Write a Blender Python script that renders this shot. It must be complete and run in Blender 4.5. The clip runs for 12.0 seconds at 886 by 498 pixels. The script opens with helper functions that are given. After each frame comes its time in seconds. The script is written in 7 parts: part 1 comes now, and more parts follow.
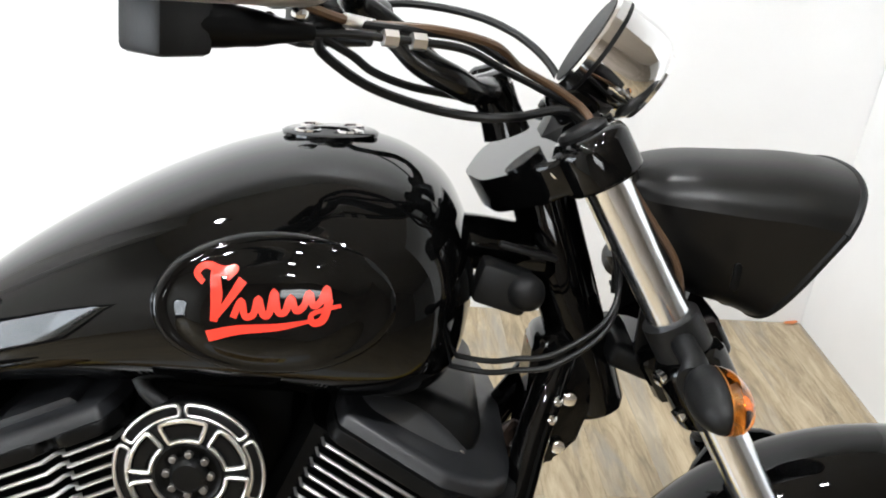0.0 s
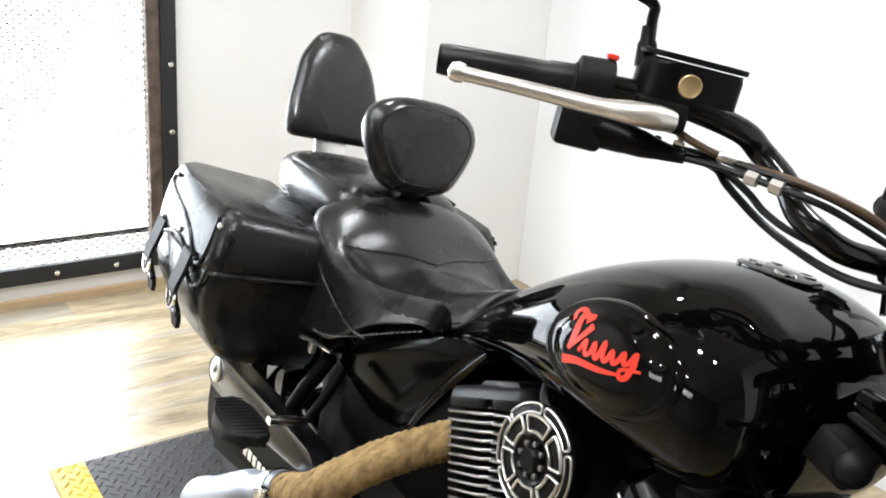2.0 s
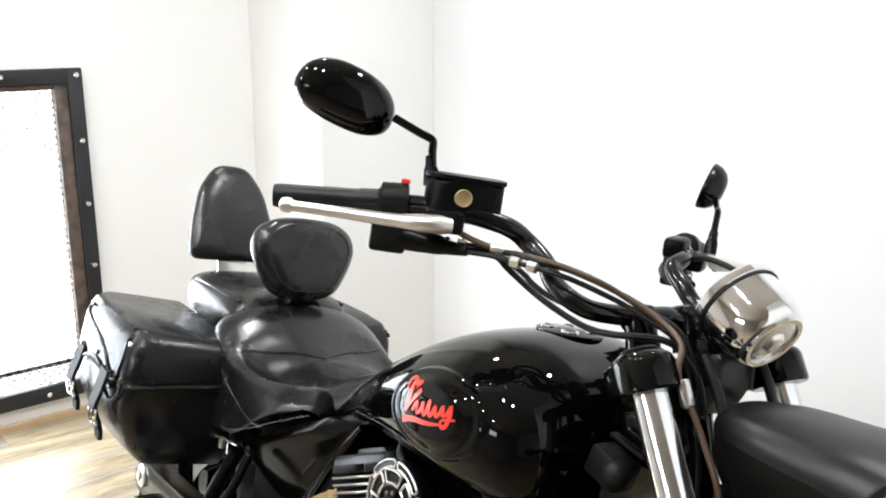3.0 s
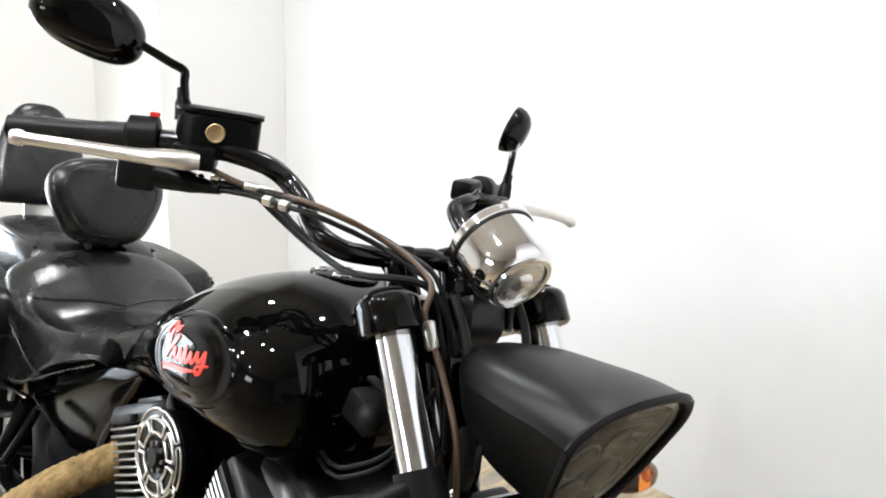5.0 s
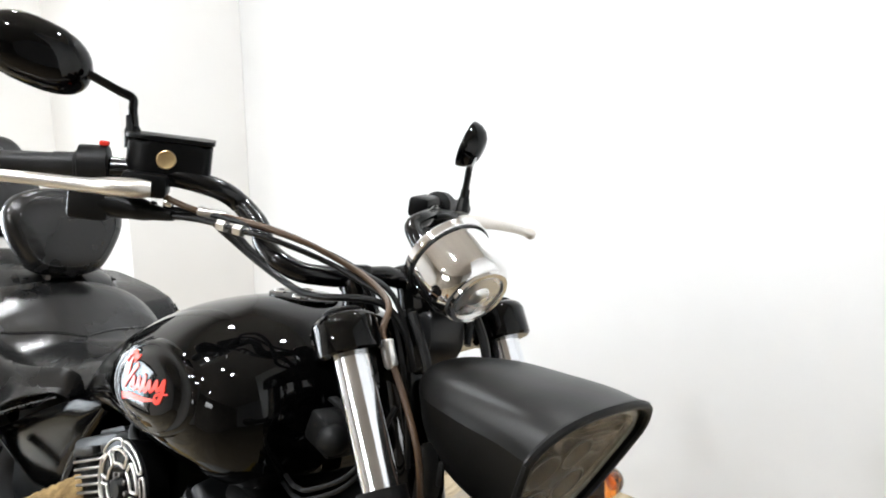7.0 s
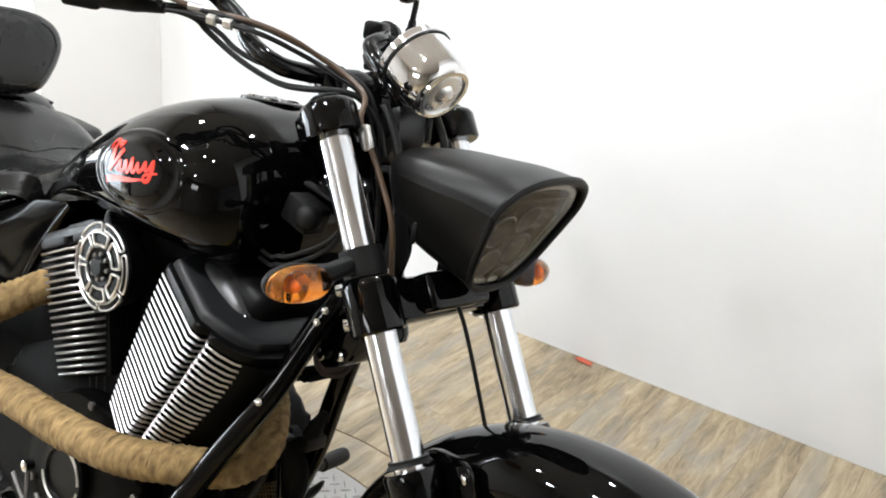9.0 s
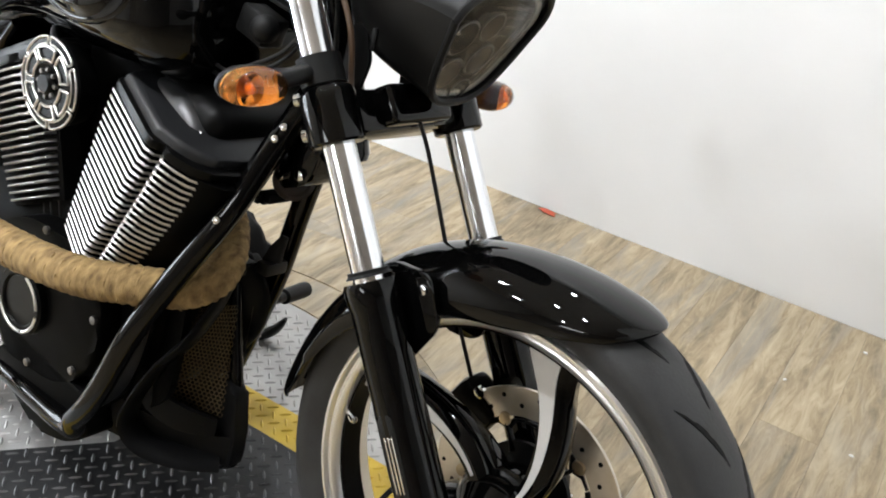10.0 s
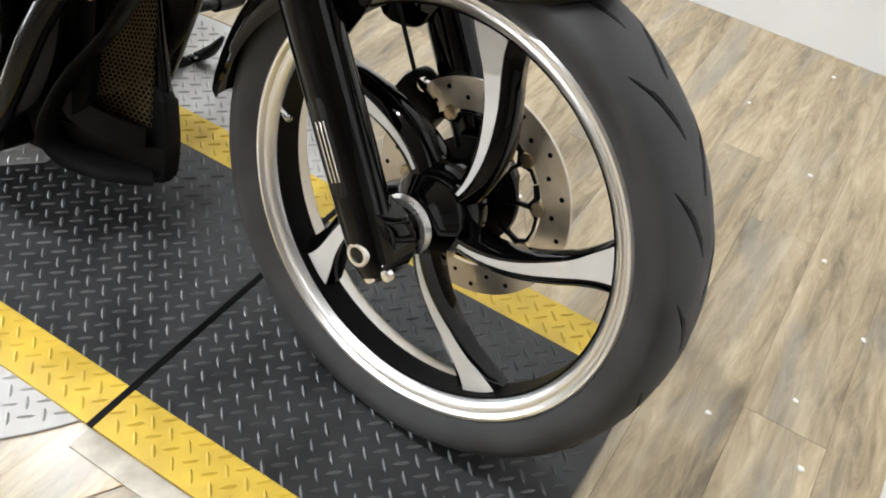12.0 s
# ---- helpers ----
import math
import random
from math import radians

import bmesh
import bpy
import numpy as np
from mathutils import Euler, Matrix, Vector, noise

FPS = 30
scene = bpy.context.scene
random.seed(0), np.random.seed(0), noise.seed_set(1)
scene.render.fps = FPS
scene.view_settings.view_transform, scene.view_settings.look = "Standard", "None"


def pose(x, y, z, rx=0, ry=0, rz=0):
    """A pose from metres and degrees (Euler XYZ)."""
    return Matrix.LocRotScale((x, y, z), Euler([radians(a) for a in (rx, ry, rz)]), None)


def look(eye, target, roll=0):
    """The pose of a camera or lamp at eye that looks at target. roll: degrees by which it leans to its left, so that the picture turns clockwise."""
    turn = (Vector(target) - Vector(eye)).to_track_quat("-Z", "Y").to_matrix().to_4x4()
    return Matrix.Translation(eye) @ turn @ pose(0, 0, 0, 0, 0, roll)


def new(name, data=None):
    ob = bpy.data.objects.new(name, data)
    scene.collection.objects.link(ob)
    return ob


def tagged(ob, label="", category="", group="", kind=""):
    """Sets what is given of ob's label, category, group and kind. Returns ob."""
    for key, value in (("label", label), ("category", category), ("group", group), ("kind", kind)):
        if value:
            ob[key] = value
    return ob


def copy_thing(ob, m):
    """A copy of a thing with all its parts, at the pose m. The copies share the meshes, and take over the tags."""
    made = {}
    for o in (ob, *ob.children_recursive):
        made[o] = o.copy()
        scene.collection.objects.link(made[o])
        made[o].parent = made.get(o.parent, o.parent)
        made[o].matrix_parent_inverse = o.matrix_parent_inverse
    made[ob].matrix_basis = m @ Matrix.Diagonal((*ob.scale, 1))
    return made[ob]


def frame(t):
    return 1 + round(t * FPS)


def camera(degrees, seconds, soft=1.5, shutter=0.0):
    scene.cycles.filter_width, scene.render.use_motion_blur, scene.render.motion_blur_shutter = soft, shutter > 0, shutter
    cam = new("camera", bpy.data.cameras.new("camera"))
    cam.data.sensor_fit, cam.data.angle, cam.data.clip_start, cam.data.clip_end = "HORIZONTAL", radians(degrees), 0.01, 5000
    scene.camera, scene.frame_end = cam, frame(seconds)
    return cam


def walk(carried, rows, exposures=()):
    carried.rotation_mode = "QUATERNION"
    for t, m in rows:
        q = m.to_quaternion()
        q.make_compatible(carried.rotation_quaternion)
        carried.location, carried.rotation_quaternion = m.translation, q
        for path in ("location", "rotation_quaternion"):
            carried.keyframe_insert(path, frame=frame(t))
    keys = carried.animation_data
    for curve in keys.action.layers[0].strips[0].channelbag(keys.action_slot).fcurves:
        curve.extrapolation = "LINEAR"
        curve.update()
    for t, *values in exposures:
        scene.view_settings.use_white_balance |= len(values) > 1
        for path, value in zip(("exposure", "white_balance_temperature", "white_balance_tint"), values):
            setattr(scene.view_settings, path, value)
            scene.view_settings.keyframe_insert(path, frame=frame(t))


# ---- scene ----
LENS = 52.23
cam = camera(LENS, 12.0, soft=1.9)
PATH = [
    (0, (-0.6194, -0.6812, 1.3008), (-0.5457, 0.6512, 0.6157), 6.57),
    (0.5, (-0.5506, -0.5770, 1.2918), (-0.8956, 0.6968, 0.5788), 7.54),
    (1, (-0.4409, -0.6574, 1.2736), (-1.1437, 0.4872, 0.6058), 5.01),
    (1.5, (-0.3045, -0.7250, 1.3121), (-1.2814, 0.2160, 0.6717), 3.58),
    (2, (-0.0790, -0.6562, 1.3348), (-1.2596, 0.1003, 0.8018), 5.23),
    (2.5, (0.0852, -0.6395, 1.3794), (-1.1387, 0.1115, 0.9457), 0.73),
    (3, (0.2155, -0.6833, 1.4198), (-0.9612, 0.1681, 1.0447), 0.15),
    (3.5, (0.2645, -0.6356, 1.4099), (-0.8802, 0.2350, 0.9836), 1.56),
    (3.7, (0.2743, -0.6055, 1.4001), (-0.8612, 0.2718, 0.9632), 2.57),
    (5.5, (0.3008, -0.5110, 1.3958), (-0.7367, 0.4813, 0.9611), 1.40),
    (6, (0.3009, -0.5048, 1.4071), (-0.7373, 0.4949, 0.9914), 0.90),
    (6.5, (0.3060, -0.4917, 1.4028), (-0.7331, 0.5054, 0.9833), 0.57),
    (8.3, (0.3509, -0.6488, 1.3715), (-0.5752, 0.4297, 0.8929), 2.25),
    (8.5, (0.3577, -0.6841, 1.3583), (-0.5407, 0.4044, 0.8504), 2.94),
    (9, (0.3725, -0.7235, 1.3206), (-0.4655, 0.3799, 0.7460), 5.35),
    (9.5, (0.3815, -0.7300, 1.2817), (-0.4126, 0.3559, 0.6182), 5.81),
    (10, (0.3957, -0.7285, 1.2411), (-0.3286, 0.3488, 0.4896), 7.33),
    (10.5, (0.4026, -0.7253, 1.2042), (-0.2643, 0.3310, 0.3738), 8.87),
    (11, (0.4111, -0.7158, 1.1698), (-0.2001, 0.3148, 0.2676), 9.36),
    (11.5, (0.4219, -0.7096, 1.1390), (-0.1370, 0.2782, 0.1584), 9.45),
    (12, (0.4301, -0.6903, 1.1031), (-0.0899, 0.2574, 0.0632), 9.92),
]
EXPOSURES = [(0.0, -0.12), (0.5, -0.22), (1.5, -0.37), (2.5, -0.36), (3.7, -0.36), (6.5, -0.27), (8.5, -0.25), (9.5, -0.23), (10.5, -0.20), (12.0, 0.0)]
walk(cam, [(t, look(eye, target, roll)) for t, eye, target, roll in PATH], EXPOSURES)

# ---- the plan: the bike's own frame and the room's frame ----
LEAN = 12.3                                  # the bike leans on its side stand
BIKE = pose(0, 0, 0, -LEAN, 0, 0)
ROOM = pose(0, 0, 0, 0, 0, 4.0)              # the room is turned against the bike
WALL_Y, WINDOW_X, CEILING_Z = 1.535, -3.05, 2.85
BACK_Y, RIGHT_X = -4.2, 4.2
RAKE = Vector((-0.541, 0.0, 0.841)).normalized()   # the fork's way up
STEER_AT = Vector((-0.475, 0.0, 0.95))
STEER = Matrix.Translation(STEER_AT) @ Matrix.Rotation(radians(-3.3), 4, RAKE) @ Matrix.Translation(-STEER_AT)

# ---- light ----
world = bpy.data.worlds.new("world")
scene.world = world
world.use_nodes = True
wn = world.node_tree.nodes
sky = wn.new("ShaderNodeTexSky")
sky.sky_type, sky.sun_disc = "NISHITA", False
sky.sun_elevation, sky.sun_rotation = radians(35), radians(60)
wn["Background"].inputs["Strength"].default_value = 0.1
world.node_tree.links.new(sky.outputs[0], wn["Background"].inputs[0])


def lamp(name, kind, m, energy, colour=(1, 1, 1), **more):
    data = bpy.data.lights.new(name, kind)
    data.energy, data.color = energy, colour
    for key, value in more.items():
        if key == "size":
            data.size = value
        elif key == "size_y":
            data.shape, data.size_y = "RECTANGLE", value
        elif key == "radius":
            data.shadow_soft_size = value
        elif key == "spot":
            data.spot_size, data.spot_blend = radians(value), 0.6
    ob = new(name, data)
    ob.matrix_world = m
    return ob


WINDOW_LIGHT, CEILING_LIGHT = 85.0, 114.0
LAMP_COLOUR = (0.935, 0.968, 1.0)
lamp("window_daylight", "AREA", ROOM @ look((WINDOW_X - 0.06, -0.55, 0.7), (0, -0.3, 0.55)), WINDOW_LIGHT, (0.80, 0.90, 1.0), size=1.5, size_y=1.0)
LAMP_SPOTS = [(-1.9, -0.75), (-1.0, -0.72), (-0.4, -0.66), (-1.95, 0.6), (-0.6, 1.0), (-2.2, -1.9), (-1.3, -2.7)]
for x, y in LAMP_SPOTS:
    lamp("ceiling_spot", "SPOT", ROOM @ look((x, y, CEILING_Z - 0.176), (x, y + 0.05, 0)), CEILING_LIGHT, LAMP_COLOUR, radius=0.05, spot=155)
lamp("tube_light", "AREA", ROOM @ look((-1.0, BACK_Y + 0.12, 2.05), (-0.8, 0, 0.8)), 25.0, (0.95, 0.98, 1.0), size=1.2, size_y=0.5)


# ---- materials ----
def material(name, colour, rough=0.5, metal=0.0, second=None, scale=8.0, detail=4.0, spread=0.35, bump=0.0, bump_scale=60.0, rough_to=None, coat=0.0, stretch=(1, 1, 1), island=0.0, ior=1.5):
    """A procedural surface: two scales of noise in the colour, one in the gloss, and a fine relief."""
    m = bpy.data.materials.new(name)
    m.use_nodes = True
    nt = m.node_tree
    p = nt.nodes["Principled BSDF"]
    p.inputs["Roughness"].default_value, p.inputs["Metallic"].default_value = rough, metal
    p.inputs["Coat Weight"].default_value = coat
    p.inputs["Coat Roughness"].default_value = 0.03
    p.inputs["IOR"].default_value = ior
    co = nt.nodes.new("ShaderNodeTexCoord")
    mp = nt.nodes.new("ShaderNodeMapping")
    mp.inputs["Scale"].default_value = stretch
    nt.links.new(co.outputs["Object"], mp.inputs[0])
    big = nt.nodes.new("ShaderNodeTexNoise")
    big.inputs["Scale"].default_value, big.inputs["Detail"].default_value = scale, detail
    nt.links.new(mp.outputs[0], big.inputs["Vector"])
    ramp = nt.nodes.new("ShaderNodeValToRGB")
    ramp.color_ramp.elements[0].position, ramp.color_ramp.elements[1].position = 0.5 - spread, 0.5 + spread
    a = (*colour, 1)
    b = (*(second or tuple(c * 0.8 for c in colour)), 1)
    ramp.color_ramp.elements[0].color, ramp.color_ramp.elements[1].color = b, a
    nt.links.new(big.outputs[0], ramp.inputs[0])
    nt.links.new(ramp.outputs[0], p.inputs["Base Color"])
    fine = nt.nodes.new("ShaderNodeTexNoise")
    fine.inputs["Scale"].default_value, fine.inputs["Detail"].default_value = bump_scale, 5.0
    nt.links.new(mp.outputs[0], fine.inputs["Vector"])
    if rough_to is not None:
        r = nt.nodes.new("ShaderNodeMapRange")
        r.inputs[1].default_value, r.inputs[2].default_value = 0.3, 0.7
        r.inputs[3].default_value, r.inputs[4].default_value = rough, rough_to
        nt.links.new(big.outputs[0], r.inputs[0])
        nt.links.new(r.outputs[0], p.inputs["Roughness"])
    if bump:
        bp = nt.nodes.new("ShaderNodeBump")
        bp.inputs["Strength"].default_value, bp.inputs["Distance"].default_value = bump, 0.002
        nt.links.new(fine.outputs[0], bp.inputs["Height"])
        nt.links.new(bp.outputs[0], p.inputs["Normal"])
    return m


def glow(name, colour, strength):
    m = bpy.data.materials.new(name)
    m.use_nodes = True
    p = m.node_tree.nodes["Principled BSDF"]
    p.inputs["Base Color"].default_value = (*colour, 1)
    p.inputs["Emission Color"].default_value = (*colour, 1)
    p.inputs["Emission Strength"].default_value = strength
    return m


def glass(name, colour, rough=0.0, ior=1.45):
    m = bpy.data.materials.new(name)
    m.use_nodes = True
    p = m.node_tree.nodes["Principled BSDF"]
    p.inputs["Base Color"].default_value = (*colour, 1)
    p.inputs["Roughness"].default_value, p.inputs["IOR"].default_value = rough, ior
    p.inputs["Transmission Weight"].default_value = 1.0
    return m


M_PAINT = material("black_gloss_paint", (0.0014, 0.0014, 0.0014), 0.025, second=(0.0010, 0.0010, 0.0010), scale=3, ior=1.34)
M_SATIN = material("black_satin_metal", (0.0035, 0.0035, 0.0035), 0.3, second=(0.002, 0.002, 0.002), rough_to=0.42, bump=0.05, bump_scale=200, ior=1.22)
M_MATTE = material("matte_black_shell", (0.005, 0.0048, 0.0045), 0.34, second=(0.0035, 0.0033, 0.003), rough_to=0.42, bump=0.06, bump_scale=260, ior=1.33)
M_PLASTIC = material("black_plastic", (0.006, 0.006, 0.006), 0.42, second=(0.004, 0.004, 0.004), rough_to=0.56, bump=0.12, bump_scale=300, ior=1.3)
M_LEATHER = material("black_leather", (0.0085, 0.0085, 0.0085), 0.21, second=(0.0055, 0.0055, 0.0055), rough_to=0.31, bump=0.28, bump_scale=110, scale=9, ior=1.53)
M_BAGLEATHER = material("glossy_bag_leather", (0.006, 0.006, 0.0065), 0.20, second=(0.004, 0.004, 0.004), rough_to=0.32, bump=0.3, bump_scale=70, scale=10, ior=1.4)
M_RUBBER = material("tyre_rubber", (0.034, 0.034, 0.0345), 0.50, second=(0.012, 0.012, 0.0125), rough_to=0.72, bump=0.25, bump_scale=240, scale=16, spread=0.22, detail=8, ior=1.45)
M_HOSE = material("black_hose_rubber", (0.005, 0.005, 0.005), 0.35, rough_to=0.5, ior=1.35)
M_CHROME = material("chrome", (0.88, 0.88, 0.88), 0.05, 1.0, second=(0.82, 0.81, 0.80), rough_to=0.09, scale=20)
M_POLISHED = material("polished_alloy", (0.88, 0.87, 0.85), 0.26, 0.92, second=(0.84, 0.83, 0.81), rough_to=0.29, scale=30)
M_RIM = material("satin_rim_alloy", (0.85, 0.855, 0.86), 0.30, 1.0, second=(0.80, 0.805, 0.81), scale=4)
M_ALLOY = material("machined_alloy", (0.86, 0.85, 0.83), 0.28, 1.0, second=(0.74, 0.72, 0.69), rough_to=0.38, scale=25, bump=0.08, bump_scale=300)
M_LEVER = material("lever_alloy", (0.78, 0.75, 0.71), 0.32, 0.9, second=(0.66, 0.62, 0.57), rough_to=0.42, scale=18)
M_FINBLACK = material("fin_black", (0.0018, 0.0018, 0.0018), 0.45, ior=1.15)
M_STEELDISC = material("brake_disc_steel", (0.68, 0.63, 0.55), 0.3, 1.0, second=(0.50, 0.44, 0.36), rough_to=0.42, scale=40)
M_DARKSTEEL = material("dark_steel", (0.2, 0.19, 0.18), 0.4, 0.9, second=(0.12, 0.11, 0.1), rough_to=0.55, scale=30)
M_RED = material("red_paint", (0.78, 0.045, 0.025), 0.25, second=(0.7, 0.035, 0.02), scale=40)
M_ORANGE = glass("amber_lens", (1.0, 0.30, 0.03), 0.08)
M_AMBER = material("amber_bulb", (0.9, 0.36, 0.03), 0.10, second=(0.8, 0.28, 0.02), scale=30, coat=0.6)
M_CLEAR = glass("clear_lens", (0.96, 0.95, 0.92), 0.02)
M_WRAP = material("tan_exhaust_wrap", (0.38, 0.255, 0.105), 0.9, second=(0.115, 0.068, 0.025), scale=120, spread=0.22, bump=1.0, bump_scale=420, detail=9, stretch=(1.0, 0.35, 0.35))
M_YELLOW = material("yellow_floor_paint", (0.58, 0.40, 0.034), 0.45, second=(0.44, 0.295, 0.030), scale=16, spread=0.2, bump=0.1, bump_scale=150, rough_to=0.6, detail=8)
M_PLATEBLACK = material("black_tread_plate", (0.026, 0.0262, 0.0272), 0.38, second=(0.009, 0.0091, 0.0096), scale=7, spread=0.22, rough_to=0.54, bump=0.1, bump_scale=180, ior=1.42)
M_LUGWORN = material("worn_tread_lug", (0.080, 0.080, 0.083), 0.34, second=(0.030, 0.030, 0.0315), scale=14, spread=0.2, rough_to=0.48, bump=0.1, bump_scale=180, ior=1.5)
M_PLATEGREY = material("galvanised_tread_plate", (0.42, 0.415, 0.405), 0.42, 0.55, second=(0.31, 0.30, 0.285), scale=12, spread=0.25, rough_to=0.55, bump=0.1, bump_scale=160)
# the wall's soft grey shading is put into the colour as broad patches
M_WALL = material("white_wall", (0.83, 0.83, 0.83), 0.7, second=(0.73, 0.73, 0.73), scale=1.1, spread=0.18, bump=0.06, bump_scale=60)
M_CREAM = material("cream_wall", (0.80, 0.79, 0.775), 0.75, second=(0.75, 0.74, 0.72), scale=1.8, spread=0.3, bump=0.08, bump_scale=70)
# brown tones put the dimness of the shop side into the colour
M_DIMTONE = material("dim_toned_wall", (0.46, 0.41, 0.355), 0.7, second=(0.27, 0.235, 0.20), scale=1.2, spread=0.2)
M_CEILING = material("ceiling_paint", (0.62, 0.57, 0.51), 0.8, second=(0.52, 0.475, 0.42), scale=2)
M_FRAME = material("dark_steel_frame", (0.045, 0.045, 0.048), 0.45, 0.6, second=(0.025, 0.025, 0.027), scale=9, rough_to=0.6, bump=0.12, bump_scale=90)
M_RUST = material("worn_brown_strip", (0.13, 0.09, 0.07), 0.6, second=(0.05, 0.038, 0.03), scale=24, spread=0.15, bump=0.2, bump_scale=120)
M_MESH = material("expanded_mesh_grey", (0.20, 0.195, 0.19), 0.5, 0.3)
M_MIRROR = material("mirror_glass", (0.9, 0.9, 0.9), 0.01, 1.0, second=(0.89, 0.89, 0.89))
M_STITCH = material("grey_stitch", (0.12, 0.12, 0.12), 0.7)
M_PANE = glow("bright_daylight", (1.0, 1.0, 1.0), 4.0)
M_BULB = glow("lamp_bulb", (1.0, 0.98, 0.95), 30.0)
M_TUBE = glow("fluorescent_tube", (0.96, 0.98, 1.0), 9.0)


# ---- mesh helpers ----
def part(name, bm, mat, parent=None, label="", smooth=40.0, doubles=0.0):
    """Links a bmesh as one mesh object under a thing or a part."""
    if doubles:
        bmesh.ops.remove_doubles(bm, verts=bm.verts, dist=doubles)
    bmesh.ops.recalc_face_normals(bm, faces=bm.faces)
    me = bpy.data.meshes.new(name)
    bm.to_mesh(me)
    bm.free()
    for one in (mat if isinstance(mat, (list, tuple)) else [mat]):
        me.materials.append(one)
    if smooth:
        me.shade_smooth()
        me.set_sharp_from_angle(angle=radians(smooth))
    ob = new(name, me)
    if parent:
        while parent.parent and parent.parent.parent:      # thing > part > sub-part, no deeper
            parent = parent.parent
        ob.parent = parent
    if label:
        tagged(ob, label)
    return ob


def empty(name, m, label, category, group="", kind=""):
    ob = new(name)
    ob.empty_display_size = 0.05
    ob.matrix_world = m
    return tagged(ob, label, category, group, kind)


def spline(pts, n=8):
    """A smooth line through the points."""
    v = [Vector(p) for p in pts]
    v = [2 * v[0] - v[1]] + v + [2 * v[-1] - v[-2]]
    out = []
    for k in range(1, len(v) - 2):
        p0, p1, p2, p3 = v[k - 1:k + 3]
        for j in range(n):
            t = j / n
            out.append(0.5 * (2 * p1 + (p2 - p0) * t + (2 * p0 - 5 * p1 + 4 * p2 - p3) * t * t + (3 * p1 - p0 - 3 * p2 + p3) * t ** 3))
    return out + [v[-2]]


def ring_faces(bm, rings, caps=True, closed=True):
    made = [[bm.verts.new(p) for p in r] for r in rings]
    n = len(made[0])
    for a, b in zip(made, made[1:]):
        for j in range(n if closed else n - 1):
            bm.faces.new((a[j], a[(j + 1) % n], b[(j + 1) % n], b[j]))
    if caps and closed:
        bm.faces.new(list(reversed(made[0])))
        bm.faces.new(made[-1])
    return made


def sweep(bm, line, radius, seg=12, flat=1.0):
    """A round bar along a line; radius: a number, or one for each point."""
    line = [Vector(p) for p in line]
    rad = radius if isinstance(radius, (list, tuple)) else [radius] * len(line)
    d = (line[1] - line[0]).normalized()
    side = d.orthogonal().normalized()
    if abs(d.z) < 0.9:
        side = d.cross(Vector((0, 0, 1))).normalized()
    rings = []
    for k, p in enumerate(line):
        a, b = line[max(k - 1, 0)], line[min(k + 1, len(line) - 1)]
        d = (b - a).normalized()
        side = (side - d * side.dot(d)).normalized()
        up = side.cross(d)
        rings.append([p + rad[k] * (math.cos(w) * side + flat * math.sin(w) * up) for w in (2 * math.pi * j / seg for j in range(seg))])
    ring_faces(bm, rings)
    return bm


def lathe(bm, at, axis, profile, seg=32, turn=0.0):
    """A turned body: profile of (along, radius) round the axis."""
    at, axis = Vector(at), Vector(axis).normalized()
    side = axis.orthogonal().normalized()
    up = axis.cross(side)
    rings = [[at + axis * a + r * (math.cos(w) * side + math.sin(w) * up) for w in (turn + 2 * math.pi * j / seg for j in range(seg))] for a, r in profile]
    ring_faces(bm, rings)
    return bm


def tube_ring(bm, at, axis, profile, seg=48):
    """A turned ring: a closed profile of (along, radius)."""
    at, axis = Vector(at), Vector(axis).normalized()
    side = axis.orthogonal().normalized()
    up = axis.cross(side)
    rings = [[at + axis * a + r * (math.cos(w) * side + math.sin(w) * up) for a, r in profile] for w in (2 * math.pi * j / seg for j in range(seg))]
    rings.append(rings[0])
    ring_faces(bm, rings, caps=False)
    bmesh.ops.remove_doubles(bm, verts=bm.verts, dist=1e-6)
    return bm


def box(bm, at, size, bevel=0.0, m=None, seg=2):
    """A bevelled block round at; m turns it about its middle."""
    t = Matrix.Translation(at) @ (m or Matrix())
    made = bmesh.ops.create_cube(bm, size=1.0, matrix=t @ Matrix.Diagonal((*size, 1)))
    if bevel:
        edges = list({e for v in made["verts"] for e in v.link_edges})
        bmesh.ops.bevel(bm, geom=edges, offset=bevel, segments=seg, profile=0.5, affect="EDGES", clamp_overlap=True)
    return bm


def prism(bm, poly, m, thick, bevel=0.0, seg=2):
    """A flat polygon (x, y) made thick along z, then placed by m."""
    verts = [bm.verts.new(m @ Vector((x, y, -thick / 2))) for x, y in poly]
    top = [bm.verts.new(m @ Vector((x, y, thick / 2))) for x, y in poly]
    n = len(poly)
    faces = [bm.faces.new(list(reversed(verts))), bm.faces.new(top)]
    for j in range(n):
        bm.faces.new((verts[j], verts[(j + 1) % n], top[(j + 1) % n], top[j]))
    if bevel:
        edges = list({e for f in faces for e in f.edges})
        bmesh.ops.bevel(bm, geom=edges, offset=bevel, segments=seg, profile=0.5, affect="EDGES", clamp_overlap=True)
    return bm


def oval(w, h, p=2.0, seg=32):
    """A superellipse about the origin."""
    out = []
    for j in range(seg):
        a = 2 * math.pi * j / seg
        c, s = math.cos(a), math.sin(a)
        out.append((w * math.copysign(abs(c) ** (2 / p), c), h * math.copysign(abs(s) ** (2 / p), s)))
    return out


def lerp_table(table, x):
    """Smooth values between rows of (x, a, b, ...)."""
    if x <= table[0][0]:
        return table[0][1:]
    for a, b in zip(table, table[1:]):
        if x <= b[0]:
            t = (x - a[0]) / (b[0] - a[0])
            return tuple(u + (v - u) * t for u, v in zip(a[1:], b[1:]))
    return table[-1][1:]


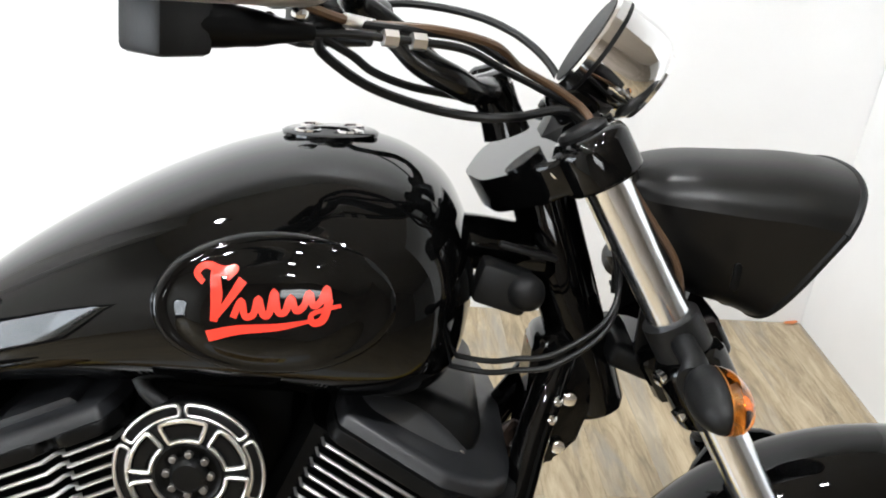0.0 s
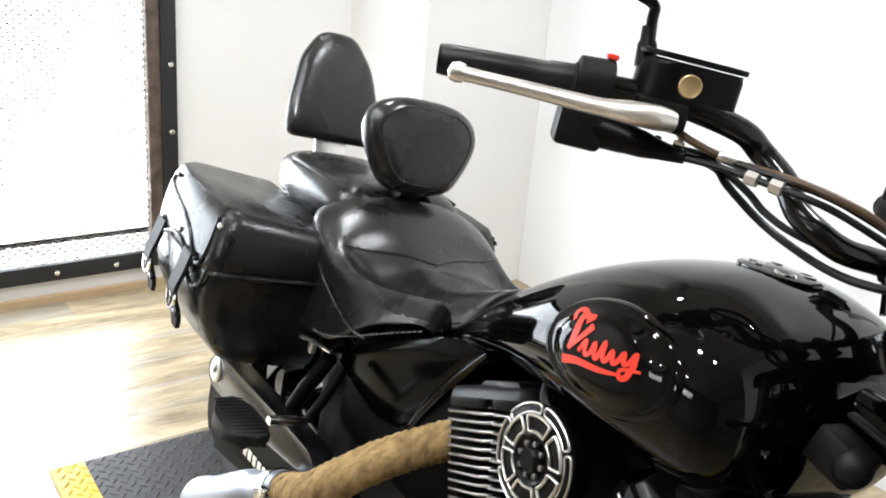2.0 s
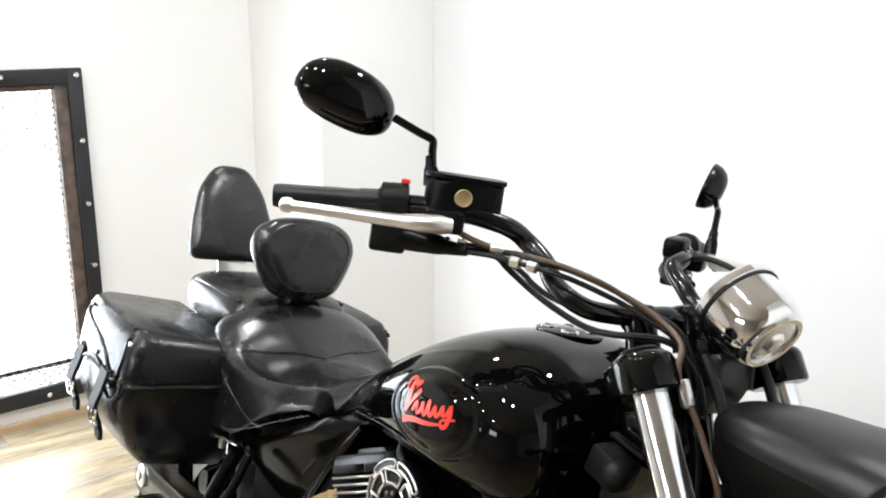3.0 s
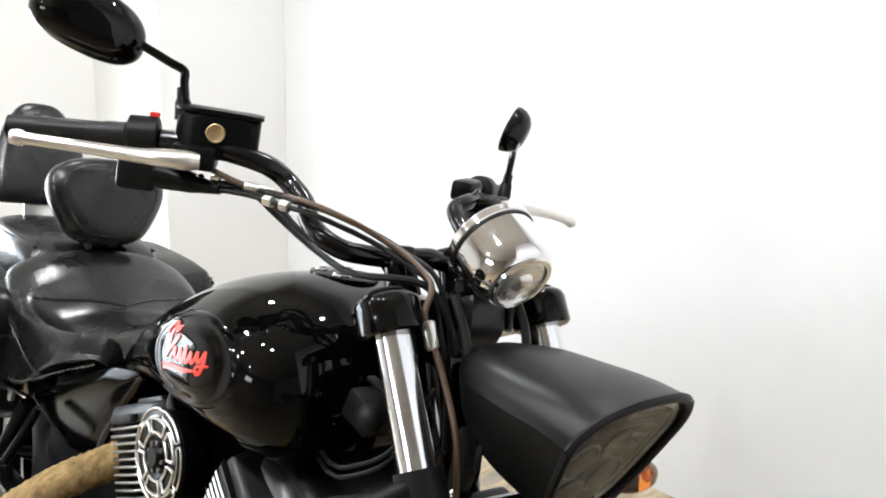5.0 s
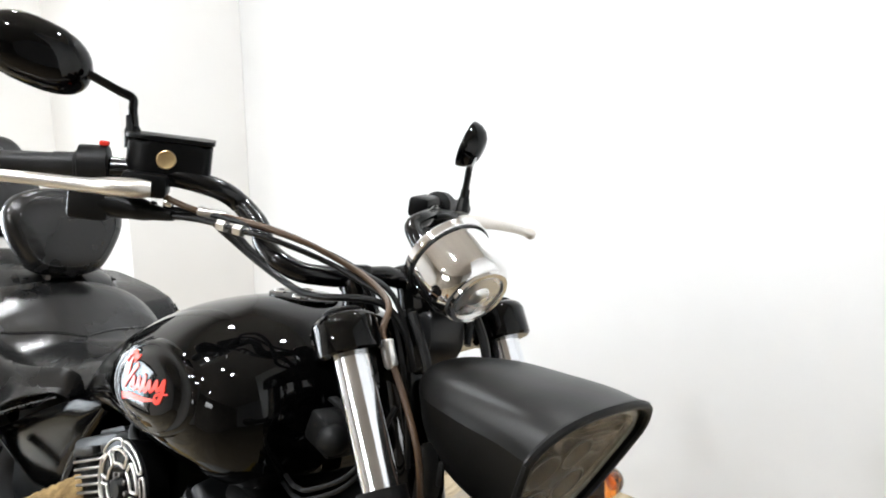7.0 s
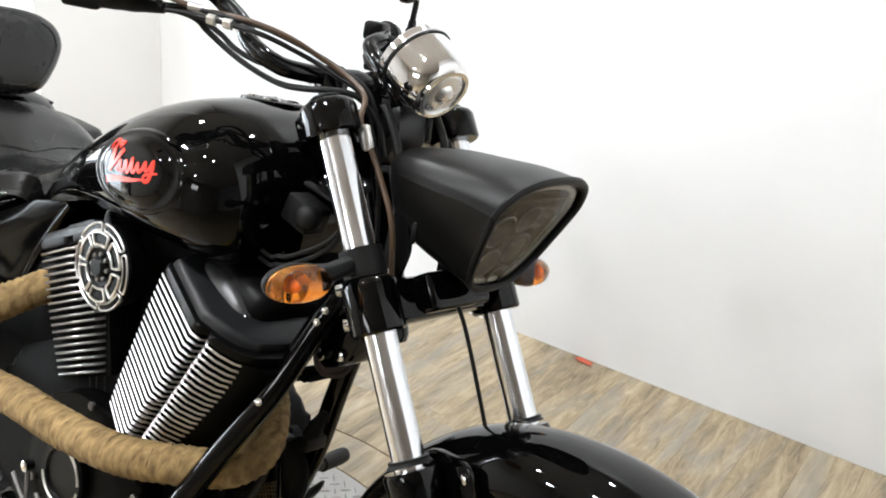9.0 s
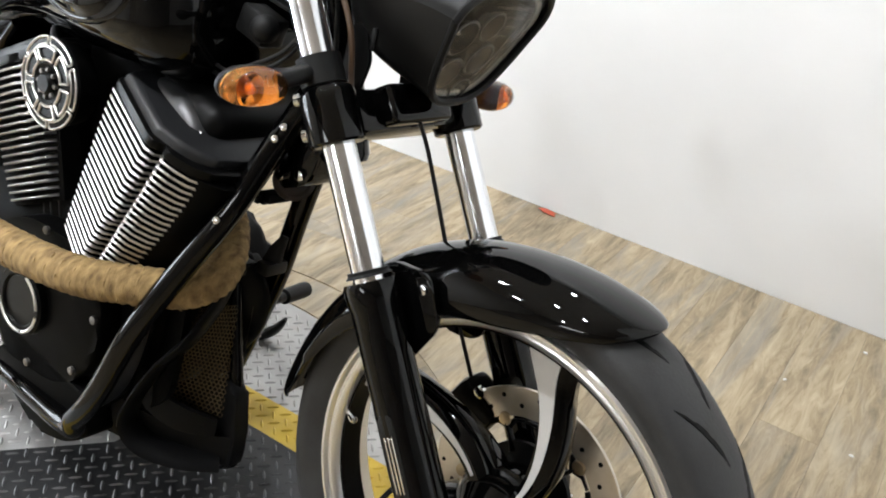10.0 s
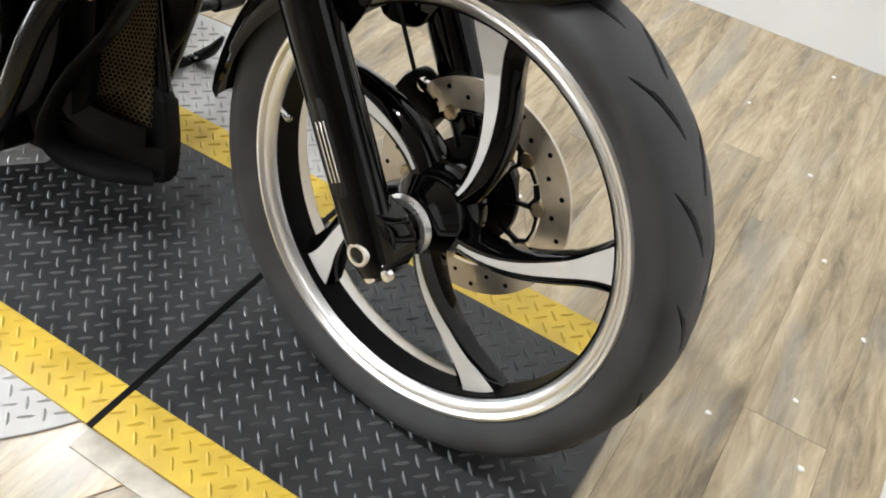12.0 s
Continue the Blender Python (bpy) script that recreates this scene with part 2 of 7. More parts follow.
def turned(m, bm):
    bmesh.ops.transform(bm, matrix=m, verts=bm.verts)
    return bm


SIDE = Matrix(((1, 0, 0, 0), (0, 0, -1, 0), (0, 1, 0, 0), (0, 0, 0, 1)))   # x, y of a drawing become x, z of the bike


def rounded(poly, r=0.012, n=4):
    """The polygon with its corners rounded."""
    out = []
    k = len(poly)
    for i in range(k):
        p, a, b = Vector(poly[i]), Vector(poly[i - 1]), Vector(poly[(i + 1) % k])
        ra = min(r, (a - p).length * 0.45)
        rb = min(r, (b - p).length * 0.45)
        s, e = p + (a - p).normalized() * ra, p + (b - p).normalized() * rb
        for j in range(n + 1):
            t = j / n
            out.append(tuple((1 - t) ** 2 * s + 2 * t * (1 - t) * p + t * t * e))
    return out


# ---- the room ----
def setting(name, bm, mat, label, category, smooth=0):
    ob = part(name, bm, mat, None, label, smooth)
    ob.matrix_world = ROOM
    return tagged(ob, label, category, "", "structure")


def slab(a, b):
    """A plain block between two corners."""
    lo, hi = [min(p, q) for p, q in zip(a, b)], [max(p, q) for p, q in zip(a, b)]
    return box(B(), [(p + q) / 2 for p, q in zip(lo, hi)], [q - p for p, q in zip(lo, hi)])


def B():
    return bmesh.new()


floor = setting("floor", slab((WINDOW_X - 0.2, BACK_Y - 0.2, -0.10), (RIGHT_X + 0.2, WALL_Y + 0.2, -0.008)), M_PLATEBLACK, "worn wood-look plank floor in tan and grey", "floor")
wall = setting("wall_north", slab((WINDOW_X - 0.2, WALL_Y, -0.008), (RIGHT_X + 0.2, WALL_Y + 0.2, CEILING_Z)), M_WALL, "plain white painted studio wall with faint shading in its colour", "wall")
PIL_X, PIL_Y = -2.56, 1.02
setting("wall_pilaster", slab((WINDOW_X + 0.002, PIL_Y, -0.008), (PIL_X, WALL_Y - 0.002, CEILING_Z)), M_CREAM, "cream painted wall pier in the corner", "wall")
# window wall with its opening
WIN_Y0, WIN_Y1, WIN_Z0, WIN_Z1 = -1.52, 0.325, 0.125, 1.20
bm = B()
for a, b in (((WINDOW_X - 0.2, WIN_Y1, -0.008), (WINDOW_X, WALL_Y - 0.002, CEILING_Z)), ((WINDOW_X - 0.2, BACK_Y, -0.008), (WINDOW_X, WIN_Y0, CEILING_Z)),
             ((WINDOW_X - 0.2, WIN_Y0, -0.008), (WINDOW_X, WIN_Y1, WIN_Z0)), ((WINDOW_X - 0.2, WIN_Y0, WIN_Z1), (WINDOW_X, WIN_Y1, CEILING_Z))):
    box(bm, [(p + q) / 2 for p, q in zip(a, b)], [q - p for p, q in zip(a, b)])
setting("wall_west", bm, M_CREAM, "cream painted wall round a screened window", "wall")
# unseen wall, added as a dark surround for the reflections
setting("wall_south", slab((WINDOW_X - 0.2, BACK_Y - 0.2, -0.008), (RIGHT_X + 0.2, BACK_Y, CEILING_Z)), M_DIMTONE, "unseen back wall, its colour darkened to reflect as a dim shop", "wall")
BAY_X, BAY_END = 0.685, -0.15
setting("wall_partition", slab((BAY_X, BAY_END, -0.008), (BAY_X + 0.12, WALL_Y - 0.002, CEILING_Z)), M_WALL, "plain white partition closing the photo bay", "wall")
setting("wall_east", slab((RIGHT_X, BACK_Y, -0.008), (RIGHT_X + 0.2, WALL_Y - 0.002, CEILING_Z)), M_WALL, "white painted side wall", "wall")
setting("ceiling", slab((WINDOW_X - 0.2, BACK_Y - 0.2, CEILING_Z), (RIGHT_X + 0.2, WALL_Y + 0.2, CEILING_Z + 0.1)), M_CEILING, "plain beige ceiling", "ceiling")
backdrop = setting("backdrop", slab((WINDOW_X - 0.62, WIN_Y0 - 0.5, -0.008), (WINDOW_X - 0.60, WIN_Y1 + 0.5, 2.2)), M_PANE, "bright hazy daylight outside the window", "backdrop")

# the steel window frame, its brown inner strip, bolts and expanded mesh
win = empty("window_1", ROOM, "dark steel-framed window behind expanded metal mesh", "window", kind="structure")


def winpart(name, bm, mat, label="", smooth=40.0, parent=None):
    return part(name, bm, mat, parent or win, label, smooth)


FW = 0.045
for name, a, b in (("window_frame", (WINDOW_X, WIN_Y1 - 0.008, WIN_Z0 - FW), (WINDOW_X + 0.025, WIN_Y1 + FW - 0.004, WIN_Z1 + FW)),
                   ("window_frame", (WINDOW_X, WIN_Y0 - FW, WIN_Z0 - FW), (WINDOW_X + 0.025, WIN_Y0 + 0.008, WIN_Z1 + FW)),
                   ("window_frame", (WINDOW_X, WIN_Y0 + 0.008, WIN_Z1 - 0.006), (WINDOW_X + 0.025, WIN_Y1 - 0.008, WIN_Z1 + FW)),
                   ("window_frame", (WINDOW_X, WIN_Y0 + 0.008, WIN_Z0 - FW), (WINDOW_X + 0.025, WIN_Y1 - 0.008, WIN_Z0 + 0.012))):
    winpart(name, box(B(), [(p + q) / 2 for p, q in zip(a, b)], [q - p for p, q in zip(a, b)], 0.003), M_FRAME, "dark steel frame bar")
for a, b in (((WINDOW_X - 0.03, WIN_Y1 - 0.052, WIN_Z0 + 0.012), (WINDOW_X + 0.012, WIN_Y1 - 0.009, WIN_Z1 - 0.006)), ((WINDOW_X - 0.03, WIN_Y0 + 0.009, WIN_Z1 - 0.026), (WINDOW_X + 0.012, WIN_Y1 - 0.053, WIN_Z1 - 0.007))):
    winpart("inner_strip", box(B(), [(p + q) / 2 for p, q in zip(a, b)], [q - p for p, q in zip(a, b)], 0.002), M_RUST, "worn brown inner strip")
bolt = lathe(B(), (0, 0, 0), (1, 0, 0), [(0, 0.009), (0.004, 0.009), (0.007, 0.006), (0.007, 0)], 12)
spots = [(WIN_Y1 + 0.020, z) for z in np.linspace(WIN_Z0 - 0.02, WIN_Z1 + 0.022, 6)] + [(y, WIN_Z0 - 0.018) for y in np.arange(WIN_Y1 - 0.18, WIN_Y0, -0.19)] + [(y, WIN_Z1 + 0.022) for y in np.arange(WIN_Y1 - 0.22, WIN_Y0, -0.24)]
first = None
for y, z in spots:
    if first is None:
        first = winpart("bolt", bolt, M_CHROME)
        first.location = (WINDOW_X + 0.025, y, z)
    else:
        ob = new("bolt", first.data)
        ob.parent = win
        ob.location = (WINDOW_X + 0.025, y, z)
# expanded metal: crossing flat strands that form flattened diamonds
wires = B()
MX, DW, DH = WINDOW_X - 0.012, 0.034, 0.0125
rows = int((WIN_Z1 - WIN_Z0) / DH)
cols = int((WIN_Y1 - WIN_Y0) / DW)
for r in range(rows):
    for c in range(cols + 1):
        y = WIN_Y0 + (c + 0.5 * (r % 2)) * DW
        z = WIN_Z0 + r * DH
        for s in (-1, 1):
            y2 = y + s * DW / 2
            if not (WIN_Y0 < y < WIN_Y1 - 0.03 and WIN_Y0 < y2 < WIN_Y1 - 0.03):
                continue
            a, b = Vector((MX, y, z)), Vector((MX + 0.002, y2, z + DH))
            w = Vector((0, 0, 0.0024))
            vs = [wires.verts.new(p) for p in (a - w, b - w, b + w, a + w)]
            wires.faces.new(vs)
tagged(winpart("expanded_mesh", wires, M_MESH, "grey expanded metal mesh", 0), kind="stuff")
bm = box(B(), (WINDOW_X - 0.11, (WIN_Y0 + WIN_Y1) / 2, (WIN_Z0 + WIN_Z1) / 2), (0.006, WIN_Y1 - WIN_Y0, WIN_Z1 - WIN_Z0))
pane = winpart("pane", bm, M_CLEAR, "clear window glass", 0)
pane.visible_shadow = False
# something orange outside, low behind the glass
bm = box(B(), (WINDOW_X - 0.42, -0.62, 0.36), (0.12, 0.34, 0.72), 0.03)
ob = tagged(part("barrier", bm, material("orange_plastic", (0.85, 0.30, 0.10), 0.5), None, "orange plastic barrier outside the window"), category="barrier")
ob.matrix_world = ROOM
bm = box(B(), (WINDOW_X + 0.008, (BACK_Y + PIL_Y) / 2, 0.010), (0.016, PIL_Y - BACK_Y - 0.004, 0.034), 0.005)
setting("baseboard", bm, material("tan_base_strip", (0.50, 0.37, 0.22), 0.5, second=(0.40, 0.28, 0.16), scale=20, bump=0.1, bump_scale=90), "narrow tan wooden base strip", "baseboard")

# ceiling spotlights: a can on a stem, with a bright face
def spotlight():
    top = empty("ceiling_spotlight", Matrix(), "small black ceiling spotlight, lit", "lamp", "ceiling spotlights")
    bm = lathe(B(), (0, 0, 0), (0, 0, -1), [(0, 0.03), (0.012, 0.03), (0.014, 0.008), (0.06, 0.008), (0.06, 0)], 20)
    part("stem", bm, M_SATIN, top)
    bm = lathe(B(), (0, 0, -0.05), (0, 0, -1), [(0, 0.02), (0.01, 0.04), (0.10, 0.048), (0.11, 0.048), (0.11, 0.043), (0.102, 0.043)], 24)
    can = part("can", bm, M_SATIN, top)
    bm = lathe(B(), (0, 0, -0.158), (0, 0, -1), [(0, 0.042), (0.004, 0.042), (0.010, 0.03), (0.012, 0.0)], 20)
    part("bulb", bm, M_BULB, can, "glowing lamp face")
    return top


base = spotlight()
base.matrix_world = ROOM @ pose(*LAMP_SPOTS[0], CEILING_Z)
for x, y in LAMP_SPOTS[1:]:
    copy_thing(base, ROOM @ pose(x, y, CEILING_Z))


# a fluorescent fixture with three tubes on the back wall
tube_lamp = empty("fluorescent_light", ROOM, "three-tube fluorescent wall light, lit", "lamp")
part("housing", box(B(), (-1.0, BACK_Y + 0.03, 2.05), (1.3, 0.05, 0.62), 0.01), M_CREAM, tube_lamp, "pale metal housing")
for dz in (-0.2, 0.0, 0.2):
    part("tube", sweep(B(), [(-1.6, BACK_Y + 0.085, 2.05 + dz), (-0.4, BACK_Y + 0.085, 2.05 + dz)], 0.026, 12), M_TUBE, tube_lamp, "glowing tube")


# ---- the motorcycle ----
bike = empty("motorcycle", BIKE, "black cruiser motorcycle with leather saddlebags, parked leaning on its stand", "motorcycle")


def front_part(name, bm, mat, parent=None, label="", smooth=40.0):
    """A part that turns with the steering."""
    return part(name, turned(STEER, bm), mat, parent or bike, label, smooth)


def B():
    return bmesh.new()


# fuel tank: sections of (x, top, bottom, half width, height of the widest line)
TANK = [(-1.2, 0.685, 0.655, 0.045, 0.668), (-1.16, 0.715, 0.668, 0.086, 0.688), (-1.1, 0.768, 0.69, 0.118, 0.722), (-1.02, 0.838, 0.716, 0.148, 0.765), (-0.94, 0.894, 0.734, 0.174, 0.8),
        (-0.86, 0.94, 0.742, 0.196, 0.83), (-0.78, 0.974, 0.744, 0.211, 0.848), (-0.7, 0.992, 0.745, 0.217, 0.856), (-0.64, 0.986, 0.745, 0.211, 0.856), (-0.6, 0.97, 0.748, 0.201, 0.856),
        (-0.572, 0.948, 0.757, 0.177, 0.856), (-0.553, 0.918, 0.78, 0.138, 0.856), (-0.542, 0.89, 0.82, 0.08, 0.856)]


def smooth_table(table, n=5):
    return [tuple(p) for p in spline_rows(table, n)]


def spline_rows(rows, n):
    v = [np.array(r, float) for r in rows]
    v = [2 * v[0] - v[1]] + v + [2 * v[-1] - v[-2]]
    out = []
    for k in range(1, len(v) - 2):
        p0, p1, p2, p3 = v[k - 1:k + 3]
        for j in range(n):
            t = j / n
            out.append(0.5 * (2 * p1 + (p2 - p0) * t + (2 * p0 - 5 * p1 + 4 * p2 - p3) * t * t + (3 * p1 - p0 - 3 * p2 + p3) * t ** 3))
    return out + [v[-2]]


TANK_FINE = smooth_table(TANK)


def tank_y(x, z):
    """Half the tank's width at a place of its side."""
    top, bottom, w, mid = lerp_table(TANK_FINE, x)
    t = (z - mid) / (top - mid) if z > mid else (mid - z) / (mid - bottom)
    t = min(max(t, 0.0), 1.0)
    p = 2.3 if z > mid else 2.7
    return w * max(1 - t ** p, 0.0) ** (1 / p)


def tank_ring(x, top, bottom, w, mid, seg=56):
    out = []
    for j in range(seg):
        a = 2 * math.pi * j / seg
        c, s = math.cos(a), math.sin(a)
        p = 2.3 if s > 0 else 2.7
        h = (top - mid) if s > 0 else (mid - bottom)
        out.append(Vector((x, w * math.copysign(abs(c) ** (2 / p), c), mid + h * math.copysign(abs(s) ** (2 / p), s))))
    return out


bm = B()
ring_faces(bm, [tank_ring(*r) for r in TANK_FINE])
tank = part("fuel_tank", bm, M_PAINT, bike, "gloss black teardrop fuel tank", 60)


PX, PZ, PW_, PH_, PTURN = -0.722, 0.866, 0.106, 0.062, 0.10


def panel_lift(x, z):
    """How far the oval panel stands off the tank: flatter than the tank in its middle, rounded off at its rim."""
    dx, dz = x - PX, z - PZ
    u = (dx * math.cos(PTURN) + dz * math.sin(PTURN)) / PW_
    v = (-dx * math.sin(PTURN) + dz * math.cos(PTURN)) / PH_
    f = math.hypot(u, v)
    return (0.0070 + 0.0020 * f * f - 0.045 * dx) * float(np.interp(f, [0, 0.58, 0.66, 0.73, 0.79, 0.85, 0.90, 0.94, 0.975, 1.0], [1.0, 1.0, 0.90, 0.66, 0.50, 0.50, 0.62, 0.62, 0.34, -0.10]))


bm, seg = B(), 64
rings = []
for f in (0.1, 0.25, 0.4, 0.52, 0.58, 0.62, 0.66, 0.695, 0.73, 0.76, 0.79, 0.82, 0.85, 0.875, 0.90, 0.92, 0.94, 0.9575, 0.975, 0.99, 1.0):
    ring = []
    for j in range(seg):
        a = 2 * math.pi * j / seg
        u, v = f * PW_ * math.cos(a), f * PH_ * math.sin(a)
        x, z = PX + u * math.cos(PTURN) - v * math.sin(PTURN), PZ + u * math.sin(PTURN) + v * math.cos(PTURN)
        ring.append(Vector((x, -tank_y(x, z) - panel_lift(x, z), z)))
    rings.append(ring)
ring_faces(bm, rings, caps=False)
bm.faces.new(bm.verts[:seg])
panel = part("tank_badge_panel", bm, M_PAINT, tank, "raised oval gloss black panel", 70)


def badge_stroke(pts, widths, n=10):
    """One brush stroke of the badge, laid on the panel."""
    line = spline([(x, z, 0) for x, z in pts], n)
    ws = np.interp(np.linspace(0, 1, len(line)), np.linspace(0, 1, len(widths)), widths)
    bm = B()
    pairs = []
    for k, p in enumerate(line):
        d = (line[min(k + 1, len(line) - 1)] - line[max(k - 1, 0)]).normalized()
        nrm = Vector((-d.y, d.x, 0))
        pairs.append([p + nrm * ws[k] / 2, p - nrm * ws[k] / 2])
    lay = lambda q, up: Vector((q.x, -tank_y(q.x, q.y) - max(panel_lift(q.x, q.y), 0.0) - up, q.y))
    rings = [[lay(a, 0.0002), lay(a, 0.0014), lay(b, 0.0014), lay(b, 0.0002)] for a, b in pairs]
    ring_faces(bm, rings)
    return bm


# the red badge: a curl, a slanted bar, a running wave and an underline, as plain shapes
BX, BZ = -0.789, 0.838
strokes = [([(0.010, 0.047), (0.003, 0.053), (0.010, 0.060), (0.026, 0.058), (0.036, 0.061), (0.030, 0.052)], [0.004, 0.006, 0.005, 0.007, 0.006, 0.003]),
           ([(0.019, 0.057), (0.022, 0.038), (0.021, 0.016)], [0.008, 0.010, 0.006]),
           ([(0.021, 0.018), (0.033, 0.036), (0.043, 0.053)], [0.005, 0.006, 0.008]),
           ([(0.037, 0.021), (0.043, 0.036), (0.047, 0.023), (0.054, 0.026), (0.057, 0.039), (0.062, 0.026), (0.067, 0.028), (0.070, 0.046), (0.074, 0.030), (0.080, 0.030), (0.084, 0.042), (0.089, 0.032),
             (0.095, 0.036), (0.099, 0.047), (0.103, 0.037), (0.109, 0.041), (0.113, 0.052), (0.116, 0.041)], [0.0055, 0.006, 0.006, 0.0055]),
           ([(0.116, 0.043), (0.112, 0.026), (0.104, 0.022), (0.102, 0.029), (0.112, 0.034), (0.126, 0.038)], [0.007, 0.007, 0.006, 0.004, 0.004, 0.003]),
           ([(0.016, 0.002), (0.040, 0.010), (0.075, 0.016), (0.100, 0.023)], [0.010, 0.008, 0.006, 0.003])]
badge = tank
for pts, ws in strokes:
    part("badge_stroke", badge_stroke([(BX + x, BZ + z) for x, z in pts], ws, 6), M_RED, badge, smooth=0)

# fuel cap with its scalloped ring
bm = lathe(B(), (-0.700, 0, 0.988), (-0.05, 0, 1), [(0, 0.05), (0.003, 0.05), (0.005, 0.046), (0.005, 0.03), (0.007, 0.026), (0.008, 0.0)], 40)
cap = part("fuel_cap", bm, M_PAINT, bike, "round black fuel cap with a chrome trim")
for k in range(4):
    a = radians(45 + 90 * k)
    bm = tube_ring(B(), (-0.700 + 0.03 * math.cos(a), 0.03 * math.sin(a), 0.9932 + 0.0015 * math.cos(a)), (-0.05, 0, 1), [(0, 0.0105), (0.002, 0.011), (0.002, 0.0135), (0, 0.014)], 20)
    part("chrome_lobe", bm, M_CHROME, cap)


# ---- seats ----
# at a place along the seat: height of the middle, shoulder (y, z), hem (y, z)
SEAT = [(-1.112, 0.782, 0.118, 0.712, 0.124, 0.698), (-1.118, 0.794, 0.134, 0.720, 0.138, 0.706), (-1.145, 0.784, 0.149, 0.719, 0.156, 0.697), (-1.20, 0.760, 0.168, 0.717, 0.184, 0.671), (-1.26, 0.744, 0.179, 0.714, 0.198, 0.635), (-1.31, 0.737, 0.184, 0.713, 0.200, 0.612),
        (-1.350, 0.7365, 0.188, 0.716, 0.199, 0.598), (-1.372, 0.745, 0.190, 0.719, 0.1985, 0.592), (-1.400, 0.763, 0.193, 0.725, 0.198, 0.586), (-1.435, 0.787, 0.196, 0.738, 0.197, 0.583), (-1.475, 0.810, 0.195, 0.754, 0.194, 0.586), (-1.515, 0.820, 0.186, 0.766, 0.185, 0.595), (-1.548, 0.813, 0.166, 0.764, 0.166, 0.612), (-1.574, 0.785, 0.125, 0.75, 0.128, 0.64)]


def seat_ring(x, zc, ys, zs, yb, zb):
    """A section: dished with a raised edge roll in front, domed at the rear, then the skirt and its hem; the front edge is swept back."""
    dish = min(1.0, max(0.0, (x + 1.43) / 0.09))
    d = zc - zs
    half = [(0.0, zc)]
    for f, low, high in ((0.30, 0.22, 0.05), (0.55, 0.86, 0.20), (0.68, 1.18, 0.34), (0.80, 1.10, 0.50), (0.89, 0.66, 0.68), (0.945, 0.66, 0.82), (0.985, 1.10, 1.0)):
        half.append((ys * f, zc - d * (dish * low + (1 - dish) * high)))
    half += [(ys * 1.004, zs - 0.017), (ys * 0.55 + yb * 0.45 - 0.003, zs * 0.55 + zb * 0.45), (yb - 0.001, zs * 0.15 + zb * 0.85), (yb, zb), (yb - 0.012, zb + 0.002), (yb * 0.6, zb + 0.012)]
    fine = spline([(a, b, 0) for a, b in half], 3)
    back = 0.33 * min(1.0, max(0.0, (x + 1.33) / 0.21))
    right = [Vector((x - back * p.x, -p.x, p.y)) for p in fine]
    return right + [Vector((p.x, -p.y, p.z)) for p in reversed(right[1:])]


bm = B()
ring_faces(bm, [seat_ring(*r) for r in smooth_table(SEAT, 5)])
seat = part("rider_seat", bm, M_LEATHER, bike, "low black leather rider seat with stitched seams", 60)




def seat_crease(y):
    """A point of the pleat where the rear bolster meets the dished front."""
    x = -1.366 - 0.30 * abs(y)
    top = [p for p in seat_ring(x, *lerp_table(smooth_table(SEAT, 5)[::-1], x))[:28]]
    return Vector((x, y, float(np.interp(abs(y), [-p.y for p in top], [p.z for p in top])) - 0.0006))


part("seat_pleat", sweep(B(), [seat_crease(-0.165 + 0.33 * k / 32) for k in range(33)], 0.0034, 8, 0.7), M_LEATHER, seat)
for sy in (-1, 1):
    line = [(-1.505, 0.176, 0.735), (-1.475, 0.188, 0.722), (-1.44, 0.1945, 0.700), (-1.40, 0.1965, 0.680), (-1.34, 0.1975, 0.660), (-1.28, 0.1975, 0.648), (-1.235, 0.1935, 0.650)]
    part("seam_piping", sweep(B(), spline([(x, sy * y, z) for x, y, z in line], 6), 0.0026, 6), M_LEATHER, seat)
    hem = [(-1.155, 0.144, 0.700), (-1.20, 0.183, 0.674), (-1.26, 0.199, 0.641), (-1.33, 0.202, 0.610), (-1.395, 0.199, 0.592)]
    fine = spline([(x, sy * y, z) for x, y, z in hem], 7)
    for k in range(0, len(fine) - 1):
        part("hem_stitch", sweep(B(), [fine[k], fine[k].lerp(fine[k + 1], 0.6)], 0.0011, 4), M_STITCH, seat, smooth=0)

# pillion seat
PILLION = [(-1.49, 0.79, 0.70, 0.10), (-1.52, 0.825, 0.69, 0.135), (-1.58, 0.838, 0.69, 0.150), (-1.68, 0.832, 0.70, 0.150), (-1.78, 0.826, 0.71, 0.140), (-1.84, 0.820, 0.72, 0.125), (-1.87, 0.80, 0.735, 0.10)]


def pad_ring(x, top, bottom, w, p=3.2, seg=40):
    return [Vector((x, y, (top + bottom) / 2 + z)) for y, z in oval(w, (top - bottom) / 2, p, seg)]


bm = B()
ring_faces(bm, [pad_ring(*r) for r in smooth_table(PILLION, 5)])
pillion = part("pillion_seat", bm, M_LEATHER, bike, "black leather pillion seat with piped edges", 60)
for sy in (-1, 1):
    part("seam_piping", sweep(B(), spline([(-1.54, sy * 0.128, 0.815), (-1.66, sy * 0.136, 0.816), (-1.78, sy * 0.127, 0.808), (-1.845, sy * 0.108, 0.800)], 6), 0.003, 6), M_LEATHER, pillion)


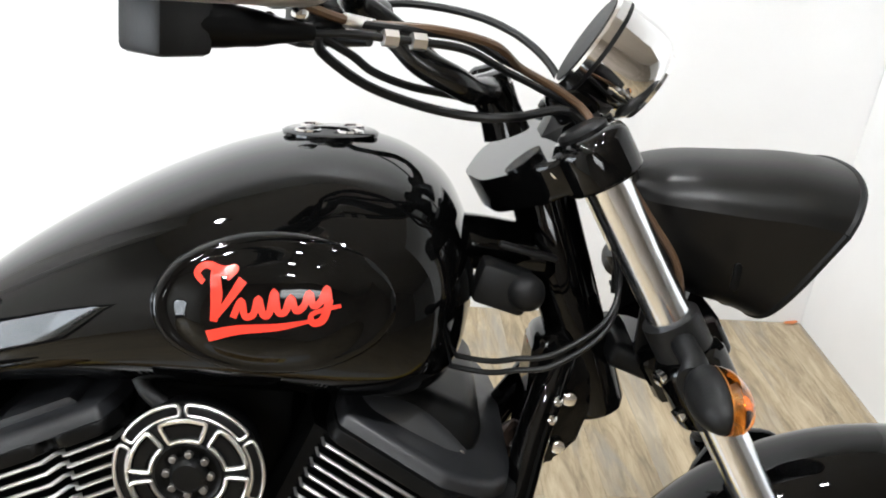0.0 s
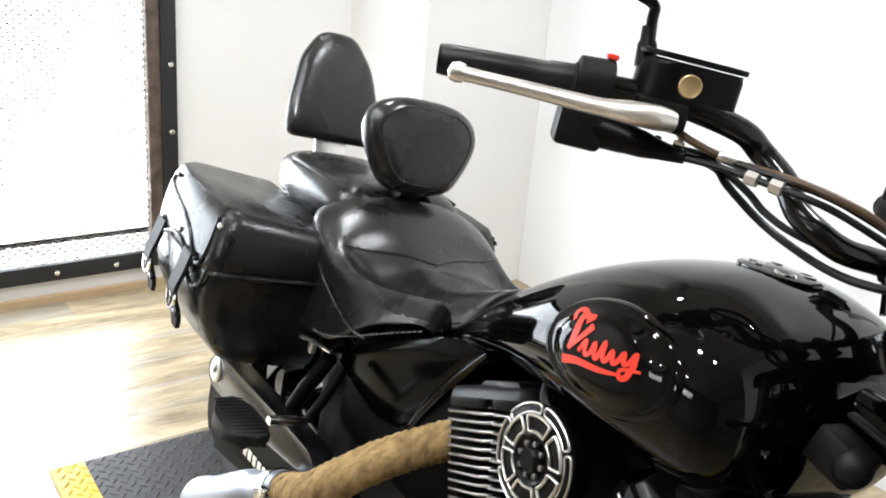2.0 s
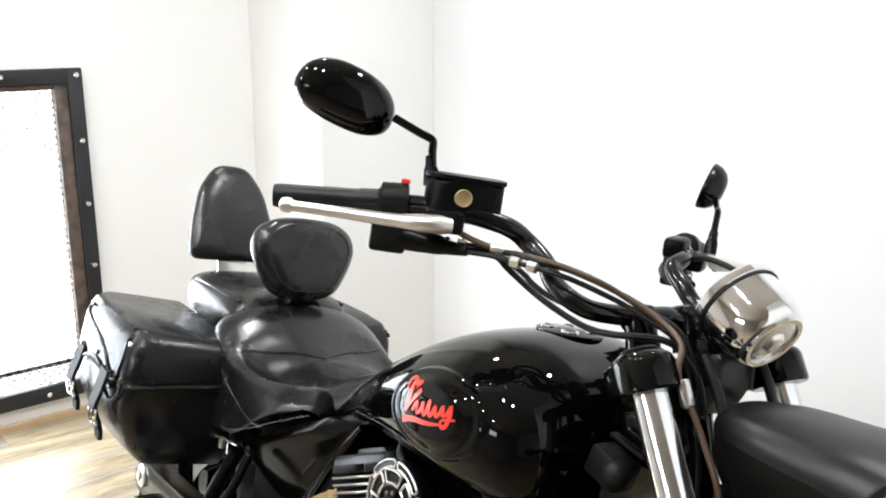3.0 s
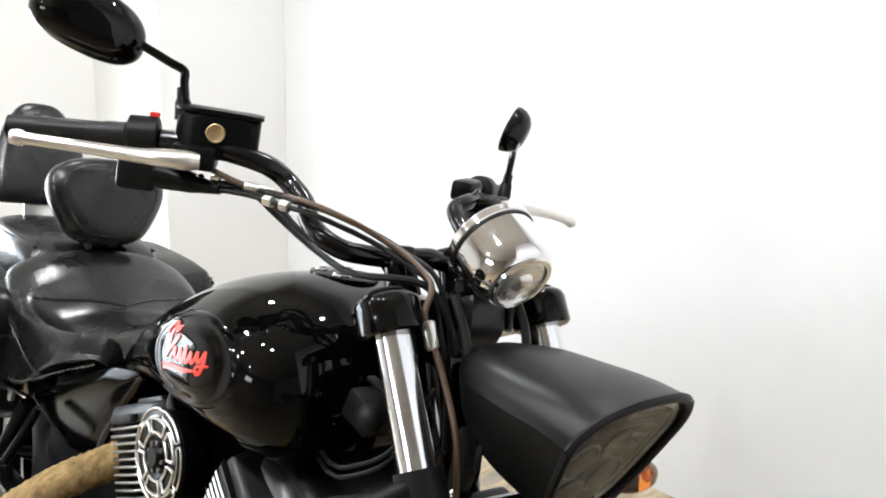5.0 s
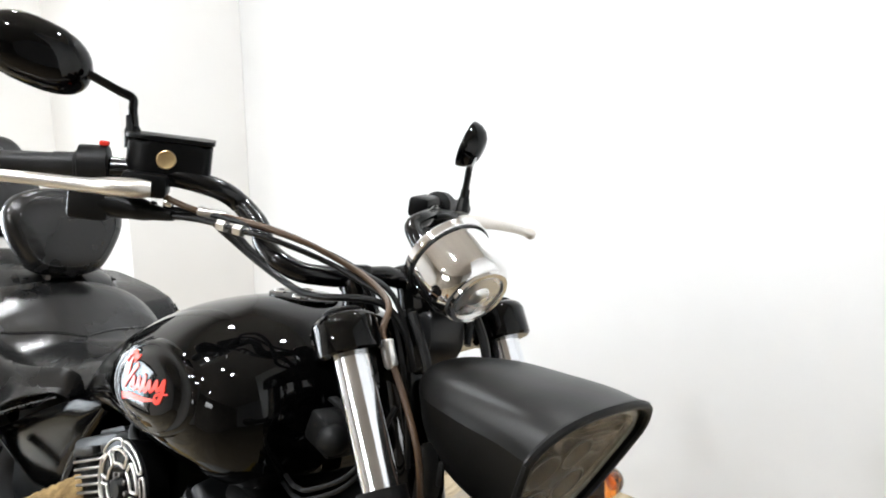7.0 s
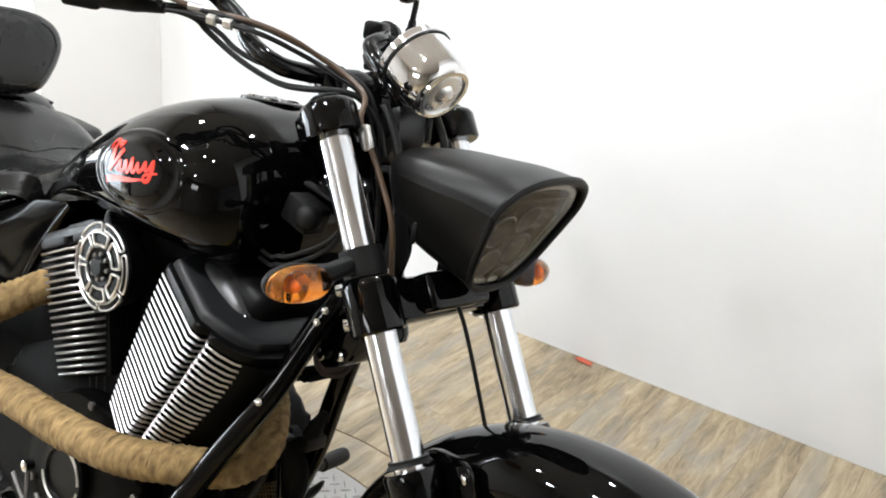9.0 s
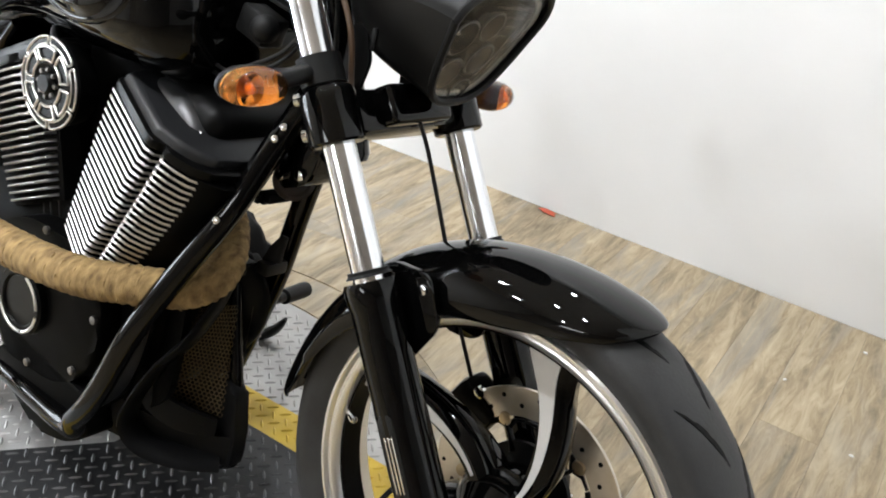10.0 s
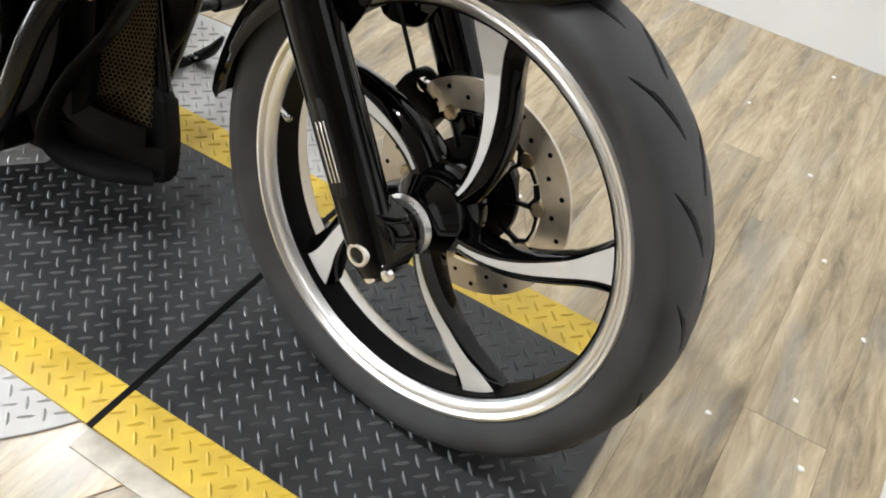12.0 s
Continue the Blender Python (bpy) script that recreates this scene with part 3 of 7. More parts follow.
def cushion(name, at, m, shape, thick, label, seam):
    """A padded backrest cushion: a domed outline in its own plane."""
    bm = B()
    rings = []
    prof = [(-0.5, 0.84), (-0.42, 0.94), (-0.25, 0.99), (0.0, 1.0), (0.2, 0.975), (0.36, 0.90), (0.46, 0.78), (0.52, 0.58), (0.545, 0.28)]
    for d, f in prof:
        rings.append([Matrix.Translation(at) @ m @ Vector((d * thick, y * f, z * f)) for y, z in shape])
    ring_faces(bm, rings)
    ob = part(name, bm, M_LEATHER, bike, label, 60)
    if not seam:
        return ob
    f = 0.8
    line = [Matrix.Translation(at) @ m @ Vector((0.452 * thick, y * f, z * f)) for y, z in shape]
    part("seam", sweep(B(), line + [line[0]], 0.0016, 6), M_LEATHER, ob)
    return ob


drv = rounded([(-0.128, 0.015), (-0.114, 0.064), (-0.06, 0.090), (0.06, 0.090), (0.114, 0.064), (0.128, 0.015), (0.084, -0.072), (0.045, -0.091), (-0.045, -0.091), (-0.084, -0.072)], 0.05, 5)
rb = cushion("rider_backrest", Vector((-1.525, 0, 0.920)), Matrix.Rotation(radians(-14), 4, "Y"), drv, 0.062, "padded black leather rider backrest", True)
bm = box(B(), (-1.535, 0, 0.815), (0.03, 0.07, 0.05), 0.006)
part("backrest_bracket", bm, M_SATIN, rb)
bm = box(B(), (-1.53, -0.03, 0.832), (0.045, 0.012, 0.022), 0.003)
part("bracket_clamp", bm, M_DARKSTEEL, rb)
pas = rounded([(-0.118, -0.146), (-0.110, -0.06), (-0.088, 0.035), (-0.042, 0.103), (0.042, 0.103), (0.088, 0.035), (0.110, -0.06), (0.118, -0.146)], 0.030, 5)
pb = cushion("pillion_backrest", Vector((-1.935, 0, 0.972)), Matrix.Rotation(radians(-24), 4, "Y"), pas, 0.042, "arched black leather pillion backrest", False)
bm = prism(B(), rounded([(-0.038, -0.05), (0.038, -0.05), (0.038, 0.05), (-0.038, 0.05)], 0.01), Matrix.Translation((-1.895, 0, 0.845)) @ Matrix.Rotation(radians(66), 4, "Y") @ Matrix.Rotation(radians(90), 4, "Z"), 0.008, 0.002)
part("backrest_plate", bm, M_ALLOY, pb, "brushed metal backrest plate")


# ---- saddlebags ----
def bag_out(x, z=0.65):
    """Half width of the pannier's outer side: it bulges a little in its middle and draws in at top and foot."""
    u = (x + 1.63) / 0.17
    v = lerp_table([(0.47, -0.075), (0.50, -0.045), (0.54, -0.012), (0.60, 0.0), (0.66, 0.0), (0.72, -0.008), (0.765, -0.020)], z)[0]
    return 0.384 - 0.014 * u * u + v


M_STRAP = material("matte_strap_leather", (0.008, 0.008, 0.008), 0.55, second=(0.005, 0.005, 0.005), scale=30, bump=0.3, bump_scale=200, ior=1.3)


def saddlebag(s):
    """A leather pannier; s = -1 on the bike's right side, +1 on its left."""
    top = part("saddlebag", bag_body(s), M_BAGLEATHER, bike, "black leather saddlebag with buckled straps", 50)
    part("lid", bag_lid(s), M_BAGLEATHER, top, "glossy leather flap lid", 50)

    def welt(name, pts, r=0.004, out=0.006):
        part(name, sweep(B(), spline([(x, s * (bag_out(x, z) + out), z) for x, z in pts], 6), r, 6), M_BAGLEATHER, top)

    welt("lid_piping", [(-1.478, 0.655), (-1.488, 0.632), (-1.503, 0.618), (-1.525, 0.614), (-1.548, 0.626), (-1.575, 0.652), (-1.61, 0.668), (-1.66, 0.664), (-1.70, 0.650), (-1.73, 0.646), (-1.77, 0.655)])
    welt("lid_overlay_piping", [(-1.500, 0.745), (-1.497, 0.70), (-1.505, 0.664), (-1.520, 0.654), (-1.540, 0.662), (-1.575, 0.690), (-1.63, 0.712), (-1.70, 0.722), (-1.755, 0.730), (-1.765, 0.742), (-1.74, 0.752)])
    rim = [(-1.432, 0.17, 0.662), (-1.440, 0.25, 0.660), (-1.450, 0.32, 0.658), (-1.460, 0.356, 0.657), (-1.480, 0.375, 0.652)]
    part("lid_front_piping", sweep(B(), spline([(x, s * y, z) for x, y, z in rim], 6), 0.0045, 6), M_BAGLEATHER, top)
    part("lid_corner_piping", sweep(B(), spline([(-1.464, s * 0.356, 0.660), (-1.469, s * 0.356, 0.71), (-1.484, s * 0.350, 0.748)], 6), 0.0042, 6), M_BAGLEATHER, top)
    part("lid_top_piping", sweep(B(), spline([(-1.500, s * 0.350, 0.757), (-1.60, s * 0.360, 0.760), (-1.70, s * 0.356, 0.758), (-1.775, s * 0.340, 0.753)], 6), 0.0042, 6), M_BAGLEATHER, top)
    part("body_seam", sweep(B(), spline([(-1.466, s * 0.348, 0.645), (-1.470, s * 0.346, 0.58), (-1.480, s * 0.335, 0.52)], 6), 0.0035, 6), M_BAGLEATHER, top)
    for x in (-1.555, -1.732):
        o = lambda z: bag_out(x, z)
        strap = spline([(x, s * (o(0.65) + 0.006), 0.665), (x, s * (o(0.63) + 0.014), 0.625), (x, s * (o(0.59) + 0.024), 0.590), (x, s * (o(0.56) + 0.018), 0.555), (x - 0.004, s * (o(0.54) + 0.016), 0.535), (x - 0.008, s * (o(0.54) + 0.012), 0.515)], 5)
        bm = B()
        rings = [[p + Vector((dx, s * dy, 0)) for dx, dy in ((-w, -0.004), (w, -0.004), (w, 0.004), (-w, 0.004))] for p, w in zip(strap, np.interp(np.linspace(0, 1, len(strap)), [0, 0.25, 0.8, 1], [0.022, 0.019, 0.018, 0.012]))]
        ring_faces(bm, rings)
        st = part("strap", bm, M_STRAP, top)
        y = o(0.58) + 0.026
        bm = tube_ring(B(), (x, s * y, 0.575), (0, s, 0), [(-0.002, 0.0180), (0.002, 0.0185), (0.002, 0.0215), (-0.002, 0.0220)], 20)
        part("buckle", bm, M_CHROME, st, "chrome strap buckle")
        bm = box(B(), (x, s * (y + 0.001), 0.578), (0.0035, 0.004, 0.036), 0.001)
        part("buckle_pin", bm, M_CHROME, st)
        bm = box(B(), (x, s * (o(0.55) + 0.020), 0.548), (0.040, 0.010, 0.012), 0.003)
        part("strap_loop", bm, M_BAGLEATHER, st)
    for x, z in ((-1.548, 0.640), (-1.62, 0.680), (-1.74, 0.665), (-1.485, 0.735)):
        bm = lathe(B(), (x, s * (bag_out(x, z) + 0.005), z), (0, s, 0), [(0, 0.006), (0.004, 0.0055), (0.006, 0.003), (0.006, 0)], 14)
        part("rivet", bm, M_CHROME, top)


def bag_ring(z, s, grow=0.0, inner=0.15, dip=0.0):
    f, r = lerp_table([(0.478, -1.475, -1.75), (0.50, -1.45, -1.80), (0.55, -1.440, -1.825), (0.65, -1.434, -1.835), (0.72, -1.440, -1.838), (0.768, -1.462, -1.835)], z)
    fo, ro = f - 0.028, r + 0.045
    side = [(fo - 0.014 + (ro - fo + 0.014) * k / 8) for k in range(9)]
    loop = [(f + grow, inner), (fo + grow, bag_out(fo, z) - 0.016 + grow)] + [(x, bag_out(x, z) + grow) for x in side] + [(r - grow, bag_out(ro, z) - 0.035 + grow), (r - grow, inner)]
    loop = rounded(loop, 0.012, 3)
    return [Vector((x, s * y, z - dip * (0.36 - y))) for x, y in loop]


def bag_body(s):
    bm = B()
    ring_faces(bm, [bag_ring(z, s) for z in (0.475, 0.482, 0.495, 0.52, 0.56, 0.60, 0.65, 0.70)])
    return bm


def bag_lid(s):
    bm = B()
    ring_faces(bm, [bag_ring(z, s, g, 0.145, d) for z, g, d in ((0.650, 0.002, 0.0), (0.653, 0.005, 0.0), (0.68, 0.006, 0.0), (0.72, 0.006, 0.02), (0.745, 0.005, 0.06), (0.760, 0.0, 0.10), (0.765, -0.006, 0.11))])
    return bm


saddlebag(-1)
before = set(bike.children)
saddlebag(1)
for ob in set(bike.children) - before:      # the left pannier hangs further back
    ob.location = (-0.19, 0, -0.03)


# ---- front end ----
M_TUBECHROME = material("fork_tube_chrome", (0.88, 0.90, 0.94), 0.13, 1.0, second=(0.81, 0.83, 0.86), rough_to=0.22, scale=20)
M_STEMGREY = material("cast_black_cover", (0.008, 0.008, 0.0085), 0.36, second=(0.005, 0.005, 0.0055), rough_to=0.5, scale=30)
M_LENS = glass("headlight_lens", (0.90, 0.89, 0.87), 0.0, 1.12)
M_SPOKEFACE = material("spoke_face_alloy", (0.62, 0.61, 0.59), 0.42, 0.25, second=(0.52, 0.51, 0.49), rough_to=0.5, scale=25, bump=0.06, bump_scale=300)
M_SMOKE = material("smoked_reflector", (0.016, 0.0152, 0.0145), 0.35, second=(0.009, 0.0086, 0.0082), scale=30, ior=1.3)
M_BOBBIN = material("brassy_bobbin", (0.58, 0.47, 0.32), 0.33, 1.0, second=(0.42, 0.33, 0.2), scale=60)
M_GUIDE = material("pale_light_guide", (0.8, 0.78, 0.72), 0.25, second=(0.7, 0.67, 0.6), scale=20)
M_BROWN = material("brown_hose_sleeve", (0.085, 0.045, 0.02), 0.45, second=(0.05, 0.026, 0.012), scale=60)
M_RUSTY = material("rusty_core", (0.36, 0.13, 0.04), 0.5, 0.2, second=(0.16, 0.06, 0.02), scale=120)
AXLE = Vector((0.0, 0.0, 0.347))
FORK_FOOT = Vector((-0.013, 0.0, 0.344))     # the fork's line at the axle's height
FORK_Y = 0.124


def fork_at(side, z):
    s = (z - FORK_FOOT.z) / RAKE.z
    return Vector((FORK_FOOT.x + RAKE.x * s, side * FORK_Y, z))


def wheel(at, tyre_profile, rim_profile, hub_half, name, label, spin, disc_side, m, r_in, r_out, yw):
    """A swept-spoke alloy wheel with its tyre and brake disc."""
    add = lambda n, bm, mat, par, lab="": part(n, turned(m, bm), mat, par, lab)
    y = Vector((0, 1, 0))
    rim = add(name, tube_ring(B(), at, y, rim_profile, 96), M_RIM, bike, label)
    tyre = add("tyre", tube_ring(B(), at, y, tyre_profile, 96), M_RUBBER, rim, "black rubber tyre with short sweeping tread cuts")
    bm = tube_ring(B(), at, y, [(-yw * 0.74, r_out + 0.001), (-yw * 0.70, r_out - 0.0072), (yw * 0.12, r_out - 0.0078), (yw * 0.24, r_out - 0.0030), (yw * 0.28, r_out + 0.003)], 96)
    add("rim_barrel", bm, M_FINBLACK, rim, "gloss black inner rim")
    bm = lathe(B(), at - y * hub_half, y, [(0, 0.022), (0.0, 0.032), (0.010, 0.036), (hub_half * 0.45, 0.050), (hub_half * 0.8, 0.062), (hub_half * 1.3, 0.060), (2 * hub_half - 0.012, 0.048), (2 * hub_half, 0.042), (2 * hub_half, 0.02)], 36)
    hub = add("hub", bm, M_PAINT, rim)
    for k in range(5):
        tip = radians(20 + 72 * k + spin)
        rows = []
        for j in range(17):
            f = j / 16
            r = r_in + (r_out - 0.004 - r_in) * f
            ang = tip - radians(44) * (1 - f) ** 1.5
            half = 0.016 + 0.008 * f + 0.020 * (max(0, f - 0.72) / 0.28) ** 2
            rows.append((r, ang, half, 0.034 - 0.014 * min(1, f * 1.6)))
        bm, face = B(), B()
        rings, strip = [], []
        for j, (r, ang, half, t) in enumerate(rows):
            c = Vector((r * math.cos(ang), 0, r * math.sin(ang)))
            r2, a2 = rows[min(j + 1, 16)][:2]
            r1, a1 = rows[max(j - 1, 0)][:2]
            d = Vector((r2 * math.cos(a2) - r1 * math.cos(a1), 0, r2 * math.sin(a2) - r1 * math.sin(a1))).normalized()
            nr = Vector((-d.z, 0, d.x))
            rings.append([at + c + nr * u * half + y * v for u, v in ((-1, -t * 0.2), (-0.75, -t * 0.62), (-0.12, -t), (0.80, -t), (1, -t * 0.45), (0.9, t * 0.6), (0.5, t), (-0.5, t), (-0.9, t * 0.6))])
            g = j / 16
            lo, hi = 0.24 - 0.62 * g, 0.36 + 0.46 * min(1, g * 1.15)
            strip.append([at + c + nr * half * u - y * (t + v) for u, v in ((lo, -0.001), (lo, 0.0010), (hi, 0.0010), (hi, -0.001))])
        ring_faces(bm, rings)
        ring_faces(face, strip[2:])
        sp = add("spoke", bm, M_PAINT, rim)
        add("spoke_face", face, M_SPOKEFACE, sp, "machined bare alloy spoke face")
    if disc_side:
        dy = disc_side
        bm = tube_ring(B(), at + y * dy, y, [(-0.0025, 0.110), (-0.0025, 0.152), (0.0025, 0.152), (0.0025, 0.110)], 72)
        disc = add("brake_disc", bm, M_STEELDISC, rim, "drilled steel brake disc")
        for k in range(30):
            a = 2 * math.pi * k / 30
            rr = 0.126 if k % 2 else 0.140
            bm = lathe(B(), at + Vector((rr * math.cos(a), dy - 0.0031, rr * math.sin(a))), (0, 1, 0), [(0, 0.0035), (0.0062, 0.0035)], 10)
            add("drilled_hole", bm, M_FINBLACK, disc)
        bm = tube_ring(B(), at + y * dy, y, [(-0.004, 0.040), (-0.004, 0.074), (0.004, 0.074), (0.004, 0.040)], 40)
        add("disc_carrier", bm, M_SATIN, disc)
        for k in range(10):
            a = radians(36 * k + 15)
            d = Vector((math.cos(a), 0, math.sin(a)))
            side = Vector((-d.z, 0, d.x))
            bm = sweep(B(), [at + y * dy + d * 0.060, at + y * dy + d * 0.080, at + y * dy + d * 0.100], [0.010, 0.0055, 0.007], 8, 0.5)
            for w in (-1, 1):
                sweep(bm, [at + y * dy + d * 0.092, at + y * dy + d * 0.102 + side * w * 0.014, at + y * dy + d * 0.099 + side * w * 0.031], [0.005, 0.0045, 0.004], 6, 0.5)
            add("disc_carrier_arm", bm, M_SATIN, disc)
            bm = lathe(B(), at + y * (dy - 0.006) + d * 0.106, (0, 1, 0), [(0, 0.006), (0, 0.009), (0.003, 0.0105), (0.009, 0.0105), (0.011, 0.008), (0.011, 0)], 16)
            add("disc_bobbin", bm, M_BOBBIN, disc, "brassy disc bobbin")
    return rim, tyre, hub


TYRE_F = [(-0.040, 0.281), (-0.048, 0.293), (-0.057, 0.309), (-0.0595, 0.321), (-0.056, 0.331), (-0.046, 0.340), (-0.030, 0.346), (-0.012, 0.3485), (0.012, 0.3485), (0.030, 0.346), (0.046, 0.340), (0.056, 0.331), (0.0595, 0.321), (0.057, 0.309), (0.048, 0.293), (0.040, 0.281)]
RIM_F = [(-0.045, 0.288), (-0.0480, 0.285), (-0.0480, 0.281), (-0.0455, 0.2785), (-0.0425, 0.2765), (-0.0425, 0.274), (-0.0440, 0.272), (-0.0430, 0.268), (-0.037, 0.263), (-0.030, 0.2595), (-0.008, 0.2590), (0.010, 0.2635), (0.028, 0.2700), (0.040, 0.2755), (0.046, 0.279), (0.0480, 0.283), (0.046, 0.287), (0.04, 0.2875), (-0.04, 0.2875)]
front_rim, front_tyre, front_hub = wheel(AXLE, TYRE_F, RIM_F, 0.062, "front_wheel", "black swept-spoke alloy wheel with a polished rim lip", -7.0, 0.066, STEER, 0.030, 0.265, 0.046)


def tread_cuts(at, r, half, m, rim, count=17):
    """Short curved grooves, laid as thin dark inlays on the tread."""
    for k in range(count):
        a0 = 2 * math.pi * k / count
        for s in (-1, 1):
            line, ws = [], []
            for j in range(7):
                f = j / 6
                yy = s * (0.008 + 0.038 * f ** 1.3)
                rr = float(np.interp(abs(yy), [q[0] for q in half], [q[1] for q in half]))
                a = a0 + (0.18 if s > 0 else 0.0) + 0.27 * f - 0.03 * f * f
                line.append(at + Vector((rr * math.cos(a), yy, rr * math.sin(a))))
            bm, rings = B(), []
            for j, w in enumerate((0.0008, 0.0030, 0.0042, 0.0044, 0.0036, 0.0024, 0.0006)):
                d = (line[min(j + 1, 6)] - line[max(j - 1, 0)]).normalized()
                out = Vector((line[j].x - at.x, line[j].y * 0.35, line[j].z - at.z)).normalized()
                side = out.cross(d).normalized() * w
                rings.append([line[j] - side - out * 0.002, line[j] + side - out * 0.002, line[j] + side + out * 0.0006, line[j] - side + out * 0.0006])
            ring_faces(bm, rings)
            part("tread_cut", turned(m, bm), M_FINBLACK, rim, smooth=0)


tread_cuts(AXLE, 0.3485, [(0.0, 0.3482), (0.012, 0.3482), (0.030, 0.3458), (0.046, 0.3397), (0.056, 0.3307)], STEER, front_tyre)
bm = lathe(B(), AXLE + Vector((-0.262, -0.030, 0.02)), (0.9, -0.45, 0), [(0, 0.004), (0.018, 0.004), (0.018, 0.0055), (0.03, 0.0055), (0.032, 0.003), (0.032, 0)], 12)
front_part("valve_stem", bm, M_CHROME, front_rim)

# fork legs
for s in (-1, 1):
    foot = fork_at(s, 0.344)
    bm = lathe(B(), foot - RAKE * 0.05, RAKE, [(0, 0.014), (0.004, 0.026), (0.02, 0.031), (0.06, 0.0325), (0.14, 0.0335), (0.30, 0.0330), (0.352, 0.0330), (0.359, 0.0355), (0.381, 0.0360), (0.387, 0.034), (0.387, 0.0)], 40)
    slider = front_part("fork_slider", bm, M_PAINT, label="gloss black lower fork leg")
    bm = lathe(B(), foot + RAKE * 0.3425, RAKE, [(0, 0.030), (0.004, 0.0265), (0.008, 0.0265), (0.010, 0.0)], 32)
    front_part("dust_seal", bm, M_PLASTIC, slider)
    bm = lathe(B(), foot + RAKE * 0.32, RAKE, [(0, 0.0215), (0.47, 0.0215), (0.47, 0)], 40)
    front_part("fork_tube", bm, M_TUBECHROME, label="bright chrome upper fork tube")
    # axle lug and its pinch bolts
    lug = rounded([(-0.040, -0.030), (-0.012, -0.052), (0.022, -0.050), (0.036, -0.010), (0.026, 0.03), (-0.03, 0.05)], 0.015)
    bm = prism(B(), lug, Matrix.Translation((0.0, s * 0.118, 0.344)) @ SIDE, 0.044, 0.006)
    front_part("axle_lug", bm, M_PAINT, slider)
    bm = lathe(B(), (-0.006, s * 0.140, 0.332), (0, s, 0), [(0, 0.018), (0.010, 0.017), (0.016, 0.0145), (0.016, 0.0105), (0.006, 0.010), (0.006, 0)], 28)
    front_part("axle_end", bm, M_ALLOY, slider, "bright axle end with a hollow middle")
    bm = lathe(B(), (-0.006, s * 0.1462, 0.332), (0, s, 0), [(0, 0.0098), (0.002, 0.009), (0.002, 0)], 20)
    front_part("axle_core", bm, M_RUSTY, slider, "rusty orange axle core")
    for dx, dz in ((0.010, -0.040), (0.034, -0.022)):
        bm = lathe(B(), (dx, s * 0.140, 0.344 + dz), (0, s, 0), [(0, 0.008), (0.007, 0.008), (0.008, 0.006), (0.008, 0)], 6)
        front_part("pinch_bolt", bm, M_CHROME, slider)
    p = foot + RAKE * 0.115 + Vector((0, s * 0.030, 0))
    tilt = Matrix.Translation(p) @ Matrix.Rotation(radians(32.7), 4, "Y").inverted() @ SIDE
    bm = prism(B(), rounded([(-0.012, -0.06), (0.012, -0.06), (0.012, 0.06), (-0.012, 0.06)], 0.011, 5), tilt, 0.006, 0.0015)
    front_part("leg_badge", bm, M_PLASTIC, slider)
    for dx in (-0.006, 0.0, 0.006):
        bm = box(B(), tilt @ Vector((dx, -0.004, 0.0)), (0.0024, 0.008, 0.072), 0.0008, Matrix.Rotation(radians(32.7), 4, "Y").inverted())
        front_part("leg_badge_bar", bm, M_CHROME, slider)

# wheel spindle, spacer ring and speed sensor
bm = lathe(B(), AXLE - Vector((0, 0.135, 0)), (0, 1, 0), [(0, 0.010), (0.27, 0.010)], 20)
spindle = front_part("axle", bm, M_DARKSTEEL)
bm = tube_ring(B(), AXLE - Vector((0, 0.086, 0)), (0, 1, 0), [(0, 0.030), (0, 0.038), (0.010, 0.040), (0.012, 0.030)], 36)
front_part("spacer_ring", bm, M_POLISHED, spindle, "polished ring beside the hub")
# caliper on the far leg
bm = box(B(), (-0.125, 0.082, 0.405), (0.075, 0.055, 0.10), 0.014, Matrix.Rotation(radians(28), 4, "Y"))
cal = front_part("brake_caliper", bm, M_SATIN, label="black brake caliper with a red mark")
bm = box(B(), (-0.135, 0.050, 0.398), (0.012, 0.006, 0.035), 0.002, Matrix.Rotation(radians(28), 4, "Y"))
front_part("red_mark", bm, M_RED, cal)
for dz in (-0.03, 0.03):
    bm = lathe(B(), (-0.100, 0.052, 0.43 + dz), (0, -1, 0), [(0, 0.009), (0.006, 0.009), (0.007, 0.006), (0.007, 0)], 16)
    front_part("caliper_bolt", bm, M_CHROME, cal)
part("brake_hose", turned(STEER, sweep(B(), spline([(-0.13, 0.075, 0.45), (-0.18, 0.055, 0.56), (-0.210, 0.040, 0.645), (-0.252, 0.018, 0.755), (-0.275, 0.010, 0.80)], 8), 0.0032, 8)), M_HOSE, bike, "thin brown-black brake hose")

# front mudguard
FENDER = [(68.5, 0.3685, 0.01, 0.002), (70, 0.3675, 0.04, 0.012), (74, 0.366, 0.066, 0.03), (82, 0.364, 0.078, 0.052), (95, 0.3625, 0.081, 0.072), (110, 0.365, 0.081, 0.078), (125, 0.368, 0.081, 0.076),
          (140, 0.368, 0.081, 0.066), (155, 0.369, 0.08, 0.052), (168, 0.371, 0.078, 0.04), (177, 0.374, 0.072, 0.026), (181, 0.376, 0.055, 0.012)]


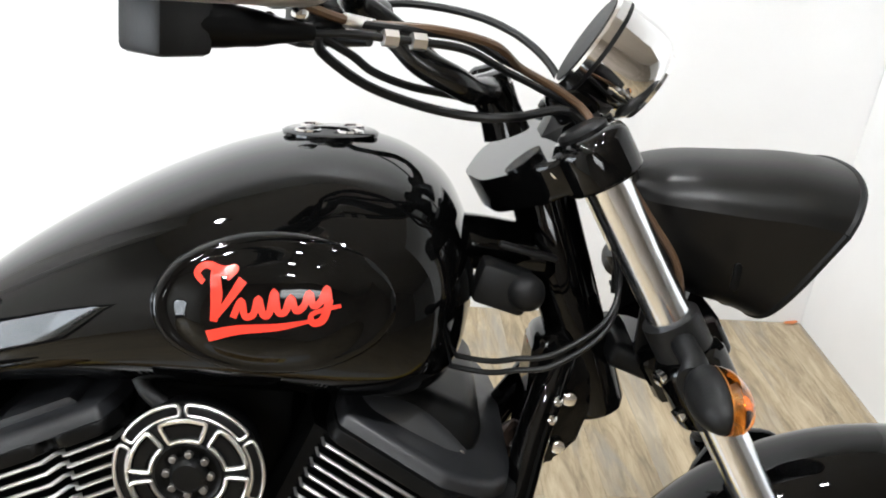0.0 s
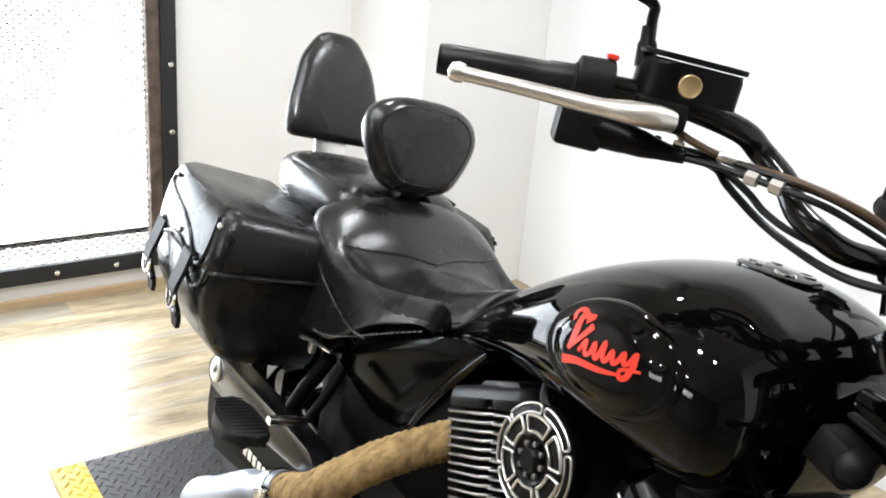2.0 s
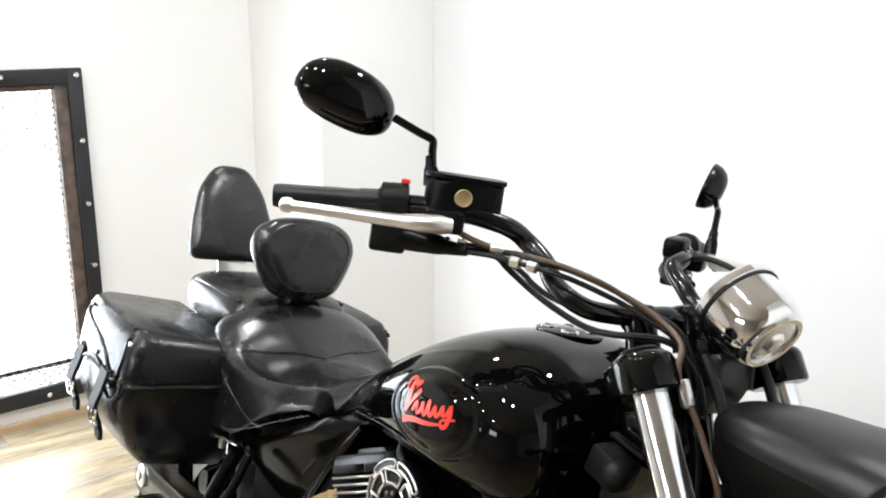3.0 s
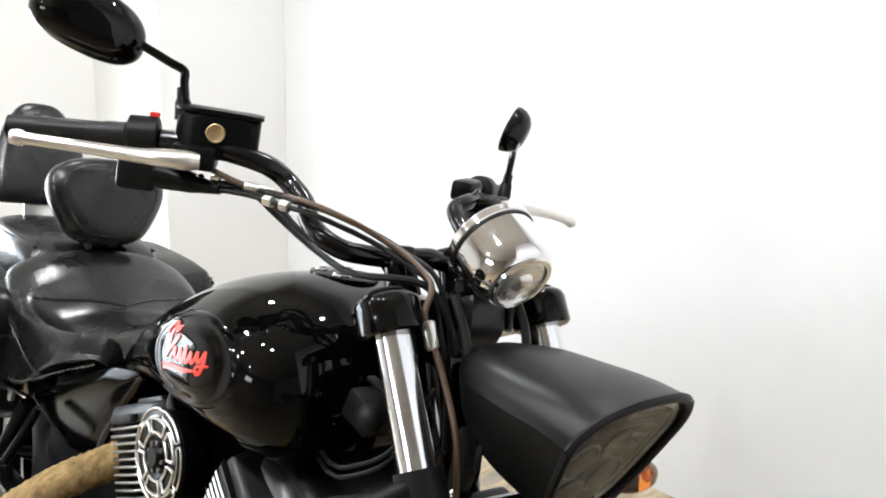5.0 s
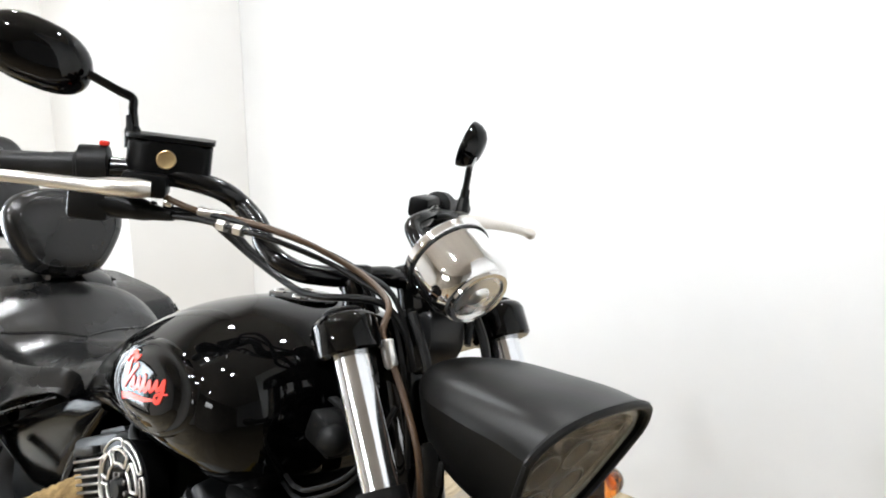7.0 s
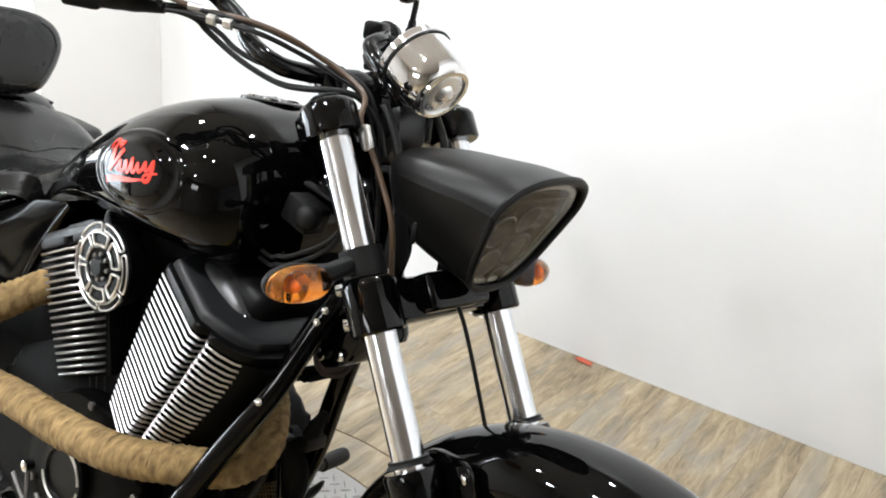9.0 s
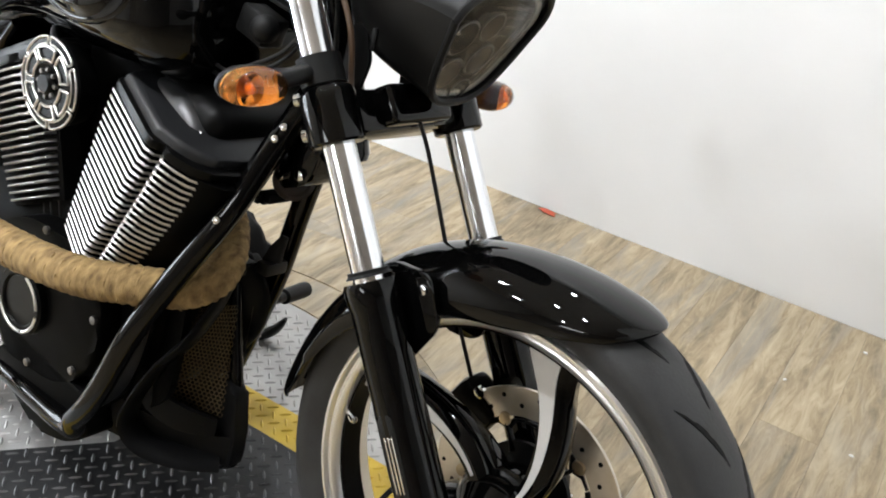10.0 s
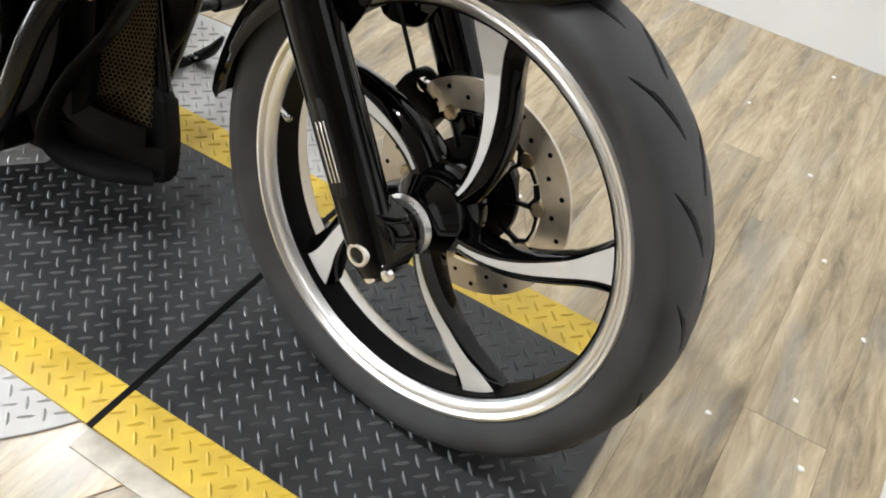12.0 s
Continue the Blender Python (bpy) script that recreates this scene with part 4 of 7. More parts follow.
def fender_shell(table, centre, thick=0.004):
    bm = B()
    rings = []
    for deg, r, w, drop in spline_rows(table, 4):
        a = radians(deg)
        out = Vector((math.cos(a), 0, math.sin(a)))
        arc = []
        for j in range(13):
            u = -1 + 2 * j / 12
            arc.append((w * math.sin(u * math.pi / 2), r - (1 - math.cos(u * math.pi / 2)) ** 1.2 * drop))
        ring = [centre + out * rr + Vector((0, yy, 0)) for yy, rr in arc] + [centre + out * (rr - thick) + Vector((0, yy * 0.96, 0)) for yy, rr in reversed(arc)]
        rings.append(ring)
    ring_faces(bm, rings)
    return bm


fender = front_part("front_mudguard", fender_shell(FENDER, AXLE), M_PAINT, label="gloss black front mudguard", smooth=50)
for s in (-1, 1):
    poly = rounded([(-0.215, 0.50), (-0.15, 0.505), (-0.10, 0.60), (-0.13, 0.655), (-0.20, 0.65), (-0.235, 0.58)], 0.02)
    bm = prism(B(), poly, Matrix.Translation((0, s * 0.088, 0)) @ SIDE, 0.010, 0.003)
    br = front_part("mudguard_bracket", bm, M_PAINT, fender)
    for x, z in ((-0.135, 0.635), (-0.185, 0.63), (-0.15, 0.53)):
        bm = lathe(B(), (x, s * 0.093, z), (0, s, 0), [(0, 0.007), (0.005, 0.007), (0.006, 0.005), (0.006, 0)], 6)
        front_part("bracket_bolt", bm, M_CHROME, br)

# triple clamps
for z, h, name, r in ((0.803, 0.074, "lower_fork_clamp", 0.036), (1.012, 0.048, "upper_fork_clamp", 0.0385)):
    c = (fork_at(-1, z) + fork_at(1, z)) / 2
    tilt = Matrix.Rotation(radians(-32.7), 4, "Y")
    if z > 0.9:
        slab_m = Matrix.Translation(c) @ tilt
        plan = rounded([(0.0, -0.09), (0.0, 0.09), (0.0, 0.15), (-0.045, 0.145), (-0.105, 0.085), (-0.125, 0.0), (-0.105, -0.085), (-0.045, -0.145), (0.0, -0.15)], 0.02)
        bm = prism(B(), plan, slab_m, 0.036, 0.006)
    else:
        bm = box(B(), c - tilt @ Vector((0.012, 0, 0)), (0.07, 0.19, h * 0.8), 0.012, tilt)
    clamp = front_part(name, bm, M_PAINT, label="gloss black fork clamp")
    for s in (-1, 1):
        bm = lathe(B(), fork_at(s, z) - RAKE * h / 2, RAKE, [(0, r - 0.003), (0.003, r), (h - 0.012, r), (h - 0.005, r - 0.003), (h, r - 0.010), (h, 0)], 36)
        front_part("clamp_socket", bm, M_PAINT, clamp)
    if z < 0.9:
        bm = box(B(), c + tilt @ Vector((0.028, 0, 0.002)), (0.040, 0.120, h * 0.72), 0.010, tilt, 4)
        front_part("clamp_boss", bm, M_PAINT, clamp)
        bm = box(B(), (-0.350, 0, 0.782), (0.072, 0.110, 0.030), 0.010, Matrix.Rotation(radians(18), 4, "Y"), 3)
        front_part("clamp_yoke", bm, M_SATIN, clamp)
        for s in (-1, 1):
            for dz in (-0.02, 0.018):
                bm = lathe(B(), fork_at(s, z + dz) + Vector((-0.030, s * 0.018, -0.01)), (-0.8, s * 0.5, -0.4), [(0, 0.008), (0.006, 0.008), (0.007, 0.006), (0.007, 0)], 10)
                front_part("clamp_bolt", bm, M_CHROME, clamp)
    else:
        for s in (-1, 1):
            bm = lathe(B(), fork_at(s, 1.0310), RAKE, [(0, 0.024), (0.005, 0.024), (0.008, 0.020), (0.008, 0)], 6 if s > 2 else 24)
            front_part("fork_cap", bm, M_SATIN, clamp)
            bm = lathe(B(), Vector((-0.474, s * 0.136, 1.0)), (-0.15, s, 0.0), [(0, 0.011), (0.006, 0.011), (0.008, 0.008), (0.008, 0)], 16)
            front_part("clamp_bolt", bm, M_ALLOY, clamp)
# steering stem
bm = lathe(B(), (-0.380, 0, 0.705), (-0.36, 0, 0.933), [(0, 0.030), (0.01, 0.034), (0.29, 0.034), (0.30, 0.028), (0.30, 0)], 28)
front_part("steering_head", bm, M_PAINT)


# turn signals
def turn_signal(s):
    at = fork_at(s, 0.850)
    bm = lathe(B(), at - RAKE * 0.018, RAKE, [(0, 0.0215), (0, 0.0285), (0.036, 0.0285), (0.036, 0.0215)], 28)
    collar = front_part("signal_collar", bm, M_PLASTIC, label="black collar of the turn signal")
    c = Vector((-0.330, s * 0.241, 0.838 if s < 0 else 0.812))
    bm = sweep(B(), [at + Vector((0, s * 0.02, 0)), at.lerp(c, 0.5), c + Vector((-0.01, -s * 0.03, 0))], [0.012, 0.012, 0.016], 14)
    stem = front_part("turn_signal", bm, M_PLASTIC, label="amber turn signal in a black teardrop shell")

    def dome(depths):
        """Half of a long rounded body, facing ahead or back."""
        return [[c + Vector((d, s * y * f * 0.047, z * f * 0.0225)) for y, z in oval(1.0, 1.0, 2.2, 36)] for d, f in depths]

    bm = B()
    ring_faces(bm, dome([(0.002, 0.985), (0.000, 1.0), (-0.004, 1.0), (-0.010, 0.92), (-0.017, 0.74), (-0.021, 0.48), (-0.023, 0.15)]))
    front_part("signal_shell", bm, M_PLASTIC, stem, "black shell", 50)
    bm = B()
    ring_faces(bm, dome([(0.001, 1.015), (0.008, 1.0), (0.016, 0.92), (0.023, 0.74), (0.0275, 0.45), (0.029, 0.12)]))
    lens = front_part("signal_lens", bm, M_ORANGE, stem, "clear amber lens", 50)
    lens.visible_shadow = False
    bm = lathe(B(), c + Vector((0.003, s * 0.014, 0)), (1, 0, 0), [(0, 0.004), (0.002, 0.010), (0.009, 0.0175), (0.010, 0.0175), (0.0035, 0.009), (0.002, 0.0)], 24)
    front_part("signal_reflector", bm, M_CHROME, stem, "bright reflector bowl")
    # the far backing is dark: the unlit look of that lens, by colour
    bm = B()
    ring_faces(bm, dome([(0.0015, 0.94), (0.0035, 0.93), (0.0040, 0.85)]))
    front_part("signal_backing", bm, M_POLISHED if s < 0 else M_SMOKE, stem, "backing inside the lens")
    bm = lathe(B(), c + Vector((0.006, s * 0.014, 0)), (1, 0, 0), [(0, 0.004), (0.006, 0.006), (0.011, 0.004), (0.0125, 0)], 14)
    front_part("signal_bulb", bm, M_AMBER, stem, "amber bulb")


turn_signal(-1)
turn_signal(1)

# headlight: a matte shell drawn from the small rear to the slanted face
def head_outline(w, h, seg=64):
    """A broad, nearly flat top with a crease at each side, and flanks that draw in to a rounded foot."""
    top = spline([(-1.0, 0.38, 0), (-0.965, 0.57, 0), (-0.79, 0.81, 0), (-0.44, 0.96, 0), (0.0, 1.0, 0), (0.44, 0.96, 0), (0.79, 0.81, 0), (0.965, 0.57, 0), (1.0, 0.38, 0)], 4)
    foot = spline([(1.0, 0.38, 0), (0.91, 0.04, 0), (0.78, -0.40, 0), (0.60, -0.77, 0), (0.35, -0.955, 0), (0.0, -1.0, 0), (-0.35, -0.955, 0), (-0.60, -0.77, 0), (-0.78, -0.40, 0), (-0.91, 0.04, 0), (-1.0, 0.38, 0)], 4)
    fine = top + foot[1:-1]
    return [(p.x * w, p.y * h) for p in fine]


HEAD = [(-0.405, 0.952, 0.028, 0.022, 0.0), (-0.393, 0.950, 0.052, 0.040, 0.03), (-0.37, 0.943, 0.073, 0.054, 0.08), (-0.335, 0.938, 0.089, 0.067, 0.16), (-0.285, 0.933, 0.0975, 0.0760, 0.27), (-0.238, 0.930, 0.102, 0.082, 0.36), (-0.197, 0.923, 0.1045, 0.0865, 0.44)]
HEAD_YAW = Matrix.Translation((-0.40, 0, 0)) @ Matrix.Rotation(radians(4.0), 4, "Z") @ Matrix.Translation((0.40, 0, 0))


def head_ring(x, z, w, h, slant, grow=0.0):
    return [HEAD_YAW @ Vector((x + dz * slant - slant * 1.2 * y * y, y, z + dz)) for y, dz in head_outline(w + grow, h + grow)]


bm = B()
rings = [head_ring(*r) for r in spline_rows(HEAD, 4)]
inner = [head_ring(*r, grow=-0.007) for r in spline_rows(HEAD, 4)][::-1]
ring_faces(bm, rings + inner[:-6])
headlight = front_part("headlight", bm, M_MATTE, label="matte black aftermarket headlight with a slanted glass", smooth=16)
front = [Vector(p) for p in head_ring(*HEAD[-1], grow=-0.0035)]
bm = sweep(B(), front + [front[0]], 0.0055, 8)
front_part("bezel", bm, M_PLASTIC, headlight)


def face_at(y, dz, back=0.0):
    x, z, w, h, sl = HEAD[-1]
    return HEAD_YAW @ Vector((x + dz * sl - sl * 1.2 * y * y - back, y, z + dz))


bm = B()
ring_faces(bm, [[face_at(y * f, z * f, 0.004) for y, z in head_outline(0.098, 0.0785)] for f in (1.0, 0.8, 0.6, 0.4, 0.2, 0.05)], caps=False)
bmesh.ops.solidify(bm, geom=bm.faces[:], thickness=0.003)
lens = front_part("headlight_glass", bm, M_LENS, headlight, "clear headlight glass", smooth=0)
lens.visible_shadow = False
bm = B()
ring_faces(bm, [[face_at(y * f, z * f, 0.036) for y, z in head_outline(0.096, 0.077)] for f in (1.0, 0.7, 0.4, 0.02)], caps=False)
bmesh.ops.solidify(bm, geom=bm.faces[:], thickness=0.004)
refl = front_part("reflector", bm, M_SMOKE, headlight, "dark smoked reflector panel", smooth=0)
fwd = Vector((1, 0.07, -0.47)).normalized()
for y, z, r in ((-0.060, 0.020, 0.025), (-0.014, 0.036, 0.021), (-0.044, -0.030, 0.024), (0.006, -0.010, 0.024), (0.006, -0.055, 0.018)):
    bm = lathe(B(), face_at(y, z, 0.033), fwd, [(0, r * 0.4), (0.004, r * 0.45), (0.014, r * 0.8), (0.026, r), (0.027, r * 0.94), (0.016, r * 0.72), (0.008, r * 0.3), (0.008, 0)], 24)
    front_part("lamp_cup", bm, M_SMOKE, refl)
    bm = tube_ring(B(), face_at(y, z, 0.033) + fwd * 0.024, fwd, [(0, r * 0.93), (0.003, r * 0.95), (0.003, r * 1.04), (0, r * 1.05)], 24)
    front_part("cup_ring", bm, M_DARKSTEEL, refl)
    bm = lathe(B(), face_at(y, z, 0.033) + fwd * 0.008, fwd, [(0, r * 0.26), (0.004, r * 0.24), (0.007, r * 0.1), (0.007, 0)], 14)
    front_part("cup_lens", bm, M_CHROME, refl)
for k in range(5):
    bm = box(B(), face_at(0.040 - 0.004 * k, 0.064 - 0.013 * k, 0.030), (0.03, 0.070 - 0.006 * k, 0.003), 0.001)
    front_part("reflector_fin", bm, M_DARKSTEEL, refl)
rim_far = [face_at(y, z, 0.012) for y, z in head_outline(0.0945, 0.0725)]
bm = sweep(B(), rim_far + [rim_far[0]], 0.0042, 6)
front_part("light_guide", bm, M_GUIDE, headlight, "pale clear edge ring inside the glass")
for s in (-1, 1):
    bm = prism(B(), rounded([(-0.362, 0.795), (-0.336, 0.797), (-0.318, 0.868), (-0.335, 0.915), (-0.362, 0.905)], 0.010), Matrix.Translation((0, s * 0.060, 0)) @ SIDE, 0.006, 0.0015)
    hb = front_part("headlight_bracket", bm, M_SATIN, headlight)
    bm = lathe(B(), (-0.340, s * 0.064, 0.828), (0, s, 0), [(0, 0.009), (0.006, 0.009), (0.007, 0.007), (0.007, 0.004), (0.004, 0.003), (0.004, 0)], 20)
    front_part("bracket_bolt", bm, M_CHROME, hb)
bm = prism(B(), rounded([(-0.004, -0.014), (0.004, -0.014), (0.004, 0.014), (-0.004, 0.014)], 0.0035), Matrix.Translation((-0.285, -0.1005, 0.905)) @ SIDE, 0.003, 0.001)
front_part("side_mark", bm, M_SATIN, headlight)

# instrument: a chrome cup that looks back and up at the rider
GA = Vector((0.87, 0.0, -0.49)).normalized()
GC = Vector((-0.447, 0.012, 1.108))
bm = lathe(B(), GC, GA, [(0.0, 0.0484), (0.0, 0.055), (0.003, 0.0578), (0.012, 0.0578), (0.014, 0.0545), (0.05, 0.0534), (0.066, 0.0506), (0.076, 0.0451), (0.080, 0.0396), (0.080, 0.0)], 48)
gauge = front_part("instrument_cup", bm, M_CHROME, label="polished chrome speedometer housing")
bm = lathe(B(), GC + GA * 0.0125, GA, [(0, 0.055), (0.001, 0.0563), (0.004, 0.0563), (0.005, 0.0545)], 48)
front_part("dark_band", bm, M_PLASTIC, gauge)
bm = tube_ring(B(), GC + GA * 0.079, GA, [(0, 0.033), (0.004, 0.0341), (0.004, 0.0396), (0, 0.0407)], 40)
front_part("end_ring", bm, M_CHROME, gauge)
bm = lathe(B(), GC + GA * 0.0802, GA, [(0, 0.033), (0.001, 0.0308), (0.001, 0.0154), (0.004, 0.0132), (0.006, 0.0088), (0.006, 0.0)], 32)
front_part("end_cap", bm, M_POLISHED, gauge)
bm = lathe(B(), GC - GA * 0.001, GA, [(0, 0.0495), (0.0015, 0.0495), (0.0015, 0)], 40)
front_part("dial", bm, M_PLASTIC, gauge)
bm = box(B(), (-0.455, 0.0, 1.045), (0.05, 0.035, 0.04), 0.008, Matrix.Rotation(radians(-30), 4, "Y"))
front_part("instrument_bracket", bm, M_PAINT, gauge)
bm = prism(B(), rounded([(-0.055, -0.010), (-0.035, 0.045), (0.010, 0.050), (0.020, 0.0), (0.0, -0.040), (-0.040, -0.045)], 0.012), Matrix.Translation((-0.436, 0.012, 0.995)) @ SIDE, 0.055, 0.008)
front_part("stem_cover", bm, M_STEMGREY, label="black cast cover between the fork legs")
for y in (-0.045, 0.055):
    bm = sweep(B(), spline([(-0.425, y, 1.04), (-0.395, y, 1.0), (-0.375, y * 0.9, 0.95), (-0.365, y * 0.8, 0.90)], 5), 0.006, 8)
    front_part("wiring_sleeve", bm, M_HOSE)

# handlebar
M_BAR = material("black_bar_coat", (0.003, 0.003, 0.003), 0.14, second=(0.002, 0.002, 0.002), rough_to=0.22, scale=20, ior=1.4)
BAR = [(-0.535, 0.0, 1.058), (-0.54, -0.05, 1.056), (-0.550, -0.090, 1.057), (-0.562, -0.117, 1.060), (-0.580, -0.136, 1.070), (-0.608, -0.140, 1.083), (-0.634, -0.138, 1.105), (-0.666, -0.148, 1.126), (-0.675, -0.175, 1.142), (-0.704, -0.216, 1.151), (-0.735, -0.245, 1.153), (-0.783, -0.31, 1.149), (-0.857, -0.431, 1.137)]
half = spline(BAR, 6)
line = [Vector((p.x, -p.y, p.z - 0.036 * min(1.0, abs(p.y) / 0.2))) for p in reversed(half[1:])] + half
bm = sweep(B(), line, 0.0132, 16)
bar = front_part("handlebar", bm, M_BAR, label="satin black pulled-back handlebar")
for s in (-1, 1):
    bm = sweep(B(), [(-0.520, s * 0.045, 1.012), (-0.530, s * 0.045, 1.035), (-0.540, s * 0.045, 1.055)], [0.024, 0.021, 0.022], 16)
    front_part("riser", bm, M_PAINT, bar)
    bm = box(B(), (-0.541, s * 0.045, 1.054), (0.040, 0.034, 0.034), 0.008, Matrix.Rotation(radians(-20), 4, "Y"))
    front_part("bar_clamp", bm, M_PAINT, bar)


def mirrored(s, p):
    return Vector((p[0], p[1] * -s, p[2]))


def controls(s):
    """Grip, lever, reservoir or perch, switch box and mirror of one bar end; s = -1: the bike's right."""
    P = lambda x, y, z: mirrored(s, (x, y, z if s < 0 else z - 0.036))
    g0, g1 = P(-0.783, -0.310, 1.149), P(-0.857, -0.430, 1.137)
    d = (g1 - g0).normalized()
    n = (g1 - g0).length
    bm = lathe(B(), g0, d, [(0, 0.0195), (0.003, 0.0205), (0.006, 0.0172), (0.03, 0.0168), (0.032, 0.0156), (0.06, 0.0160), (n - 0.004, 0.0163), (n, 0.0154), (n, 0.0)], 28)
    grip = front_part("grip", bm, M_PLASTIC, bar, "black rubber grip")
    bm = lathe(B(), g1, d, [(0, 0.0154), (0.003, 0.0154), (0.004, 0.012), (0.004, 0)], 24)
    front_part("bar_end", bm, M_SATIN, grip)
    # lever
    if s < 0:
        line = spline([P(-0.682, -0.262, 1.137), P(-0.700, -0.296, 1.136), P(-0.728, -0.324, 1.133), P(-0.768, -0.372, 1.132), P(-0.808, -0.430, 1.131)], 6)
    else:
        line = spline([Vector((-0.682, 0.262, 1.106)), Vector((-0.692, 0.310, 1.104)), Vector((-0.712, 0.370, 1.098)), Vector((-0.730, 0.440, 1.088)), Vector((-0.742, 0.495, 1.077))], 6)
    bm = sweep(B(), line, [float(v) for v in np.interp(np.linspace(0, 1, len(line)), [0, 0.1, 0.3, 0.45, 0.8, 0.95, 1], [0.012, 0.0155, 0.0145, 0.0115, 0.0095, 0.009, 0.0095])], 12, 0.8)
    lathe(bm, line[-1] - (line[-1] - line[-2]).normalized() * 0.004, line[-1] - line[-2], [(0, 0.004), (0.003, 0.0095), (0.010, 0.0105), (0.017, 0.0085), (0.020, 0.0)], 14)
    lever = front_part("brake_lever" if s < 0 else "clutch_lever", bm, M_LEVER, bar, "bare alloy hand lever")
    bm = lathe(B(), P(-0.692, -0.283, 1.128), (0, 0, 1), [(0, 0.007), (0.018, 0.007), (0.020, 0.005), (0.020, 0)], 14)
    front_part("lever_pivot", bm, M_CHROME, lever)
    # switch housing
    a = P(-0.764, -0.280, 1.155)
    bm = lathe(B(), a, d, [(0, 0.020), (0.002, 0.024), (0.036, 0.024), (0.038, 0.020), (0.038, 0)], 20)
    box(bm, a + d * 0.016 + Vector((-0.010, 0, -0.042)), (0.050, 0.046, 0.056), 0.006, Matrix.Rotation(math.atan2(d.y, d.x), 4, "Z"))
    sw = front_part("switch_housing", bm, M_PLASTIC, bar)
    if s < 0:
        bm = box(B(), a + d * 0.010 + Vector((0.004, 0, 0.027)), (0.012, 0.012, 0.006), 0.002, Matrix.Rotation(math.atan2(d.y, d.x), 4, "Z"))
        front_part("stop_switch", bm, M_RED, sw, "red engine stop switch")
    bm = sweep(B(), spline([P(-0.790, -0.290, 1.108), P(-0.755, -0.266, 1.106), P(-0.720, -0.244, 1.104), P(-0.690, -0.226, 1.104)], 5), [0.024] * 4 + [0.022, 0.021, 0.020, 0.018, 0.017, 0.016, 0.014, 0.012, 0.011, 0.010, 0.009, 0.008], 12, 0.85)
    front_part("throttle_housing" if s < 0 else "cable_housing", bm, M_SATIN, sw)
    for q in (P(-0.722, -0.238, 1.112), P(-0.702, -0.226, 1.118)):
        bm = lathe(B(), q, (0.4, -s * -0.5, -0.2), [(0, 0.006), (0.008, 0.006), (0.009, 0.004), (0.009, 0)], 10)
        front_part("housing_screw", bm, M_CHROME, sw)
    bm = box(B(), P(-0.722, -0.250, 1.139), (0.055, 0.050, 0.030), 0.006, Matrix.Rotation(math.atan2(d.y, d.x), 4, "Z"))
    front_part("lever_perch", bm, M_SATIN, bar)
    # reservoir on the right, a slim perch on the left
    t = Matrix.Rotation(math.atan2(d.y, d.x), 4, "Z")
    c = P(-0.728, -0.220, 1.170)
    if s < 0:
        poly = rounded([(-0.054, -0.027), (0.030, -0.031), (0.052, -0.014), (0.050, 0.020), (0.034, 0.027), (-0.052, 0.026)], 0.014)
        bm = prism(B(), poly, Matrix.Translation(c - Vector((0, 0, 0.004))) @ t @ Matrix.Rotation(radians(180), 4, "X"), 0.054, 0.007, 3)
        res = front_part("brake_reservoir", bm, M_SATIN, bar, "black brake fluid reservoir with a sight glass")
        bm = prism(B(), [(x * 1.05, y * 1.05) for x, y in poly], Matrix.Translation(c + Vector((0, 0, 0.027))) @ t @ Matrix.Rotation(radians(180), 4, "X"), 0.006, 0.002)
        front_part("reservoir_lid", bm, M_SATIN, res)
        nrm = (t @ Vector((0, 1, 0))).normalized()
        if nrm.x < 0:
            nrm = -nrm
        bm = lathe(B(), c + nrm * 0.0290 + Vector((0, 0, 0.002)), nrm, [(0, 0.012), (0.003, 0.012), (0.004, 0.0105), (0.003, 0.009), (0.003, 0)], 24)
        front_part("sight_glass", bm, M_BRASS, res, "round brass-coloured sight glass")
    else:
        bm = box(B(), c + Vector((0, 0, -0.012)), (0.07, 0.035, 0.034), 0.008, t)
        front_part("clutch_perch", bm, M_SATIN, bar)
    # mirror on its bent stalk
    b0, b1, b2 = P(-0.750, -0.258, 1.192), P(-0.760, -0.260, 1.240), P(-0.800, -0.300, 1.262)
    if s > 0:
        sh = Vector((0.03, 0.065, -0.060))
        b0, b1, b2 = Vector((-0.735, 0.312, 1.125)), Vector((-0.745, 0.325, 1.185)), Vector((-0.815, 0.400, 1.200))
    bm = lathe(B(), b0 - Vector((0, 0, 0.012)), b1 - b0, [(0, 0.011), (0.022, 0.010), (0.026, 0.008), (0.040, 0.0075), (0.040, 0)], 14)
    foot = front_part("mirror", bm, M_SATIN, bar, "black oval mirror on a bent stalk")
    bm = sweep(B(), spline([b0, b0.lerp(b1, 0.7), b1, b1.lerp(b2, 0.35), b2], 6), 0.0058, 10)
    front_part("stalk", bm, M_PAINT, foot)
    lat = (P(-0.30, -0.95, 0.33) if s < 0 else Vector((-0.25, 0.66, 0.74))).normalized()
    nr = Vector((-0.95, 0.30 * s * -1, 0.0)) if s < 0 else Vector((-0.80, -0.50, 0.28))
    nr = (nr - lat * nr.dot(lat)).normalized()
    up = lat.cross(nr).normalized()
    if up.z < 0:
        up = -up
    mc = b2 + lat * 0.066 - up * 0.002 + nr * 0.018 if s < 0 else Vector((-0.848, 0.420, 1.222))
    egg = [(a * (1.0 - 0.10 * (b / 0.05)) , b) for a, b in oval(0.071 if s < 0 else 0.046, 0.042 if s < 0 else 0.034, 2.4, 40)]
    bm = B()
